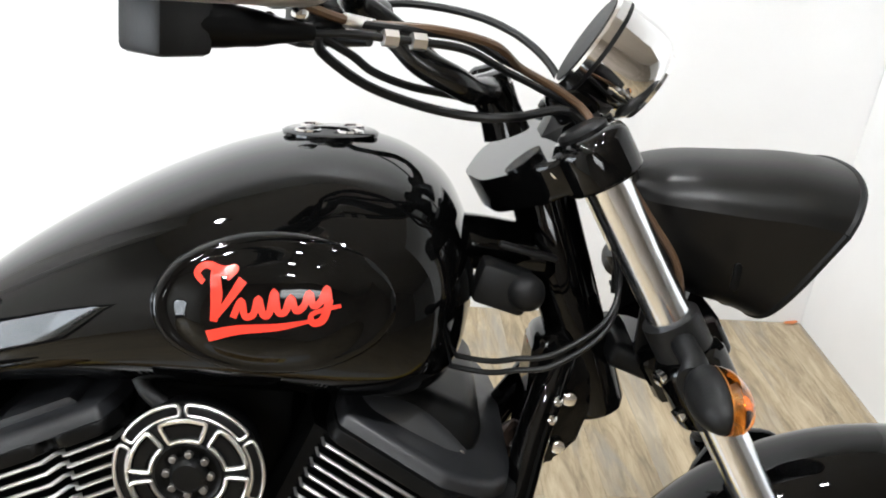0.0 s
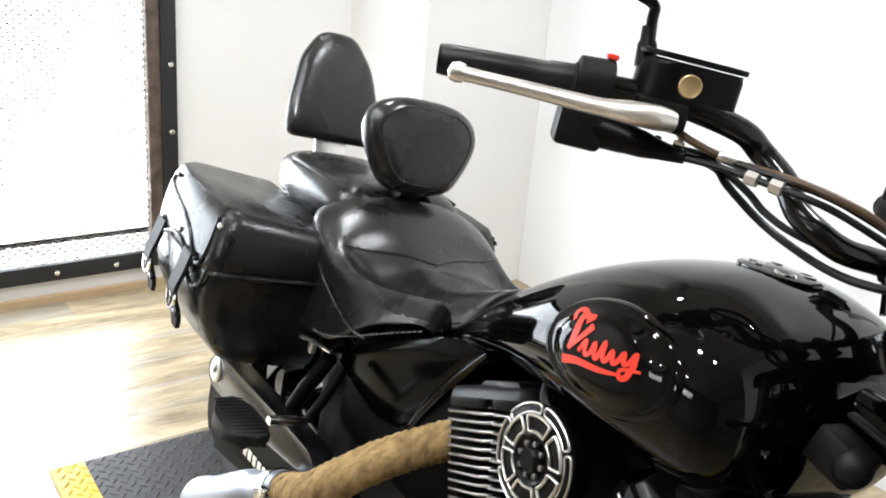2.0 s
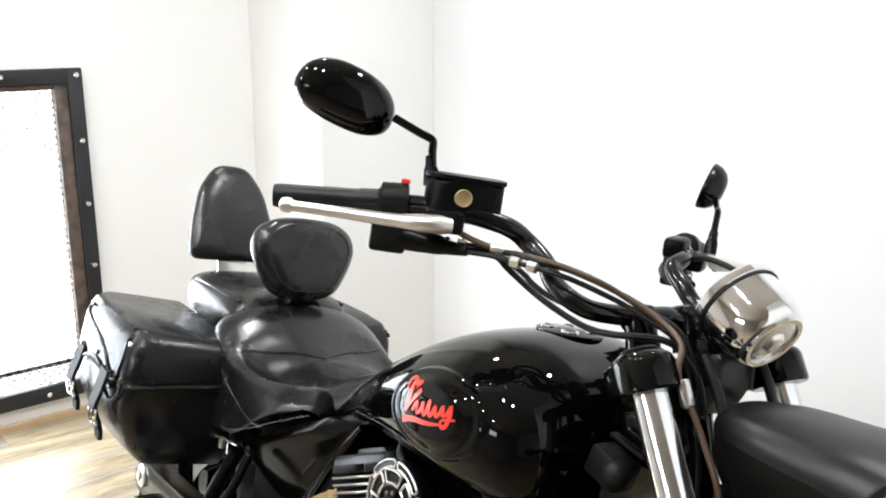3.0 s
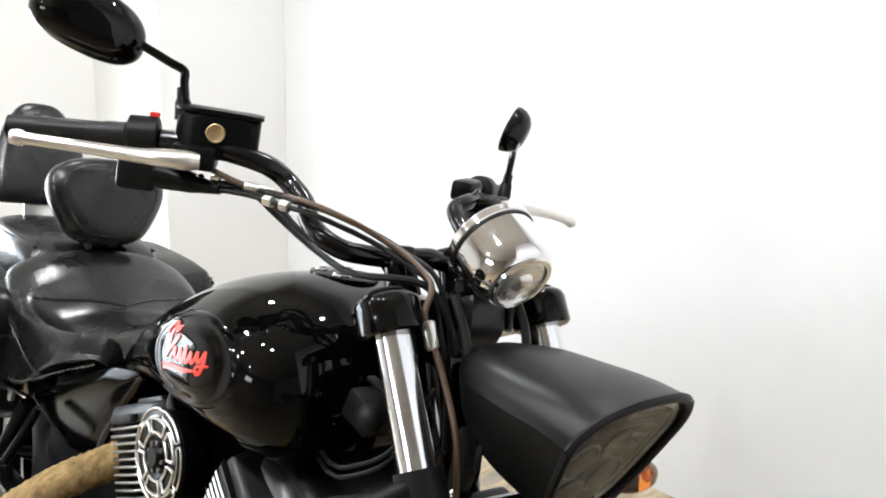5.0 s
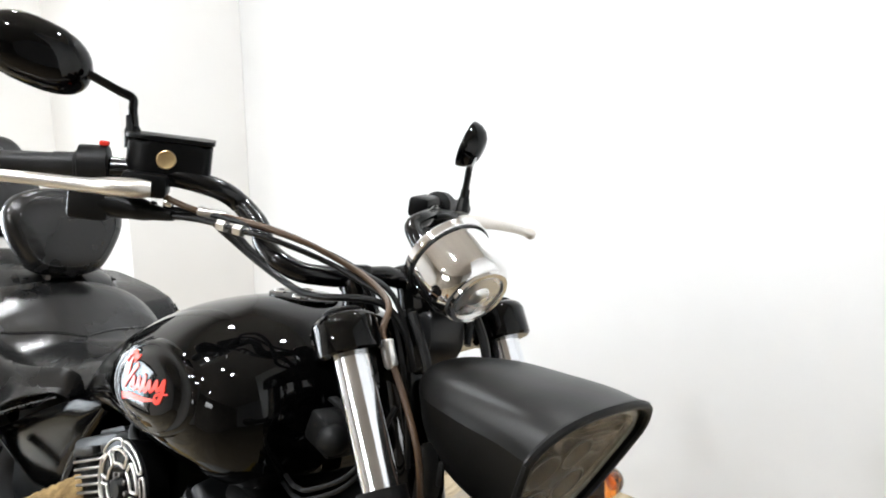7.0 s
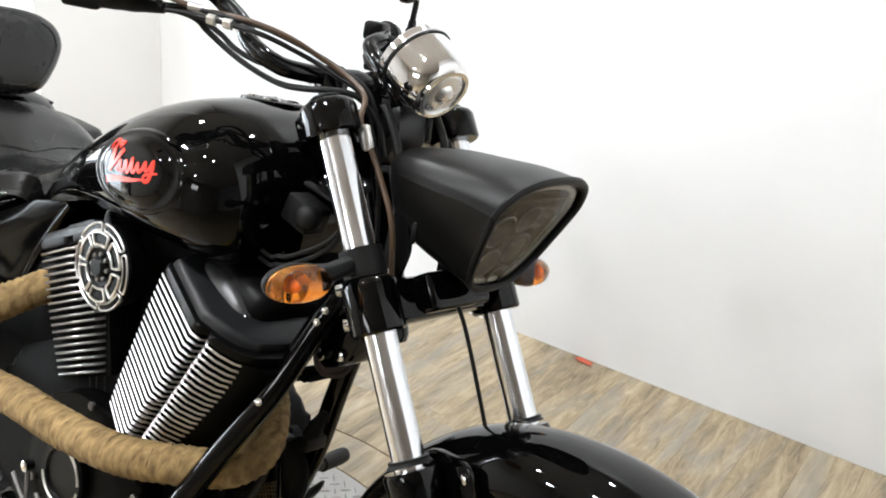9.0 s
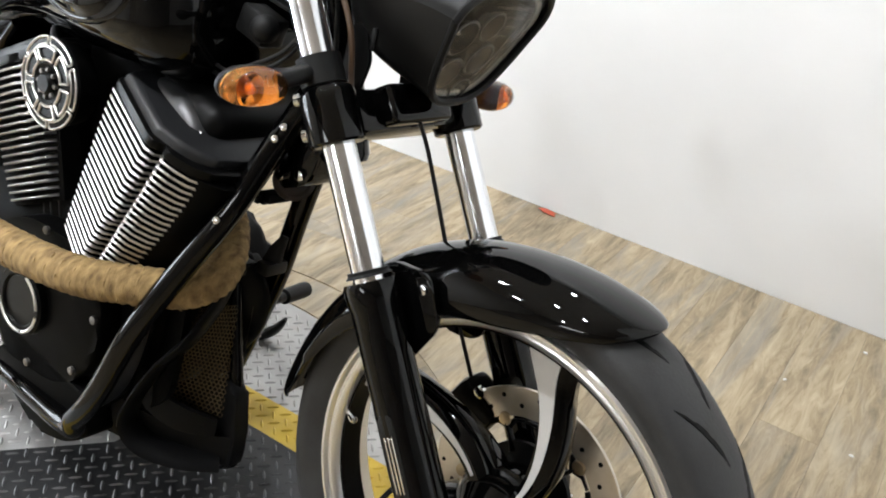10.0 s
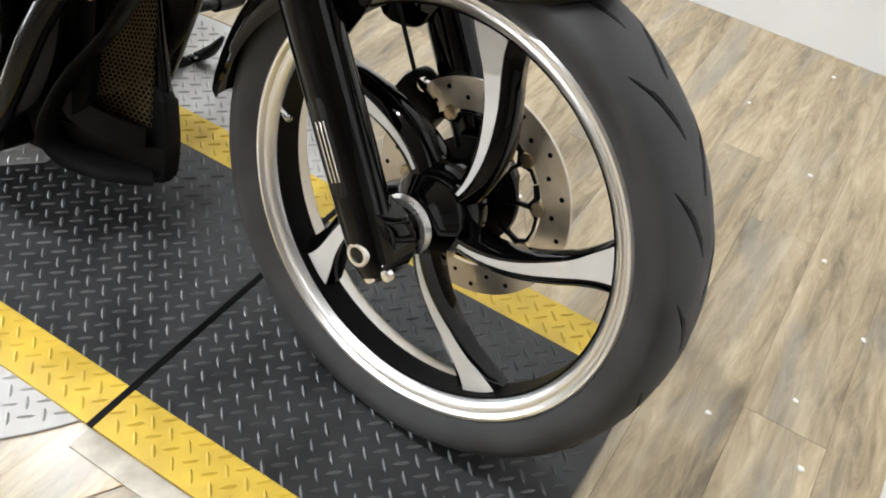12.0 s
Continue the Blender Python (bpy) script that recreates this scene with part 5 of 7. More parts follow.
    ring_faces(bm, [[mc + nr * q + lat * a * f + up * b * f for a, b in egg] for q, f in ((-0.026, 0.25), (-0.024, 0.5), (-0.017, 0.76), (-0.006, 0.94), (0.004, 1.0), (0.010, 1.0), (0.011, 0.97))])
    shell = front_part("mirror_shell", bm, M_PAINT, foot, "gloss black mirror shell", smooth=50)
    bm = B()
    bm.faces.new([bm.verts.new(mc + nr * 0.0116 + lat * a * 0.95 + up * b * 0.95) for a, b in egg])
    front_part("mirror_glass", bm, M_MIRROR, foot, smooth=0)


M_BRASS = material("brass_sight_glass", (0.45, 0.33, 0.16), 0.35, 0.6, second=(0.3, 0.2, 0.1), scale=60)
controls(-1)
controls(1)

# cables and hoses
def cable(pts, r=0.0042, mat=None, label="", name="cable"):
    return part(name, turned(STEER, sweep(B(), spline(pts, 8), r, 8)), mat or M_HOSE, bike, label)


cable([(-0.694, -0.229, 1.103), (-0.676, -0.214, 1.104), (-0.657, -0.200, 1.104), (-0.608, -0.178, 1.102), (-0.568, -0.150, 1.097), (-0.533, -0.100, 1.079), (-0.500, -0.078, 1.065), (-0.462, -0.056, 1.045), (-0.435, -0.050, 1.00), (-0.400, -0.055, 0.93), (-0.39, -0.05, 0.86)], 0.0036, label="black throttle cable")
cable([(-0.694, -0.223, 1.108), (-0.676, -0.206, 1.111), (-0.657, -0.192, 1.112), (-0.608, -0.170, 1.110), (-0.568, -0.142, 1.105), (-0.533, -0.092, 1.087), (-0.500, -0.070, 1.073), (-0.462, -0.048, 1.053), (-0.43, -0.04, 1.00), (-0.415, -0.045, 0.94)], 0.0036, label="black throttle cable")
cable([(-0.705, -0.225, 1.104), (-0.700, -0.195, 1.103), (-0.695, -0.170, 1.097), (-0.692, -0.150, 1.082), (-0.656, -0.125, 1.056), (-0.606, -0.115, 1.041), (-0.557, -0.115, 1.036), (-0.517, -0.110, 1.039), (-0.475, -0.075, 1.045), (-0.454, -0.055, 1.036), (-0.430, -0.045, 1.01), (-0.415, -0.04, 0.97)], 0.0046, label="black rubber brake hose")
cable([(-0.712, -0.228, 1.108), (-0.707, -0.192, 1.108), (-0.700, -0.165, 1.100), (-0.669, -0.145, 1.083), (-0.649, -0.135, 1.069), (-0.618, -0.125, 1.059), (-0.585, -0.105, 1.053), (-0.55, -0.07, 1.045)], 0.0040, label="black switch wiring sleeve")
hose = cable([(-0.712, -0.245, 1.132), (-0.690, -0.226, 1.122), (-0.669, -0.205, 1.115), (-0.655, -0.185, 1.112), (-0.593, -0.163, 1.112), (-0.544, -0.130, 1.102), (-0.518, -0.088, 1.082), (-0.487, -0.068, 1.067), (-0.450, -0.062, 1.046), (-0.428, -0.084, 1.018), (-0.412, -0.084, 0.998), (-0.373, -0.083, 0.950), (-0.337, -0.086, 0.90), (-0.325, -0.08, 0.83)], 0.0040, M_BROWN, "brown-sleeved brake line")
bm = lathe(B(), (-0.669, -0.205, 1.115), (0.57, 0.81, -0.12), [(0, 0.0045), (0.002, 0.006), (0.036, 0.006), (0.038, 0.0045), (0.038, 0)], 12)
front_part("cable_adjuster", bm, M_ALLOY, hose, "bare metal cable adjuster")
for at in ((-0.6388, -0.1918, 1.1033), (-0.6160, -0.1816, 1.1023)):
    bm = lathe(B(), at, (0.91, 0.41, -0.04), [(0, 0.0045), (0.001, 0.0075), (0.013, 0.0075), (0.014, 0.0045), (0.014, 0)], 6)
    front_part("adjuster_nut", bm, M_ALLOY, hose)
bm = lathe(B(), (-0.419, -0.085, 1.012), (0.45, 0.02, -0.85), [(0, 0.006), (0.002, 0.0085), (0.03, 0.0085), (0.034, 0.0055), (0.034, 0)], 10)
front_part("hose_fitting", bm, M_ALLOY, hose)
cable([(-0.716, 0.225, 1.105), (-0.64, 0.20, 1.12), (-0.54, 0.16, 1.11), (-0.47, 0.10, 1.07), (-0.43, 0.06, 0.99)], 0.0048, label="black clutch cable")


# ---- engine ----
M_ROCKER = material("satin_rocker_coat", (0.014, 0.0145, 0.016), 0.36, second=(0.010, 0.0103, 0.0115), rough_to=0.44, scale=30, bump=0.1, bump_scale=260, ior=1.45)
M_DOME = material("satin_head_coat", (0.026, 0.0265, 0.028), 0.30, second=(0.020, 0.0205, 0.0215), rough_to=0.38, scale=24, bump=0.08, bump_scale=260, ior=1.6)
M_FINEDGE = material("machined_fin_edge", (0.67, 0.66, 0.65), 0.32, 1.0, second=(0.49, 0.48, 0.47), rough_to=0.45, scale=40)


def cylinder(name, top, axis, shape_top, shape_bottom, n, label, cover_len=1.0, dome=False):
    """A finned V-twin cylinder: a black core and bright-edged fins across its axis; shapes are half outlines of (across, depth)."""
    top, axis = Vector(top), Vector(axis).normalized()
    across = Vector((axis.z, 0, -axis.x))
    if across.x < 0:
        across = -across
    pitch = 0.0121

    def ring(k, f, grow):
        c = top - axis * k
        half = [(a + (b - a) * f, p + (q - p) * f) for (a, p), (b, q) in zip(shape_top, shape_bottom)]
        mid = sum(u for u, v in half) / len(half)
        pts = []
        for u, v in half:
            pts.append((u + math.copysign(grow, u - mid), -(v + grow)))
        pts += [(min(u, 0.0), -v * 0.6) for u, v in reversed(pts)]
        return [c + across * u + Vector((0, v, 0)) for u, v in pts]

    length = n * pitch
    bm = B()
    ring_faces(bm, [ring(-0.004, 0, -0.018), ring(length, 1, -0.018)])
    core = part(name, bm, M_FINBLACK, bike, label, 30)
    for k in range(n):
        f = (k / (n - 1)) ** 1.2
        d = k * pitch
        bm = B()
        ring_faces(bm, [ring(d, f, -0.0030), ring(d + 0.0010, f, -0.0008), ring(d + 0.0022, f, 0.0), ring(d + 0.0034, f, -0.0008), ring(d + 0.0044, f, -0.0030)])
        bm.faces.ensure_lookup_table()
        for one in bm.faces:
            one.material_index = 1 if len(one.verts) > 4 else 0
        part("cooling_fin", bm, [M_FINEDGE, M_FINBLACK], core, smooth=50)
    # rocker cover
    lo, hi = min(u for u, v in shape_top), max(u for u, v in shape_top)
    deep = 2 * max(v for u, v in shape_top)
    m = Matrix(((across.x, axis.x, 0, 0), (0, 0, -1, 0), (across.z, axis.z, 0, 0), (0, 0, 0, 1)))
    flat = Matrix(((across.x, 0, axis.x, 0), (0, 1, 0, 0), (across.z, 0, axis.z, 0), (0, 0, 0, 1)))
    hull = []
    for u, v in shape_top:                        # the outline without its groove
        while len(hull) > 1 and (hull[-1][0] - hull[-2][0]) * (v - hull[-2][1]) - (hull[-1][1] - hull[-2][1]) * (u - hull[-2][0]) >= 0:
            hull.pop()
        hull.append((u, v))
    loop = [(u, -v) for u, v in hull] + [(u, v) for u, v in reversed(hull)]
    lower = [(u, -v) for u, v in shape_top] + [(0.02, 0.09), (lo, 0.09)]
    bm = prism(B(), rounded(lower, 0.008), Matrix.Translation(top + axis * 0.012) @ flat, 0.014, 0.003)
    part("head_gasket_face", bm, M_SATIN, core)
    bm = B()
    c0 = (lo + hi) / 2
    c1 = lo + (c0 - lo) * cover_len
    rings = []
    for h, g in ((0.018, 0.985), (0.027, 0.975), (0.0315, 0.955), (0.0335, 0.91)):
        rings.append([top + axis * h + across * (lo + ((c0 + (u - c0) * g) - lo) * cover_len) + Vector((0, v * g * (0.35 + 0.65 * cover_len), 0)) for u, v in rounded(loop, 0.005)])
    ring_faces(bm, rings)
    cover = part("rocker_cover", bm, M_ROCKER, core, "satin black rocker cover")
    if not dome:
        bm = prism(B(), rounded([(c1 - 0.045, 0.031), (c1 + 0.045, 0.031), (c1 + 0.038, 0.041), (c1 - 0.038, 0.041)], 0.003), Matrix.Translation(top) @ m, deep * 0.80, 0.002)
        part("cover_ridge", bm, M_ROCKER, cover)
        return core
    arch = spline([(-0.092, 0.026, 0), (-0.075, 0.043, 0), (-0.040, 0.053, 0), (-0.005, 0.051, 0), (0.025, 0.042, 0), (0.047, 0.026, 0), (0.060, 0.004, 0), (0.064, -0.02, 0)], 4)
    bm, rings = B(), []
    for y, f in ((-0.150, 0.30), (-0.147, 0.62), (-0.139, 0.84), (-0.124, 0.96), (-0.100, 1.0), (0.0, 1.0), (0.10, 1.0)):
        rings.append([top + axis * (-0.03 + (p.y + 0.03) * f) + across * (-0.014 + (p.x + 0.014) * (0.75 + 0.25 * f)) + Vector((0, y, 0)) for p in arch])
    ring_faces(bm, rings)
    part("head_dome", bm, M_DOME, cover, "smooth rounded cover behind the rocker cover", 60)
    return core


A_R = Vector((-0.423, 0, 0.906))
A_F = Vector((0.423, 0, 0.906))
REAR_TOP = [(-0.086, 0.140), (-0.078, 0.170), (0.004, 0.172), (0.009, 0.160), (0.018, 0.160), (0.024, 0.172), (0.072, 0.170), (0.084, 0.140)]
REAR_FOOT = [(-0.096, 0.130), (-0.088, 0.158), (-0.030, 0.160), (-0.025, 0.148), (-0.016, 0.148), (-0.010, 0.160), (0.022, 0.158), (0.030, 0.130)]
FRONT_TOP = [(-0.106, 0.150), (-0.098, 0.180), (0.020, 0.200), (0.030, 0.194), (0.034, 0.180), (0.044, 0.190), (0.062, 0.182), (0.082, 0.167), (0.098, 0.144), (0.106, 0.10)]
FRONT_FOOT = [(-0.088, 0.140), (-0.080, 0.166), (-0.006, 0.186), (0.004, 0.180), (0.008, 0.166), (0.016, 0.174), (0.034, 0.167), (0.049, 0.152), (0.061, 0.128), (0.068, 0.09)]
cylinder("rear_cylinder", (-0.936, 0, 0.680), A_R, REAR_TOP, REAR_FOOT, 18, "finned black rear cylinder with bright fin edges")
cylinder("front_cylinder", (-0.580, 0, 0.685), A_F, FRONT_TOP, FRONT_FOOT, 23, "finned black front cylinder with bright fin edges", 0.95, True)
M_AIRBOX = material("satin_air_box", (0.004, 0.004, 0.004), 0.36, second=(0.003, 0.003, 0.003), rough_to=0.44, scale=20, ior=1.25)
bm = box(B(), (-0.588, 0, 0.722), (0.14, 0.25, 0.070), 0.030, Matrix.Rotation(radians(20), 4, "Y"), 5)
airbox = part("air_box", bm, M_AIRBOX, bike, "smooth black air box under the tank's nose", 50)
for x, z in ((-0.560, 0.708), (-0.540, 0.700)):
    bm = lathe(B(), (x, -0.124, z), (0, -1, 0), [(0, 0.004), (0.005, 0.005), (0.006, 0.003), (0.006, 0)], 8)
    part("box_screw", bm, M_CHROME, airbox)

# round slotted cover between the cylinders
DC, DN = Vector((-0.790, -0.188, 0.697)), Vector((0, -1, 0))
bm = lathe(B(), DC, DN, [(-0.03, 0.060), (0.0, 0.066), (0.004, 0.068), (0.010, 0.066), (0.012, 0.060), (0.012, 0.0)], 48)
ac = part("air_cleaner", bm, M_SATIN, bike, "round black air cleaner cover with bright slots")


def arc_slot(r0, r1, a0, a1, y, t=0.0046, n=8):
    """The bright edge of a slot: a closed loop of rounded bar."""
    pts = []
    for j in range(n + 1):
        a = a0 + (a1 - a0) * j / n
        pts.append((r1 * math.cos(a), r1 * math.sin(a)))
    for j in range(n + 1):
        a = a1 + (a0 - a1) * j / n
        pts.append((r0 * math.cos(a), r0 * math.sin(a)))
    pts = rounded(pts, 0.004, 2)
    line = [DC + Vector((x, -y, z)) for x, z in pts]
    return sweep(B(), line + [line[0]], t * 0.5, 6)


for k in range(6):
    a = radians(60 * k + 8)
    part("slot_edge", arc_slot(0.034, 0.0535, a + 0.10, a + 0.92, 0.0145), M_ALLOY, ac, smooth=60)
    part("slot_edge", arc_slot(0.0565, 0.0675, a + 0.55, a + 1.50, 0.011, 0.0040), M_ALLOY, ac, smooth=60)
    poly = [((0.039 + 0.010 * u) * math.cos(a + 0.15 + 0.7 * v), (0.039 + 0.010 * u) * math.sin(a + 0.15 + 0.7 * v)) for u, v in [(0, j / 6) for j in range(7)] + [(1, 1 - j / 6) for j in range(7)]]
    part("slot_insert", prism(B(), poly, Matrix.Translation(DC + Vector((0, -0.0125, 0))) @ SIDE, 0.002), M_SATIN, ac, smooth=0)
bm = lathe(B(), DC + DN * 0.010, DN, [(0, 0.033), (0.004, 0.033), (0.005, 0.030), (0.002, 0.026), (0.002, 0.018), (0.008, 0.016), (0.011, 0.013), (0.011, 0)], 36)
part("cover_boss", bm, M_SATIN, ac)
for k in range(8):
    a = 2 * math.pi * k / 8
    bm = lathe(B(), DC + DN * 0.012 + Vector((0.020 * math.cos(a), 0, 0.020 * math.sin(a))), DN, [(0, 0.0038), (0.004, 0.0038), (0.005, 0.0026), (0.005, 0)], 8)
    part("boss_bolt", bm, M_DARKSTEEL, ac)

# crankcase and covers
bm = prism(B(), rounded([(-1.18, 0.20), (-1.13, 0.42), (-0.98, 0.50), (-0.62, 0.50), (-0.58, 0.40), (-0.62, 0.22), (-0.70, 0.16), (-1.05, 0.15)], 0.04), SIDE, 0.26, 0.02)
case = part("crankcase", bm, M_FINBLACK, bike, "black engine crankcase")
bm = prism(B(), rounded([(-0.98, 0.24), (-0.96, 0.40), (-0.86, 0.46), (-0.70, 0.46), (-0.64, 0.38), (-0.66, 0.26), (-0.74, 0.20), (-0.90, 0.19)], 0.05), Matrix.Translation((0, -0.145, 0)) @ SIDE, 0.05, 0.014)
part("cam_cover", bm, M_FINBLACK, case)
CC = Vector((-0.839, -0.170, 0.315))
bm = lathe(B(), CC, DN, [(0, 0.060), (0.012, 0.060), (0.016, 0.056), (0.016, 0.045), (0.012, 0.042), (0.012, 0)], 44)
tc = part("timing_cover", bm, M_SATIN, case, "round black timing cover with a bright edge")
for a0, a1 in ((-1.2, -0.15), (0.1, 1.2), (3.4, 5.0)):
    pts = [CC + Vector((0.0525 * math.cos(a0 + (a1 - a0) * j / 10), -0.0165, 0.0525 * math.sin(a0 + (a1 - a0) * j / 10))) for j in range(11)]
    part("bright_edge", sweep(B(), pts, 0.003, 6), M_ALLOY, tc)
for x, z in ((-0.72, 0.43), (-0.66, 0.36), (-0.70, 0.25), (-0.80, 0.455), (-0.95, 0.40), (-0.94, 0.26), (-0.82, 0.205)):
    bm = lathe(B(), (x, -0.169, z), DN, [(0, 0.007), (0.006, 0.007), (0.007, 0.005), (0.007, 0)], 10)
    part("case_bolt", bm, M_DARKSTEEL, case)
for x in (-0.865, -0.845, -0.82):
    part("pushrod_tube", sweep(B(), [(x, -0.12, 0.42), (x - 0.02, -0.12, 0.50)], 0.011, 12), M_SATIN, case)
for x in (-0.74, -0.72):
    part("pushrod_tube", sweep(B(), [(x - 0.03, -0.12, 0.42), (x, -0.12, 0.50)], 0.011, 12), M_SATIN, case)
bm = box(B(), (-0.79, 0, 0.665), (0.17, 0.18, 0.25), 0.03)
part("intake", bm, M_FINBLACK, bike, "dark intake between the cylinders")
bm = sweep(B(), spline([(-0.86, -0.14, 0.78), (-0.835, -0.165, 0.755), (-0.80, -0.165, 0.735)], 6), 0.008, 10)
part("spark_plug_lead", bm, M_PLASTIC, bike)

M_MUFFLER = material("brushed_muffler_steel", (0.36, 0.38, 0.42), 0.36, 1.0, second=(0.28, 0.30, 0.34), rough_to=0.44, scale=14, bump=0.05, bump_scale=200)

# exhaust: two header pipes in heat wrap
def wrapped_pipe(pts, r, label, turns=46):
    line = spline(pts, 14)
    bm = B()
    rad = [r * (1 + 0.035 * math.sin(k * 2.2) + 0.05 * ((k * 0.618) % 1.0 - 0.5)) for k in range(len(line))]
    sweep(bm, line, rad, 20)
    pipe = part("exhaust_pipe", bm, M_WRAP, bike, label, 70)
    # the tape's edges, wound round the pipe
    d = [0.0]
    for a, b in zip(line, line[1:]):
        d.append(d[-1] + (b - a).length)
    pos = lambda s: tuple(np.interp(s, d, [p[k] for p in line]) for k in range(3))
    steps = int(d[-1] / 0.0026)
    coil = []
    for j in range(steps):
        s = d[-1] * j / steps
        p, q = Vector(pos(s)), Vector(pos(min(s + 0.01, d[-1])))
        q0 = Vector(pos(max(s - 0.01, 0)))
        t = (q - q0).normalized()
        side = t.cross(Vector((0.2, 1, 0.1))).normalized()
        up = side.cross(t)
        w = 2 * math.pi * s / 0.0215
        rr = r * (1.0 + 0.06 * noise.noise((s * 60, 0, 0)) + 0.03 * noise.noise((s * 340, 3, 0)))
        coil.append(p + rr * (math.cos(w) * side + math.sin(w) * up))
    part("wrap_edge", sweep(B(), coil, 0.0019, 5, 0.7), M_WRAP, pipe, "overlapping edges of the tan wrap", 60)
    return pipe


wrapped_pipe([(-0.600, 0.0, 0.552), (-0.556, -0.02, 0.523), (-0.523, -0.06, 0.480), (-0.535, -0.11, 0.457), (-0.590, -0.165, 0.451), (-0.65, -0.205, 0.445), (-0.719, -0.222, 0.440), (-0.81, -0.230, 0.434), (-0.901, -0.235, 0.432), (-1.00, -0.23, 0.415), (-1.08, -0.21, 0.395)], 0.030, "front exhaust pipe in tan heat wrap")
wrapped_pipe([(-0.985, -0.09, 0.605), (-1.03, -0.11, 0.585), (-1.05, -0.16, 0.56), (-1.065, -0.22, 0.53), (-1.085, -0.265, 0.49), (-1.12, -0.285, 0.447), (-1.17, -0.29, 0.415), (-1.205, -0.292, 0.392)], 0.030, "rear exhaust pipe in tan heat wrap")
mline = spline([(-1.185, -0.290, 0.405), (-1.24, -0.300, 0.365), (-1.30, -0.305, 0.32), (-1.38, -0.310, 0.26), (-1.44, -0.310, 0.225)], 6)
bm = sweep(B(), mline, [0.033, 0.036] + [0.036] * 3 + [0.034, 0.036, 0.040, 0.043, 0.045] + [0.046] * (len(mline) - 12) + [0.045, 0.040], 28)
muffler = part("muffler", bm, M_MUFFLER, bike, "short bare metal muffler")
bm = tube_ring(B(), mline[2], mline[3] - mline[1], [(-0.008, 0.0365), (-0.008, 0.039), (0.008, 0.039), (0.008, 0.0365)], 28)
part("muffler_clamp", bm, M_CHROME, muffler)
bm = box(B(), mline[2] + Vector((0.02, -0.034, 0.018)), (0.018, 0.016, 0.014), 0.003)
part("clamp_screw", bm, M_CHROME, muffler)

# frame
def rail(pts, r, name="frame_tube", label="gloss black frame tube", seg=14):
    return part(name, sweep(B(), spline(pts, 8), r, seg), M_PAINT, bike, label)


for s in (-1, 1):
    if s > 0:
        rail([(-0.425, 0.050, 0.765), (-0.455, 0.060, 0.712), (-0.488, 0.070, 0.645), (-0.508, 0.073, 0.56), (-0.526, 0.076, 0.465), (-0.552, 0.079, 0.375), (-0.592, 0.080, 0.25), (-0.64, 0.100, 0.18), (-0.70, 0.15, 0.16), (-1.05, 0.15, 0.15)], 0.0185, "downtube", "gloss black frame downtube")
        continue
    t = rail([(-0.436, s * 0.036, 0.780), (-0.446, s * 0.050, 0.745), (-0.461, s * 0.070, 0.690), (-0.482, s * 0.105, 0.600), (-0.520, s * 0.142, 0.500), (-0.562, s * 0.176, 0.390), (-0.600, s * 0.194, 0.275), (-0.645, s * 0.195, 0.20), (-0.70, s * 0.18, 0.16), (-1.05, s * 0.15, 0.15)], 0.0185, "downtube", "gloss black frame downtube")
    for x, y, z in ((-0.455, 0.078, 0.716), (-0.450, 0.070, 0.734), (-0.488, 0.128, 0.588)):
        bm = lathe(B(), (x + 0.010, s * y, z + 0.006), (0.4, s, 0.3), [(0, 0.0055), (0.005, 0.0055), (0.006, 0.004), (0.006, 0)], 8)
        part("frame_bolt", bm, M_CHROME, t)
rail([(-0.455, 0, 0.880), (-0.60, 0, 0.885), (-0.80, 0, 0.84), (-1.05, 0, 0.70), (-1.3, 0, 0.60)], 0.03)
bm = prism(B(), rounded([(-0.470, 0.635), (-0.41, 0.66), (-0.390, 0.74), (-0.425, 0.80), (-0.465, 0.80), (-0.468, 0.72)], 0.02), SIDE, 0.07, 0.012)
neck = part("steering_neck", bm, M_PAINT, bike, "gloss black frame neck casting")
for x, z in ((-0.46, 0.660), (-0.425, 0.672), (-0.42, 0.73)):
    bm = lathe(B(), (x, -0.036, z), DN, [(0, 0.008), (0.006, 0.008), (0.007, 0.006), (0.007, 0)], 8)
    part("neck_bolt", bm, M_CHROME, neck)
# horn below the neck, and the rubber mounts beside it
M_HORN = material("dark_brown_horn", (0.035, 0.020, 0.013), 0.42, second=(0.012, 0.009, 0.007), rough_to=0.55, scale=30)
HN = Vector((0.78, -0.60, 0.16)).normalized()
bm = lathe(B(), Vector((-0.470, 0.004, 0.645)), HN, [(-0.02, 0.018), (-0.006, 0.030), (0.0, 0.033), (0.004, 0.032), (0.005, 0.026), (0.002, 0.022), (0.003, 0.010), (0.007, 0.008), (0.007, 0)], 28)
horn = part("horn", bm, M_HORN, bike, "dark brown round horn below the frame neck")
bm = lathe(B(), Vector((-0.470, 0.004, 0.645)) + HN * 0.006, HN, [(0, 0.005), (0.003, 0.005), (0.004, 0.003), (0.004, 0)], 8)
part("horn_nut", bm, M_DARKSTEEL, horn)
for x, z in ((-0.520, 0.602), (-0.508, 0.604), (-0.495, 0.607), (-0.484, 0.612)):
    bm = lathe(B(), (x, 0.0, z), (0, -1, 0), [(-0.03, 0.008), (0.028, 0.008), (0.032, 0.005), (0.032, 0)], 12)
    part("rubber_mount", bm, M_FINBLACK, bike)
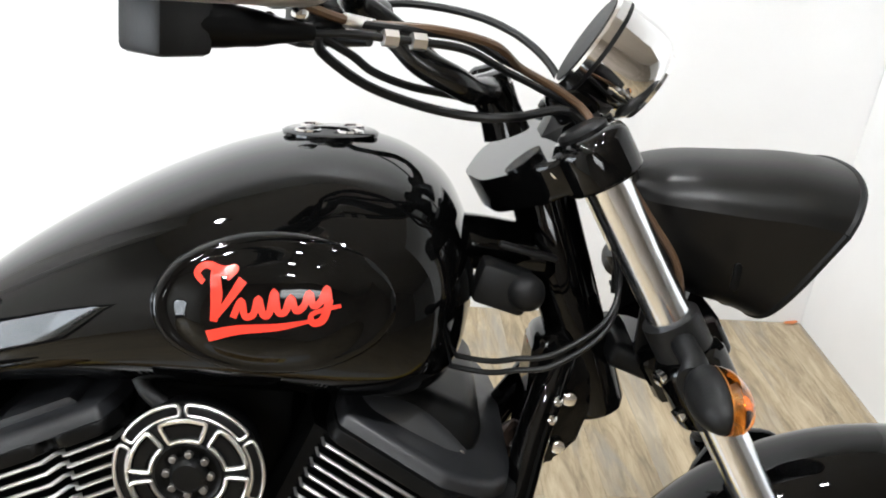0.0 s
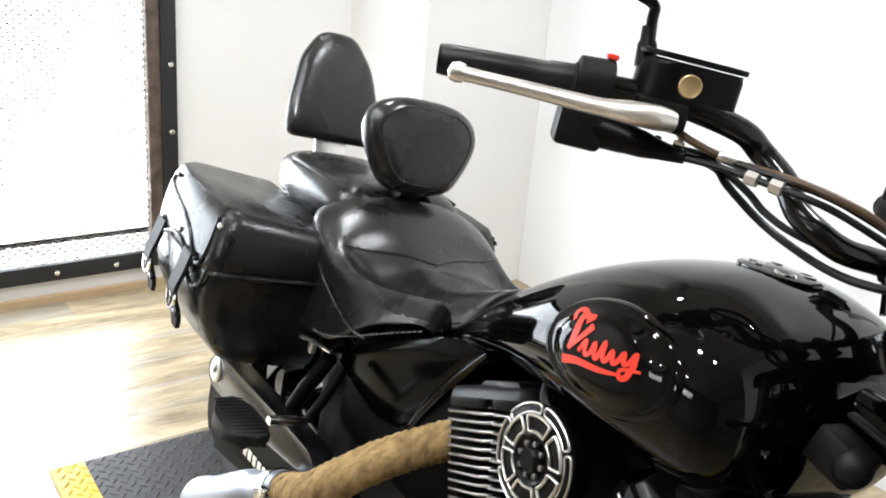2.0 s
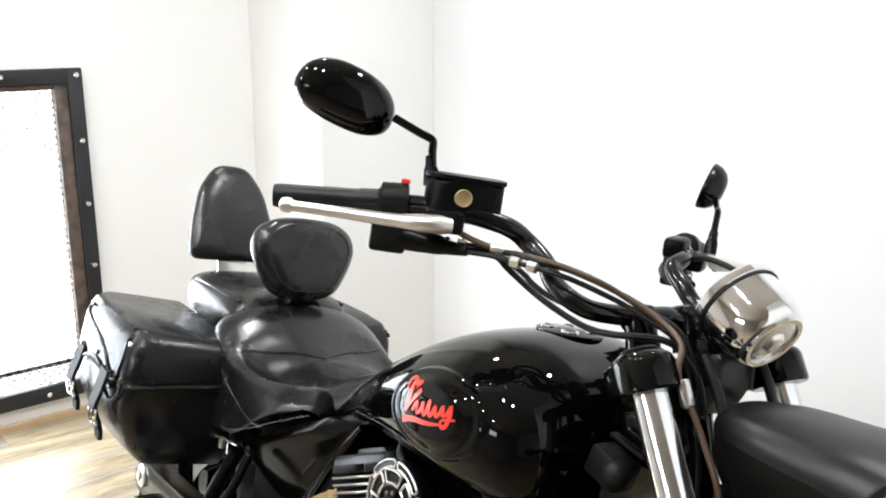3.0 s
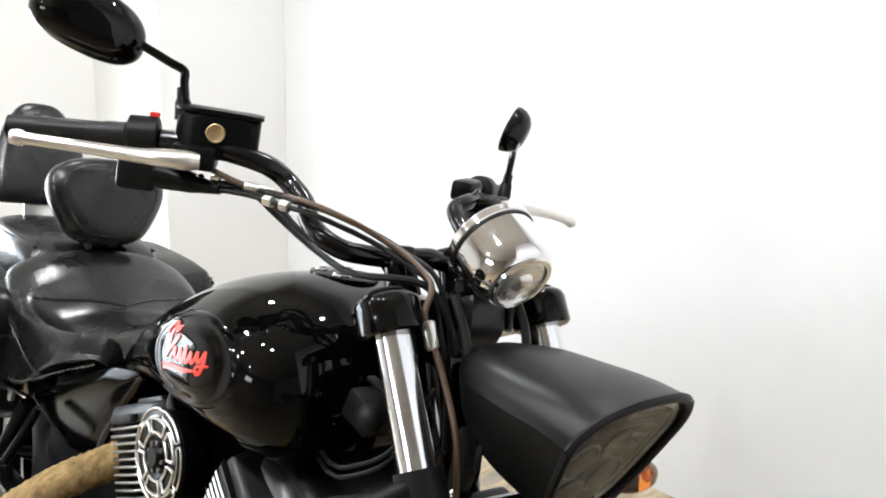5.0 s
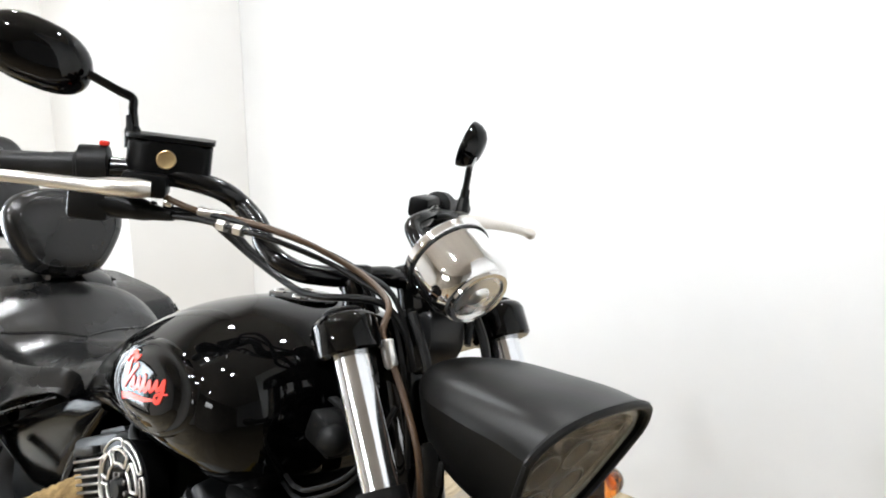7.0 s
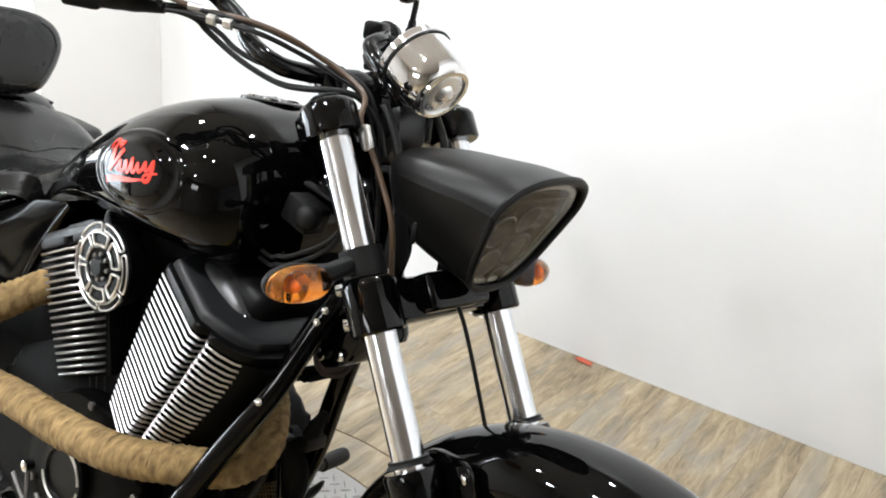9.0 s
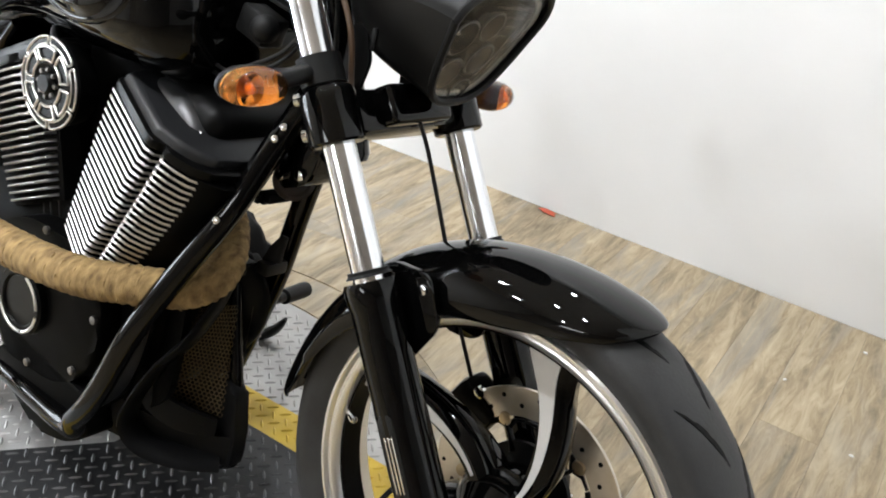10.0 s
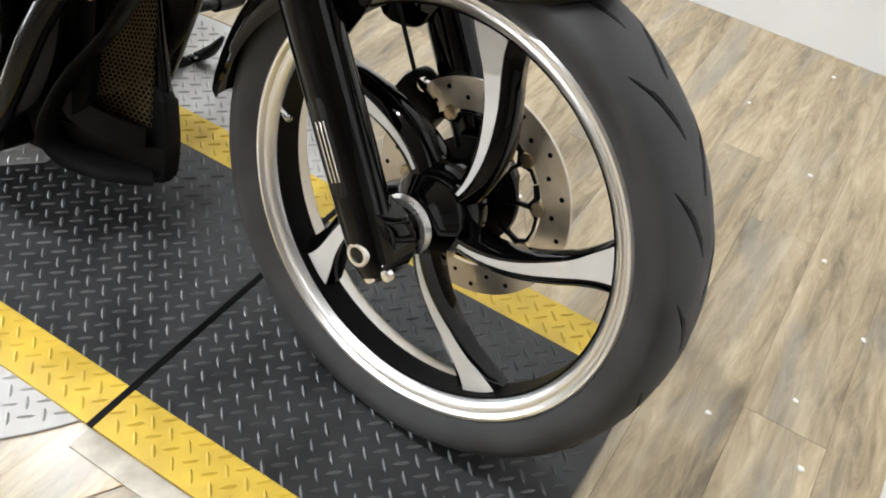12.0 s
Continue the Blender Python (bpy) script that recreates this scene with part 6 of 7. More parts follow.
# horn or coil block in front of the tank
bm = box(B(), (-0.512, -0.072, 0.862), (0.056, 0.044, 0.042), 0.006, Matrix.Rotation(radians(14), 4, "Y"))
key = part("ignition_block", bm, M_PLASTIC, bike, "grey-black ignition block with a round knob")
bm = lathe(B(), (-0.492, -0.082, 0.862), (0.3, -1, 0), [(0, 0.019), (0.012, 0.019), (0.020, 0.016), (0.024, 0.010), (0.026, 0.004), (0.026, 0)], 28)
part("ignition_knob", bm, M_PLASTIC, key)
bm = box(B(), (-0.49, -0.075, 0.900), (0.06, 0.014, 0.006), 0.002, Matrix.Rotation(radians(10), 4, "Y"))
part("mounting_strip", bm, M_PLASTIC, key)
for dz in (0.0, 0.012):
    part("clutch_cable", sweep(B(), spline([(-0.60, -0.09, 0.785 + dz), (-0.528, -0.112, 0.783 + dz), (-0.495, -0.130, 0.795 + dz), (-0.462, -0.138, 0.806 + dz), (-0.416, -0.126, 0.838 + dz), (-0.402, -0.105, 0.876 + dz), (-0.41, -0.07, 0.93)], 8), 0.0030, 8), M_HOSE, bike, "black cable looping to the fork")

M_CHIN = material("dark_grey_cowl", (0.006, 0.006, 0.0064), 0.34, second=(0.004, 0.004, 0.0043), rough_to=0.44, scale=18, ior=1.2)
# oil cooler with its mesh, and the chin cowl
bm = box(B(), (-0.640, 0, 0.36), (0.03, 0.17, 0.23), 0.006, Matrix.Rotation(radians(-33), 4, "Y").inverted())
cooler = part("oil_cooler", bm, M_FINBLACK, bike, "oil cooler behind a bronze mesh")
M_BRONZE = material("bronze_mesh", (0.10, 0.075, 0.038), 0.55, 0.5, second=(0.05, 0.037, 0.02), scale=40)


def hex_mesh(a, b, c, d, cell=0.0085):
    """A perforated sheet over a four-sided panel: a net of six-sided rings."""
    a, b, c, d = (Vector(p) for p in (a, b, c, d))
    w, h = max((b - a).length, (c - d).length), max((d - a).length, (c - b).length)
    bm = B()
    rows, cols = int(h / (cell * 0.866)), int(w / cell)
    at = lambda u, v: a.lerp(b, u).lerp(d.lerp(c, u), v)
    for r in range(rows):
        for k in range(cols):
            u0, v0 = (k + 0.5 + 0.5 * (r % 2)) * cell / w, (r + 0.5) * cell * 0.866 / h
            if u0 > 1 - 0.5 * cell / w:
                continue
            ring = lambda f: [bm.verts.new(at(u0 + f * cell * math.cos(q) / w, v0 + f * cell * math.sin(q) / h)) for q in (math.pi / 6 + math.pi / 3 * j for j in range(6))]
            out, inn = ring(0.575), ring(0.40)
            for j in range(6):
                bm.faces.new((out[j], out[(j + 1) % 6], inn[(j + 1) % 6], inn[j]))
    return bm


for s in (-1, 1):
    bm = hex_mesh((-0.508, s * 0.016, 0.212), (-0.596, s * (0.086 if s < 0 else 0.045), 0.235), (-0.548, s * 0.066, 0.41), (-0.516, s * 0.016, 0.42))
    tagged(part("cooler_mesh", bm, M_BRONZE, cooler, "bronze perforated mesh", 0), kind="stuff")
for s in (-1, 1):
    poly = [(-0.575, 0.46), (-0.535, 0.47), (-0.535, 0.36), (-0.545, 0.26), (-0.60, 0.20), (-0.62, 0.24), (-0.575, 0.33)]
    bm = prism(B(), rounded(poly, 0.02), Matrix.Translation((0.0 if s < 0 else -0.040, s * 0.100 if s < 0 else 0.060, 0)) @ SIDE, 0.014, 0.004)
    part("cooler_shroud", bm, M_FINBLACK, cooler)


def band(pts, heights, thick):
    """A curved strip that stands on edge along a line."""
    line = spline(pts, 6)
    hs = np.interp(np.linspace(0, 1, len(line)), np.linspace(0, 1, len(heights)), heights)
    bm, rings = B(), []
    for k, p in enumerate(line):
        d = (line[min(k + 1, len(line) - 1)] - line[max(k - 1, 0)]).normalized()
        n = d.cross(Vector((0, 0, 1))).normalized() * thick / 2
        up = Vector((0, 0, hs[k] / 2))
        rings.append([p - n - up, p + n - up, p + n * 1.15, p + n + up, p - n + up, p - n * 0.85])
    ring_faces(bm, rings)
    return bm


COWL_SWEEP = [(-0.540, 0.012, 0.470), (-0.520, 0.055, 0.430), (-0.530, 0.090, 0.370), (-0.565, 0.110, 0.310), (-0.594, 0.122, 0.246), (-0.607, 0.125, 0.190), (-0.581, 0.110, 0.156), (-0.533, 0.070, 0.142), (-0.495, 0.020, 0.138)]
keel = rounded([(-0.535, 0.285), (-0.492, 0.275), (-0.476, 0.20), (-0.474, 0.150), (-0.480, 0.118), (-0.53, 0.120), (-0.56, 0.20)], 0.012)
bm = prism(B(), keel, SIDE, 0.030, 0.010, 3)
chinob = part("chin_cowl", bm, M_CHIN, bike, "dark grey chin cowl with swept blades under the oil cooler", 50)
HULL = [(-0.80, 0.150, 0.270, 0.130), (-0.70, 0.138, 0.236, 0.118), (-0.62, 0.106, 0.204, 0.112), (-0.55, 0.062, 0.188, 0.113), (-0.505, 0.030, 0.184, 0.117), (-0.478, 0.012, 0.186, 0.124)]


def hull_ring(x, w, top, low):
    """A section through the cowl's open hull."""
    h = top - low
    out = [(-w, top), (-w * 1.02, low + h * 0.55), (-w * 0.92, low + h * 0.2), (-w * 0.6, low + h * 0.04), (0, low)]
    out += [(-y, z) for y, z in reversed(out[:-1])]
    inn = [(y * 0.93, z + 0.008 if abs(y) < w * 0.97 else z) for y, z in reversed(out)]
    return [Vector((x, y, z)) for y, z in out + inn]


bm = B()
ring_faces(bm, [hull_ring(*r) for r in smooth_table(HULL, 4)])
part("cowl_hull", bm, M_CHIN, chinob, smooth=50)
for s in (-1, 1):
    side = s if s < 0 else 0.35                   # the blades of the far side lie close to the keel
    part("cowl_sweep", sweep(B(), spline([(x, side * y, z) for x, y, z in COWL_SWEEP], 6), 0.0075, 12, 3.2), M_CHIN, chinob, "curved outer blade of the cowl", smooth=50)
    part("cowl_blade", band([(-0.64, side * 0.118, 0.300), (-0.59, side * 0.105, 0.245), (-0.545, side * 0.075, 0.215), (-0.505, side * 0.030, 0.200)], [0.02, 0.05, 0.045, 0.03], 0.012), M_CHIN, chinob, smooth=50)
    part("cowl_blade", band([(-0.575, side * 0.128, 0.43), (-0.585, side * 0.132, 0.36), (-0.61, side * 0.138, 0.29), (-0.65, side * 0.146, 0.23)], [0.06, 0.09, 0.09, 0.06], 0.012), M_SATIN, chinob, smooth=50)
# centre post that carries the cowl, and its bracket on the frame
bm = sweep(B(), spline([(-0.552, 0, 0.480), (-0.545, 0, 0.445), (-0.528, 0, 0.366), (-0.507, 0, 0.285), (-0.498, 0, 0.24)], 5), 0.0105, 12, 0.8)
part("cowl_post", bm, M_PAINT, chinob)
bm = box(B(), (-0.505, 0.030, 0.482), (0.026, 0.046, 0.022), 0.004)
cb = part("cowl_bracket", bm, M_PLASTIC, chinob)
bm = box(B(), (-0.545, 0.006, 0.470), (0.030, 0.030, 0.024), 0.004)
part("bracket_foot", bm, M_PLASTIC, cb)
bm = sweep(B(), [(-0.505, 0.028, 0.490), (-0.500, 0.030, 0.515), (-0.494, 0.036, 0.538)], [0.016, 0.012, 0.006], 8, 0.5)
part("bracket_tab", bm, M_PLASTIC, cb)
# foot peg on the far side
bm = sweep(B(), [(-0.63, 0.15, 0.33), (-0.634, 0.205, 0.326)], 0.010, 10)
arm = part("footpeg_arm", bm, M_SATIN, bike)
bm = lathe(B(), (-0.634, 0.205, 0.326), (-0.19, 1, -0.08), [(0, 0.009), (0.02, 0.010), (0.024, 0.015), (0.085, 0.016), (0.102, 0.015), (0.106, 0.010), (0.106, 0)], 20)
part("footpeg", bm, M_PLASTIC, arm, "black rubber footpeg")
# dull black block, added to fill the dark area under the crankcase
filler = rounded([(-1.02, 0.215), (-0.895, 0.142), (-0.852, 0.126), (-0.785, 0.090), (-0.70, 0.112), (-0.645, 0.150), (-0.66, 0.22), (-0.95, 0.26)], 0.02)
bm = prism(B(), filler, Matrix.Translation((0, -0.140, 0)) @ SIDE, 0.060, 0.008)
part("crankcase_guard", bm, M_FINBLACK, bike, "dull black filler block added under the crankcase")
# linkage by the brake pedal
for pts in ([(-0.93, -0.19, 0.29), (-0.90, -0.20, 0.22), (-0.86, -0.205, 0.17)], [(-0.98, -0.185, 0.25), (-0.90, -0.20, 0.225)], [(-0.88, -0.20, 0.265), (-0.84, -0.205, 0.235)]):
    part("linkage_rod", sweep(B(), spline(pts, 5), 0.0045, 8), M_DARKSTEEL, bike)
for p in ((-0.93, -0.19, 0.29), (-0.90, -0.20, 0.225), (-0.86, -0.205, 0.175)):
    bm = lathe(B(), p, DN, [(-0.008, 0.010), (0.008, 0.010), (0.010, 0.007), (0.010, 0)], 14)
    part("linkage_joint", bm, M_CHROME, bike)
# side stand with its bolted foot and prong
bm = sweep(B(), spline([(-0.84, 0.14, 0.21), (-0.845, 0.24, 0.155), (-0.845, 0.34, 0.105), (-0.845, 0.40, 0.080)], 5), 0.014, 12)
stand = part("side_stand", bm, M_SATIN, bike, "black side stand holding the bike")
bm = sweep(B(), spline([(-0.862, 0.405, 0.078), (-0.835, 0.402, 0.100), (-0.805, 0.400, 0.124), (-0.785, 0.400, 0.146), (-0.768, 0.400, 0.174)], 5), [0.016] * 8 + [0.017] * 4 + [0.016, 0.015, 0.014, 0.013, 0.012, 0.011, 0.009, 0.007, 0.005], 12, 0.7)
part("stand_foot", bm, M_PLASTIC, stand, "black foot with an upturned prong")
for x, z in ((-0.842, 0.096), (-0.822, 0.112)):
    bm = lathe(B(), (x, 0.389, z), (0.2, -1, 0.3), [(0, 0.007), (0.006, 0.007), (0.007, 0.005), (0.007, 0)], 10)
    part("stand_bolt", bm, M_CHROME, stand)

# side cover under the seat
M_COVER = material("side_cover_coat", (0.0016, 0.0016, 0.0016), 0.10, second=(0.0012, 0.0012, 0.0012), rough_to=0.16, scale=6, ior=1.2)
for s in (-1, 1):
    poly = rounded([(-1.416, 0.548), (-1.359, 0.580), (-1.243, 0.645), (-1.109, 0.715), (-1.003, 0.740), (-1.056, 0.681), (-1.114, 0.602), (-1.151, 0.535), (-1.19, 0.506), (-1.258, 0.495), (-1.343, 0.522)], 0.016)
    bm, mid = B(), Vector((-1.22, 0.60))
    ring_faces(bm, [[Vector((mid.x + (x - mid.x) * f, s * (y - 0.026 + 0.13 * (z - mid.y) * f - 0.12 * (x - mid.x) * f), mid.y + (z - mid.y) * f)) for x, z in poly] for f, y in ((0.98, 0.10), (1.0, 0.140), (0.99, 0.152), (0.965, 0.157), (0.90, 0.159), (0.55, 0.1605), (0.25, 0.161), (0.02, 0.161))])
    sc = part("side_cover", bm, M_COVER, bike, "smooth gloss black side cover below the seat", 50)
    bm = sweep(B(), spline([(-1.010, s * 0.122, 0.732), (-1.060, s * 0.121, 0.672), (-1.116, s * 0.119, 0.594), (-1.155, s * 0.115, 0.530)], 8), 0.009, 10)
    part("cover_edge", bm, M_PAINT, sc)
bm = box(B(), (-1.19, 0, 0.545), (0.42, 0.23, 0.27), 0.03)
part("battery_box", bm, M_FINBLACK, bike, "dark box under the seat")

# rear end
M_SATINBAR = material("satin_arm_coat", (0.004, 0.0042, 0.0046), 0.14, second=(0.003, 0.003, 0.0033), rough_to=0.2, scale=14, ior=1.75)
RA = Vector((-1.684, 0.0, 0.335))
TYRE_R = [(y * 1.18, r) for y, r in [(-0.078, 0.235), (-0.095, 0.250), (-0.104, 0.272), (-0.102, 0.292), (-0.090, 0.312), (-0.062, 0.328), (-0.025, 0.335), (0.025, 0.335), (0.062, 0.328), (0.090, 0.312), (0.102, 0.292), (0.104, 0.272), (0.095, 0.250), (0.078, 0.235)]]
RIM_R = [(y * 1.2, r + 0.006) for y, r in [(-0.082, 0.237), (-0.085, 0.232), (-0.082, 0.226), (-0.072, 0.220), (-0.06, 0.212), (0.06, 0.212), (0.072, 0.220), (0.082, 0.226), (0.085, 0.232), (0.082, 0.237), (0.07, 0.240), (-0.07, 0.240)]]
rear_rim, rear_tyre, rear_hub = wheel(RA, TYRE_R, RIM_R, 0.08, "rear_wheel", "black swept-spoke rear wheel with a wide tyre", 30.0, 0.0, Matrix(), 0.035, 0.218, 0.08)
for s in (-1, 1):
    poly = rounded([(-1.80, 0.30), (-1.79, 0.345), (-1.70, 0.352), (-1.54, 0.356), (-1.39, 0.359), (-1.22, 0.384), (-1.16, 0.36), (-1.18, 0.30), (-1.30, 0.27), (-1.45, 0.243), (-1.60, 0.196), (-1.734, 0.171), (-1.785, 0.22)], 0.03)
    bm = prism(B(), poly, Matrix.Translation((0, s * 0.165, 0)) @ SIDE, 0.05, 0.016, 3)
    sw = part("swingarm", bm, M_FINBLACK, bike, "satin black swingarm with pale bar lettering")
    bar = rounded([(-1.742, 0.348), (-1.722, 0.388), (-1.68, 0.402), (-1.60, 0.408), (-1.52, 0.414), (-1.387, 0.426), (-1.25, 0.436), (-1.20, 0.41), (-1.28, 0.385), (-1.40, 0.362), (-1.56, 0.338), (-1.70, 0.326)], 0.02)
    bm = prism(B(), bar, Matrix.Translation((0, s * 0.208, 0)) @ SIDE, 0.044, 0.012, 4)
    part("swingarm_bar", bm, M_SATINBAR, sw, "satin black upper arm", 50)
    bm = lathe(B(), (-1.690, s * 0.226, 0.366), (0, s, 0), [(0, 0.026), (0.006, 0.026), (0.009, 0.022), (0.009, 0.014), (0.005, 0.012), (0.005, 0)], 28)
    part("axle_nut", bm, M_ALLOY, sw, "bare metal axle nut")
    bm = lathe(B(), (-1.690, s * 0.234, 0.366), (0, s, 0), [(0, 0.011), (0.006, 0.011), (0.007, 0.008), (0.007, 0)], 6)
    part("axle_tip", bm, M_ALLOY, sw)
    # pale lettering, as bars
    for k in range(6):
        c = Vector((-1.555 + 0.024 * k, s * 0.1905, 0.255 + 0.002 * k))
        bm = box(B(), c, (0.017, 0.002, 0.020), 0.001, Matrix.Rotation(radians(-5), 4, "Y"))
        part("letter_bar", bm, M_ALLOY, sw)
    bm = sweep(B(), [(-1.37, s * 0.165, 0.55), (-1.41, s * 0.175, 0.47), (-1.43, s * 0.18, 0.42)], 0.015, 14)
    part("shock_absorber", bm, M_FINBLACK, bike, "black rear shock")
    bm = sweep(B(), spline([(-1.31, s * 0.17, 0.56), (-1.295, s * 0.20, 0.51), (-1.29, s * 0.225, 0.47)], 5), 0.009, 12)
    part("pillion_peg_bracket", bm, M_FINBLACK, bike)
    plan = rounded([(-1.372, s * 0.352), (-1.352, s * 0.312), (-1.240, s * 0.306), (-1.222, s * 0.335), (-1.240, s * 0.382), (-1.31, s * 0.384)], 0.02)
    bm = prism(B(), plan, Matrix.Translation((0, 0, 0.469)), 0.022, 0.008)
    peg = part("pillion_footboard", bm, M_PLASTIC, bike, "black rubber pillion footboard")
    for k in range(11):
        bm = box(B(), (-1.352 + 0.011 * k, s * 0.344, 0.4806), (0.0042, 0.052, 0.0018), 0.0007)
        part("board_rib", bm, M_PLASTIC, peg)
    bm = sweep(B(), [(-1.30, s * 0.22, 0.465), (-1.30, s * 0.29, 0.466)], 0.009, 12)
    part("board_hinge", bm, M_CHROME, peg)
    bm = sweep(B(), [(-1.36, s * 0.17, 0.565), (-1.42, s * 0.18, 0.56), (-1.48, s * 0.20, 0.55)], 0.005, 8)
    part("bag_support", bm, M_CHROME, bike)
    bm = box(B(), (-1.405, s * 0.185, 0.553), (0.014, 0.012, 0.022), 0.003)
    part("support_block", bm, M_ALLOY, bike)
# rear mudguard
RFEND = [(38, 0.372, 0.095, 0.05), (60, 0.370, 0.118, 0.075), (90, 0.368, 0.122, 0.085), (120, 0.368, 0.122, 0.085), (150, 0.370, 0.118, 0.07), (172, 0.374, 0.11, 0.05), (186, 0.378, 0.09, 0.03)]
part("rear_mudguard", fender_shell(RFEND, RA), M_PAINT, bike, "gloss black rear mudguard", 50)


# ---- floor: turntable, tread plates, planks ----
def wood():
    m = bpy.data.materials.new("wood_look_planks")
    m.use_nodes = True
    nt = m.node_tree
    p = nt.nodes["Principled BSDF"]
    co, info = nt.nodes.new("ShaderNodeTexCoord"), nt.nodes.new("ShaderNodeObjectInfo")
    shift = nt.nodes.new("ShaderNodeVectorMath")
    shift.operation = "MULTIPLY_ADD"
    shift.inputs[1].default_value = (1, 1, 1)
    mul = nt.nodes.new("ShaderNodeMath")
    mul.operation, mul.inputs[1].default_value = "MULTIPLY", 37.0
    nt.links.new(info.outputs["Random"], mul.inputs[0])
    nt.links.new(co.outputs["Object"], shift.inputs[0])
    nt.links.new(mul.outputs[0], shift.inputs[2])
    mp = nt.nodes.new("ShaderNodeMapping")
    mp.inputs["Scale"].default_value = (1.0, 0.16, 1.0)
    nt.links.new(shift.outputs[0], mp.inputs[0])

    def noise_at(scale, detail, rough=0.55, distort=0.0, src=mp):
        n = nt.nodes.new("ShaderNodeTexNoise")
        n.inputs["Scale"].default_value, n.inputs["Detail"].default_value, n.inputs["Roughness"].default_value, n.inputs["Distortion"].default_value = scale, detail, rough, distort
        nt.links.new(src.outputs[0], n.inputs["Vector"])
        return n
    grain, patch, streak = noise_at(40, 8, 0.72, 1.0), noise_at(8, 4, 0.6, 1.0), noise_at(110, 4, 0.6, 0.2)
    ramp = nt.nodes.new("ShaderNodeValToRGB")
    els = ramp.color_ramp.elements
    els[0].position, els[0].color = 0.36, (0.160, 0.125, 0.082, 1)
    els[1].position, els[1].color = 0.62, (0.485, 0.395, 0.265, 1)
    e = els.new(0.5)
    e.color = (0.338, 0.266, 0.168, 1)
    mix = nt.nodes.new("ShaderNodeMix")
    mix.inputs[0].default_value = 0.5
    nt.links.new(patch.outputs[0], mix.inputs[2])
    nt.links.new(grain.outputs[0], mix.inputs[3])
    add = nt.nodes.new("ShaderNodeMath")
    add.operation = "MULTIPLY_ADD"
    add.inputs[1].default_value, add.inputs[2].default_value = 0.07, -0.035
    nt.links.new(info.outputs["Random"], add.inputs[0])
    tot = nt.nodes.new("ShaderNodeMath")
    nt.links.new(mix.outputs[0], tot.inputs[0])
    nt.links.new(add.outputs[0], tot.inputs[1])
    nt.links.new(tot.outputs[0], ramp.inputs[0])
    grey = nt.nodes.new("ShaderNodeMix")
    grey.data_type = "RGBA"
    grey.inputs[7].default_value = (0.245, 0.230, 0.202, 1)
    rg = nt.nodes.new("ShaderNodeMapRange")
    rg.inputs[1].default_value, rg.inputs[2].default_value, rg.inputs[4].default_value = 0.48, 0.66, 0.7
    nt.links.new(noise_at(7, 4, 0.6, 1.2).outputs[0], rg.inputs[0])
    nt.links.new(rg.outputs[0], grey.inputs[0])
    nt.links.new(ramp.outputs[0], grey.inputs[6])
    nt.links.new(grey.outputs[2], p.inputs["Base Color"])
    p.inputs["Roughness"].default_value = 0.25
    bp = nt.nodes.new("ShaderNodeBump")
    bp.inputs["Strength"].default_value, bp.inputs["Distance"].default_value = 0.15, 0.002
    nt.links.new(streak.outputs[0], bp.inputs["Height"])
    nt.links.new(bp.outputs[0], p.inputs["Normal"])
    return m


M_WOOD = wood()

TT = Vector((-0.83, 0.02, 0.0))               # middle of the turntable, in the room's frame


def disc_plate(r, r0, z0, z1, seg=96):
    bm = B()
    if r0:
        return tube_ring(bm, TT, (0, 0, 1), [(z0, r0), (z0, r), (z1 - 0.001, r), (z1, r - 0.001), (z1, r0 + 0.001), (z1 - 0.001, r0)], seg)
    return lathe(bm, TT, (0, 0, 1), [(z0, r), (z1 - 0.001, r), (z1, r - 0.001), (z1, 0)], seg)


table = empty("turntable", ROOM, "round turntable with a galvanised tread plate set in wood-look boards", "turntable")
part("tread_disc", disc_plate(0.60, 0, -0.006, 0.004), M_PLATEGREY, table, "pale galvanised diamond tread plate")
part("wood_ring", disc_plate(0.722, 0.604, -0.006, 0.003), M_WOOD, table)
part("wood_ring", disc_plate(0.935, 0.727, -0.006, 0.0025), M_WOOD, table)


def lugs(inside, x0, x1, y0, y1, z, pitch=0.0236, size=(0.0132, 0.0036, 0.0027)):
    """Raised lens-shaped lugs, each pointing at the middle of its neighbour; those for which inside(x, y) holds."""
    verts, faces = [], []
    a, b, h = size
    q = pitch * 0.7071
    n = int(((x1 - x0) + (y1 - y0)) / q / 2) + 2
    for i in range(-n, n):
        for j in range(-n, n):
            x, y = x0 + (i + j) * q, y0 + (i - j) * q
            if not (x0 <= x <= x1 and y0 <= y <= y1 and inside(x, y)):
                continue
            ux, uy = (0.7071, 0.7071) if (i + j) % 2 else (0.7071, -0.7071)
            k = len(verts)
            for u, v, w in ((-a, 0, 0), (-a * 0.45, -b * 0.8, 0), (a * 0.45, -b * 0.8, 0), (a, 0, 0), (a * 0.45, b * 0.8, 0), (-a * 0.45, b * 0.8, 0), (-a * 0.5, 0, h), (a * 0.5, 0, h)):
                verts.append((x + u * ux - v * uy, y + u * uy + v * ux, z + w))
            faces += [(k + 0, k + 1, k + 6), (k + 1, k + 2, k + 7, k + 6), (k + 2, k + 3, k + 7), (k + 3, k + 4, k + 7), (k + 4, k + 5, k + 6, k + 7), (k + 5, k + 0, k + 6)]
    me = bpy.data.meshes.new("tread_relief")
    me.from_pydata(verts, [], faces)
    me.shade_smooth()
    me.set_sharp_from_angle(angle=radians(20))
    return me


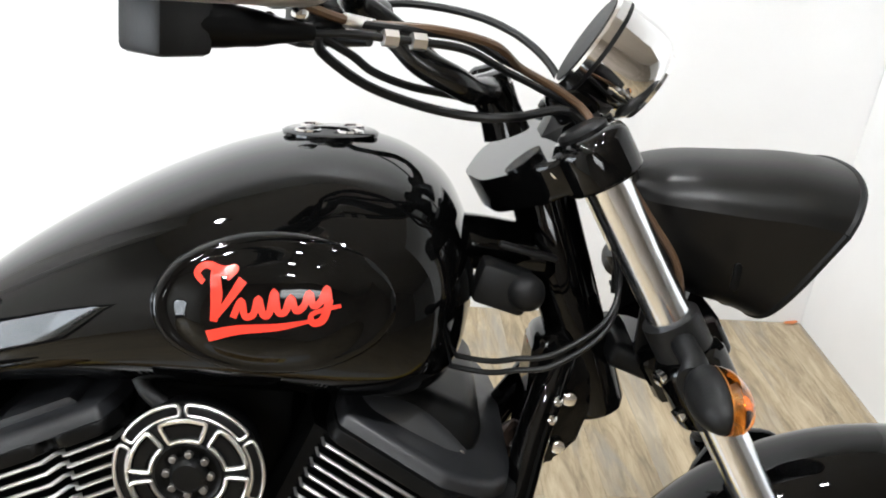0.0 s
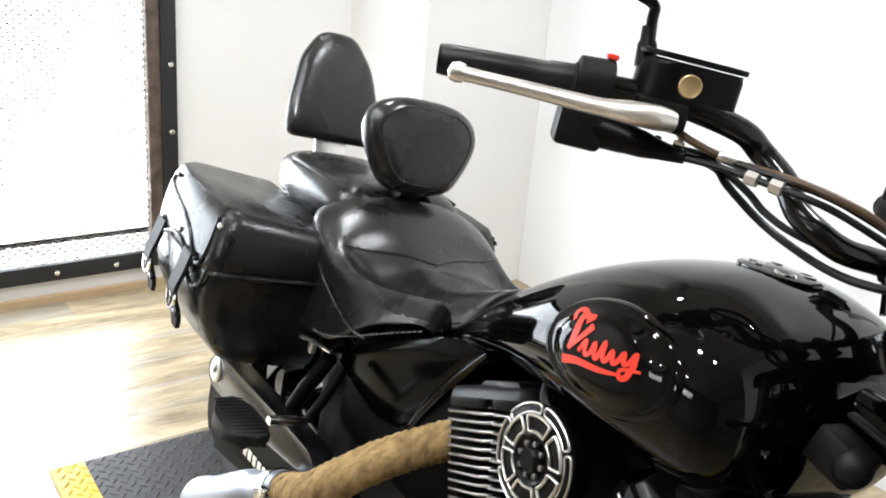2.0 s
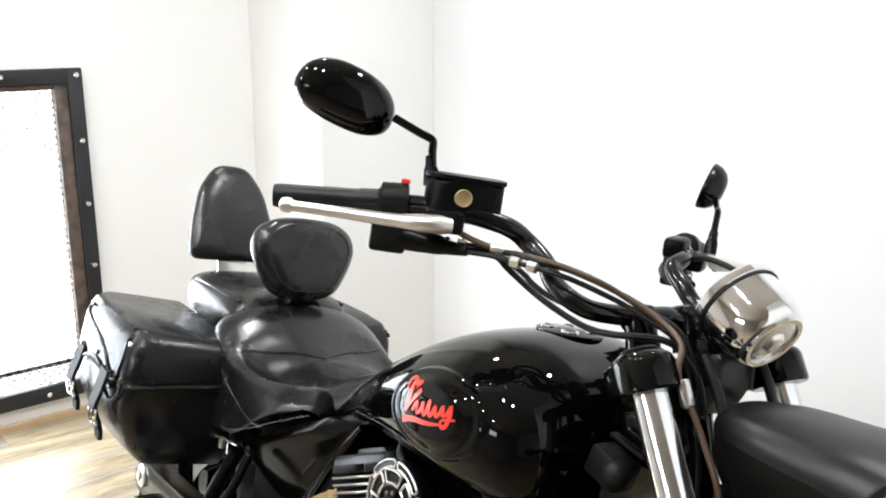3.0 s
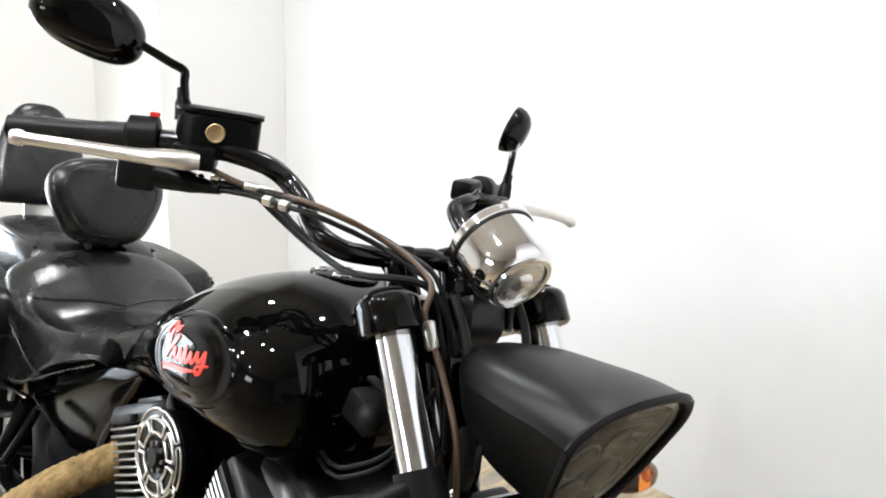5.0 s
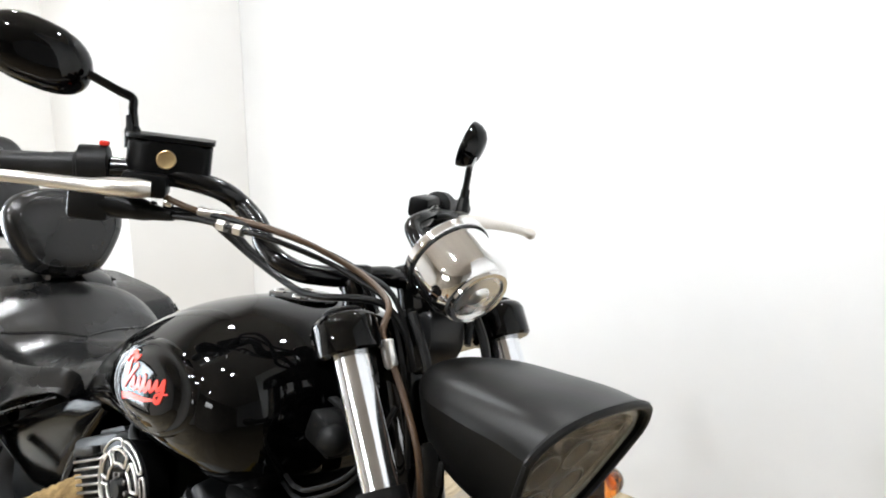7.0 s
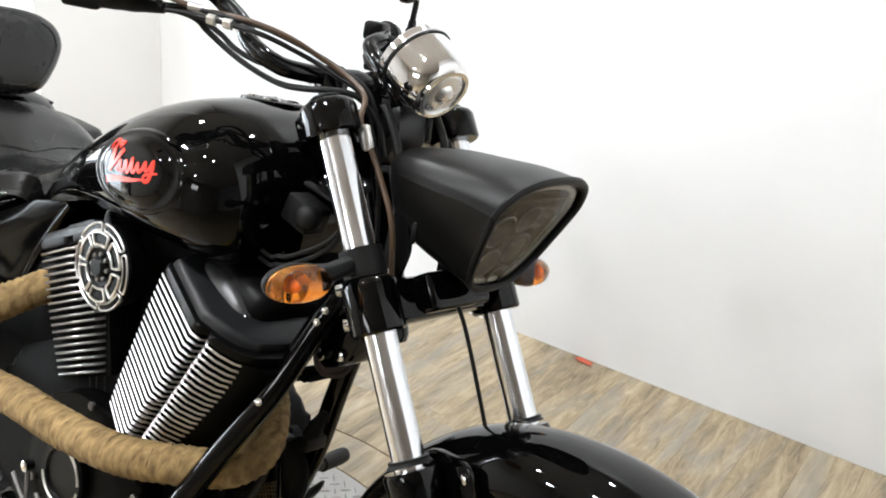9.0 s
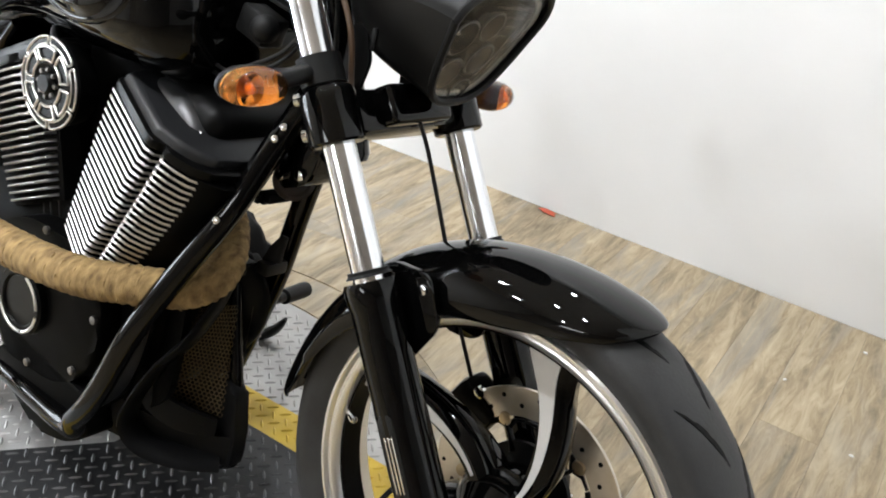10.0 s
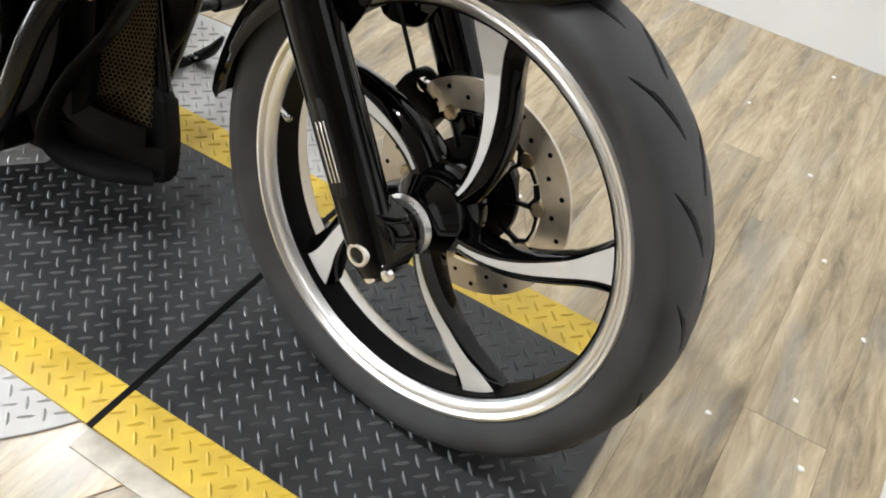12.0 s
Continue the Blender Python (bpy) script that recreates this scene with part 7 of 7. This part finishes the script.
def lug_part(me, mat, parent):
    me.materials.append(mat)
    ob = new("tread_relief", me)
    ob.parent = parent
    return tagged(ob, "raised diamond tread lugs", kind="stuff")


# the long black tread plates the bike stands on, with yellow edges
Y_IN0, Y_IN1, Y_OUT0, Y_OUT1 = -0.212, 0.246, -0.291, 0.328


def end_x(y, x0, slant):
    """Where a plate ends at y: straight, or running back diagonally on its near side."""
    return x0 + (slant and 0.92 * min(0.0, y - 0.05))


def ramp_plate(x0, x1, z0=0.004, z1=0.0085, slant=0.0):
    """One tread plate; slant: how far its near rear corner runs back in a diagonal end."""
    top = empty("tread_plate", ROOM, "black diamond tread plate with worn yellow edge stripes", "ramp", "tread plates")
    for name, ya, yb, mat, lab in (("plate_middle", Y_IN0, Y_IN1, M_PLATEBLACK, "black tread plate"), ("yellow_stripe", Y_OUT0, Y_IN0, M_YELLOW, "worn yellow stripe"), ("yellow_stripe", Y_IN1, Y_OUT1, M_YELLOW, "worn yellow stripe")):
        ends = [(ya, end_x(ya, x0, slant)), (0.05, end_x(0.05, x0, slant)), (yb, end_x(yb, x0, slant))] if ya < 0.05 < yb else [(ya, end_x(ya, x0, slant)), (yb, end_x(yb, x0, slant))]
        bm = prism(B(), [(x1, ya), (x1, yb)] + [(x, y) for y, x in reversed(ends)], Matrix.Translation((0, 0, (z0 + z1) / 2)), z1 - z0)
        pl = part(name, bm, mat, top, lab, 0)
        lug_part(lugs(lambda x, y: end_x(y, x0, slant) + 0.008 < x < x1 - 0.01 and ya + 0.004 < y < yb - 0.004, math.floor((x0 - slant) / 0.0667536) * 0.0667536, x1, -0.3040, Y_OUT1, z1), M_LUGWORN if mat is M_PLATEBLACK else mat, pl)
    return top


for x0, x1, slant in ((-0.292, 0.305, 0.0), (-0.772, -0.304, 0.35), (-2.08, -1.30, 0.0)):
    ramp_plate(x0, x1, slant=slant)
bm = box(B(), (-0.298, 0.018, 0.0072), (0.0112, 0.62, 0.004), 0.001)
ob = tagged(part("joint_strip", bm, M_FINBLACK, None, "dark steel joint strip between two tread plates"), category="strip")
ob.matrix_world = ROOM
dd = [o for o in table.children if o.name.startswith("tread_disc")][0]
lug_part(lugs(lambda x, y: (x - TT.x) ** 2 + (y - TT.y) ** 2 < 0.58 ** 2 and not (end_x(y, -0.772, 0.35) - 0.006 < x < 0.3 and -0.291 < y < 0.328), TT.x - 0.6, TT.x + 0.6, TT.y - 0.6, TT.y + 0.6, 0.004), M_PLATEGREY, dd)

bm = box(B(), (0.003, Y_OUT0 - 0.020, 0.0045), (0.60, 0.036, 0.003), 0.001)
ob = tagged(part("edge_strip", bm, material("scuffed_pale_strip", (0.46, 0.42, 0.36), 0.5, 0.2, second=(0.30, 0.27, 0.22), scale=30, spread=0.2, bump=0.2, bump_scale=120), None, "scuffed pale metal strip beside the yellow stripe"), category="strip")
ob.matrix_world = ROOM

# small litter on the floor: paper crumbs and a torn red scrap
def crumb(seed, r):
    rng = random.Random(seed)
    bm = bmesh.new()
    bmesh.ops.create_icosphere(bm, subdivisions=1, radius=r)
    for v in bm.verts:
        v.co *= 0.55 + 0.7 * rng.random()
        v.co.z = v.co.z * 0.4 + r * 0.3
    return bm


M_PAPER = material("paper", (0.75, 0.73, 0.68), 0.8)
for k, (x, y) in enumerate([(0.235, 1.446), (0.397, 0.303), (0.549, 0.631), (0.32, 1.02), (0.50, 0.42), (0.55, 0.30), (0.43, 0.78), (0.12, 1.18)]):
    ob = tagged(part("paper_crumb", crumb(k, 0.006), M_PAPER, None, "tiny torn paper crumb on the floor", 0), category="litter", group="paper crumbs")
    ob.location = (x, y, 0.001)
bm = B()
prism(bm, [(-0.030, -0.010), (-0.008, -0.014), (0.030, -0.006), (0.018, 0.004), (0.024, 0.012), (-0.012, 0.010)], Matrix.Rotation(radians(8), 4, "Y"), 0.0015)
ob = tagged(part("red_scrap", bm, material("red_scrap", (0.55, 0.10, 0.05), 0.6), None, "small torn red scrap lying by the wall", 0), category="litter")
ob.location = (-0.715, 1.462, 0.006)
bm = prism(B(), [(-0.022, -0.008), (0.004, -0.013), (0.020, -0.004), (0.012, 0.010), (-0.014, 0.009)], Matrix.Rotation(radians(-9), 4, "Y"), 0.0015)
ob = tagged(part("orange_scrap", bm, material("orange_scrap", (0.62, 0.20, 0.07), 0.6), None, "small torn orange scrap lying in the corner", 0), category="litter")
ob.location = (0.545, 1.575, 0.005)

# planks: objects of their own on a few shared meshes
PW, PL = 0.135, 1.21
def plank_mesh(length):
    bm = box(B(), (0, 0, -0.004), (PW - 0.0004, length - 0.0004, 0.008))
    top = [e for e in bm.edges if all(v.co.z > -0.001 for v in e.verts)]
    bmesh.ops.bevel(bm, geom=top, offset=0.0004, segments=1, affect="EDGES")
    me = bpy.data.meshes.new("plank")
    bm.to_mesh(me)
    bm.free()
    me.materials.append(M_WOOD)
    return me


shared = {}
n = int((RIGHT_X - WINDOW_X) / PW) + 1
rng = random.Random(4)
for i in range(n):
    x = WINDOW_X + (i + 0.5) * PW
    if x + PW / 2 > RIGHT_X + 0.1:
        break
    y = WALL_Y - 0.001
    cut = [0.35, 0.75, 1.05, 0.55, 1.21][(i * 3 + rng.randrange(2)) % 5]
    while y > BACK_Y + 0.02:
        ln = round(min(cut, y - BACK_Y), 2)
        if ln < 0.03:
            break
        if ln not in shared:
            shared[ln] = plank_mesh(ln)
        ob = new("plank", shared[ln])
        ob.parent = floor
        ob.location = (x, y - ln / 2, 0.0)
        y -= ln
        cut = PL
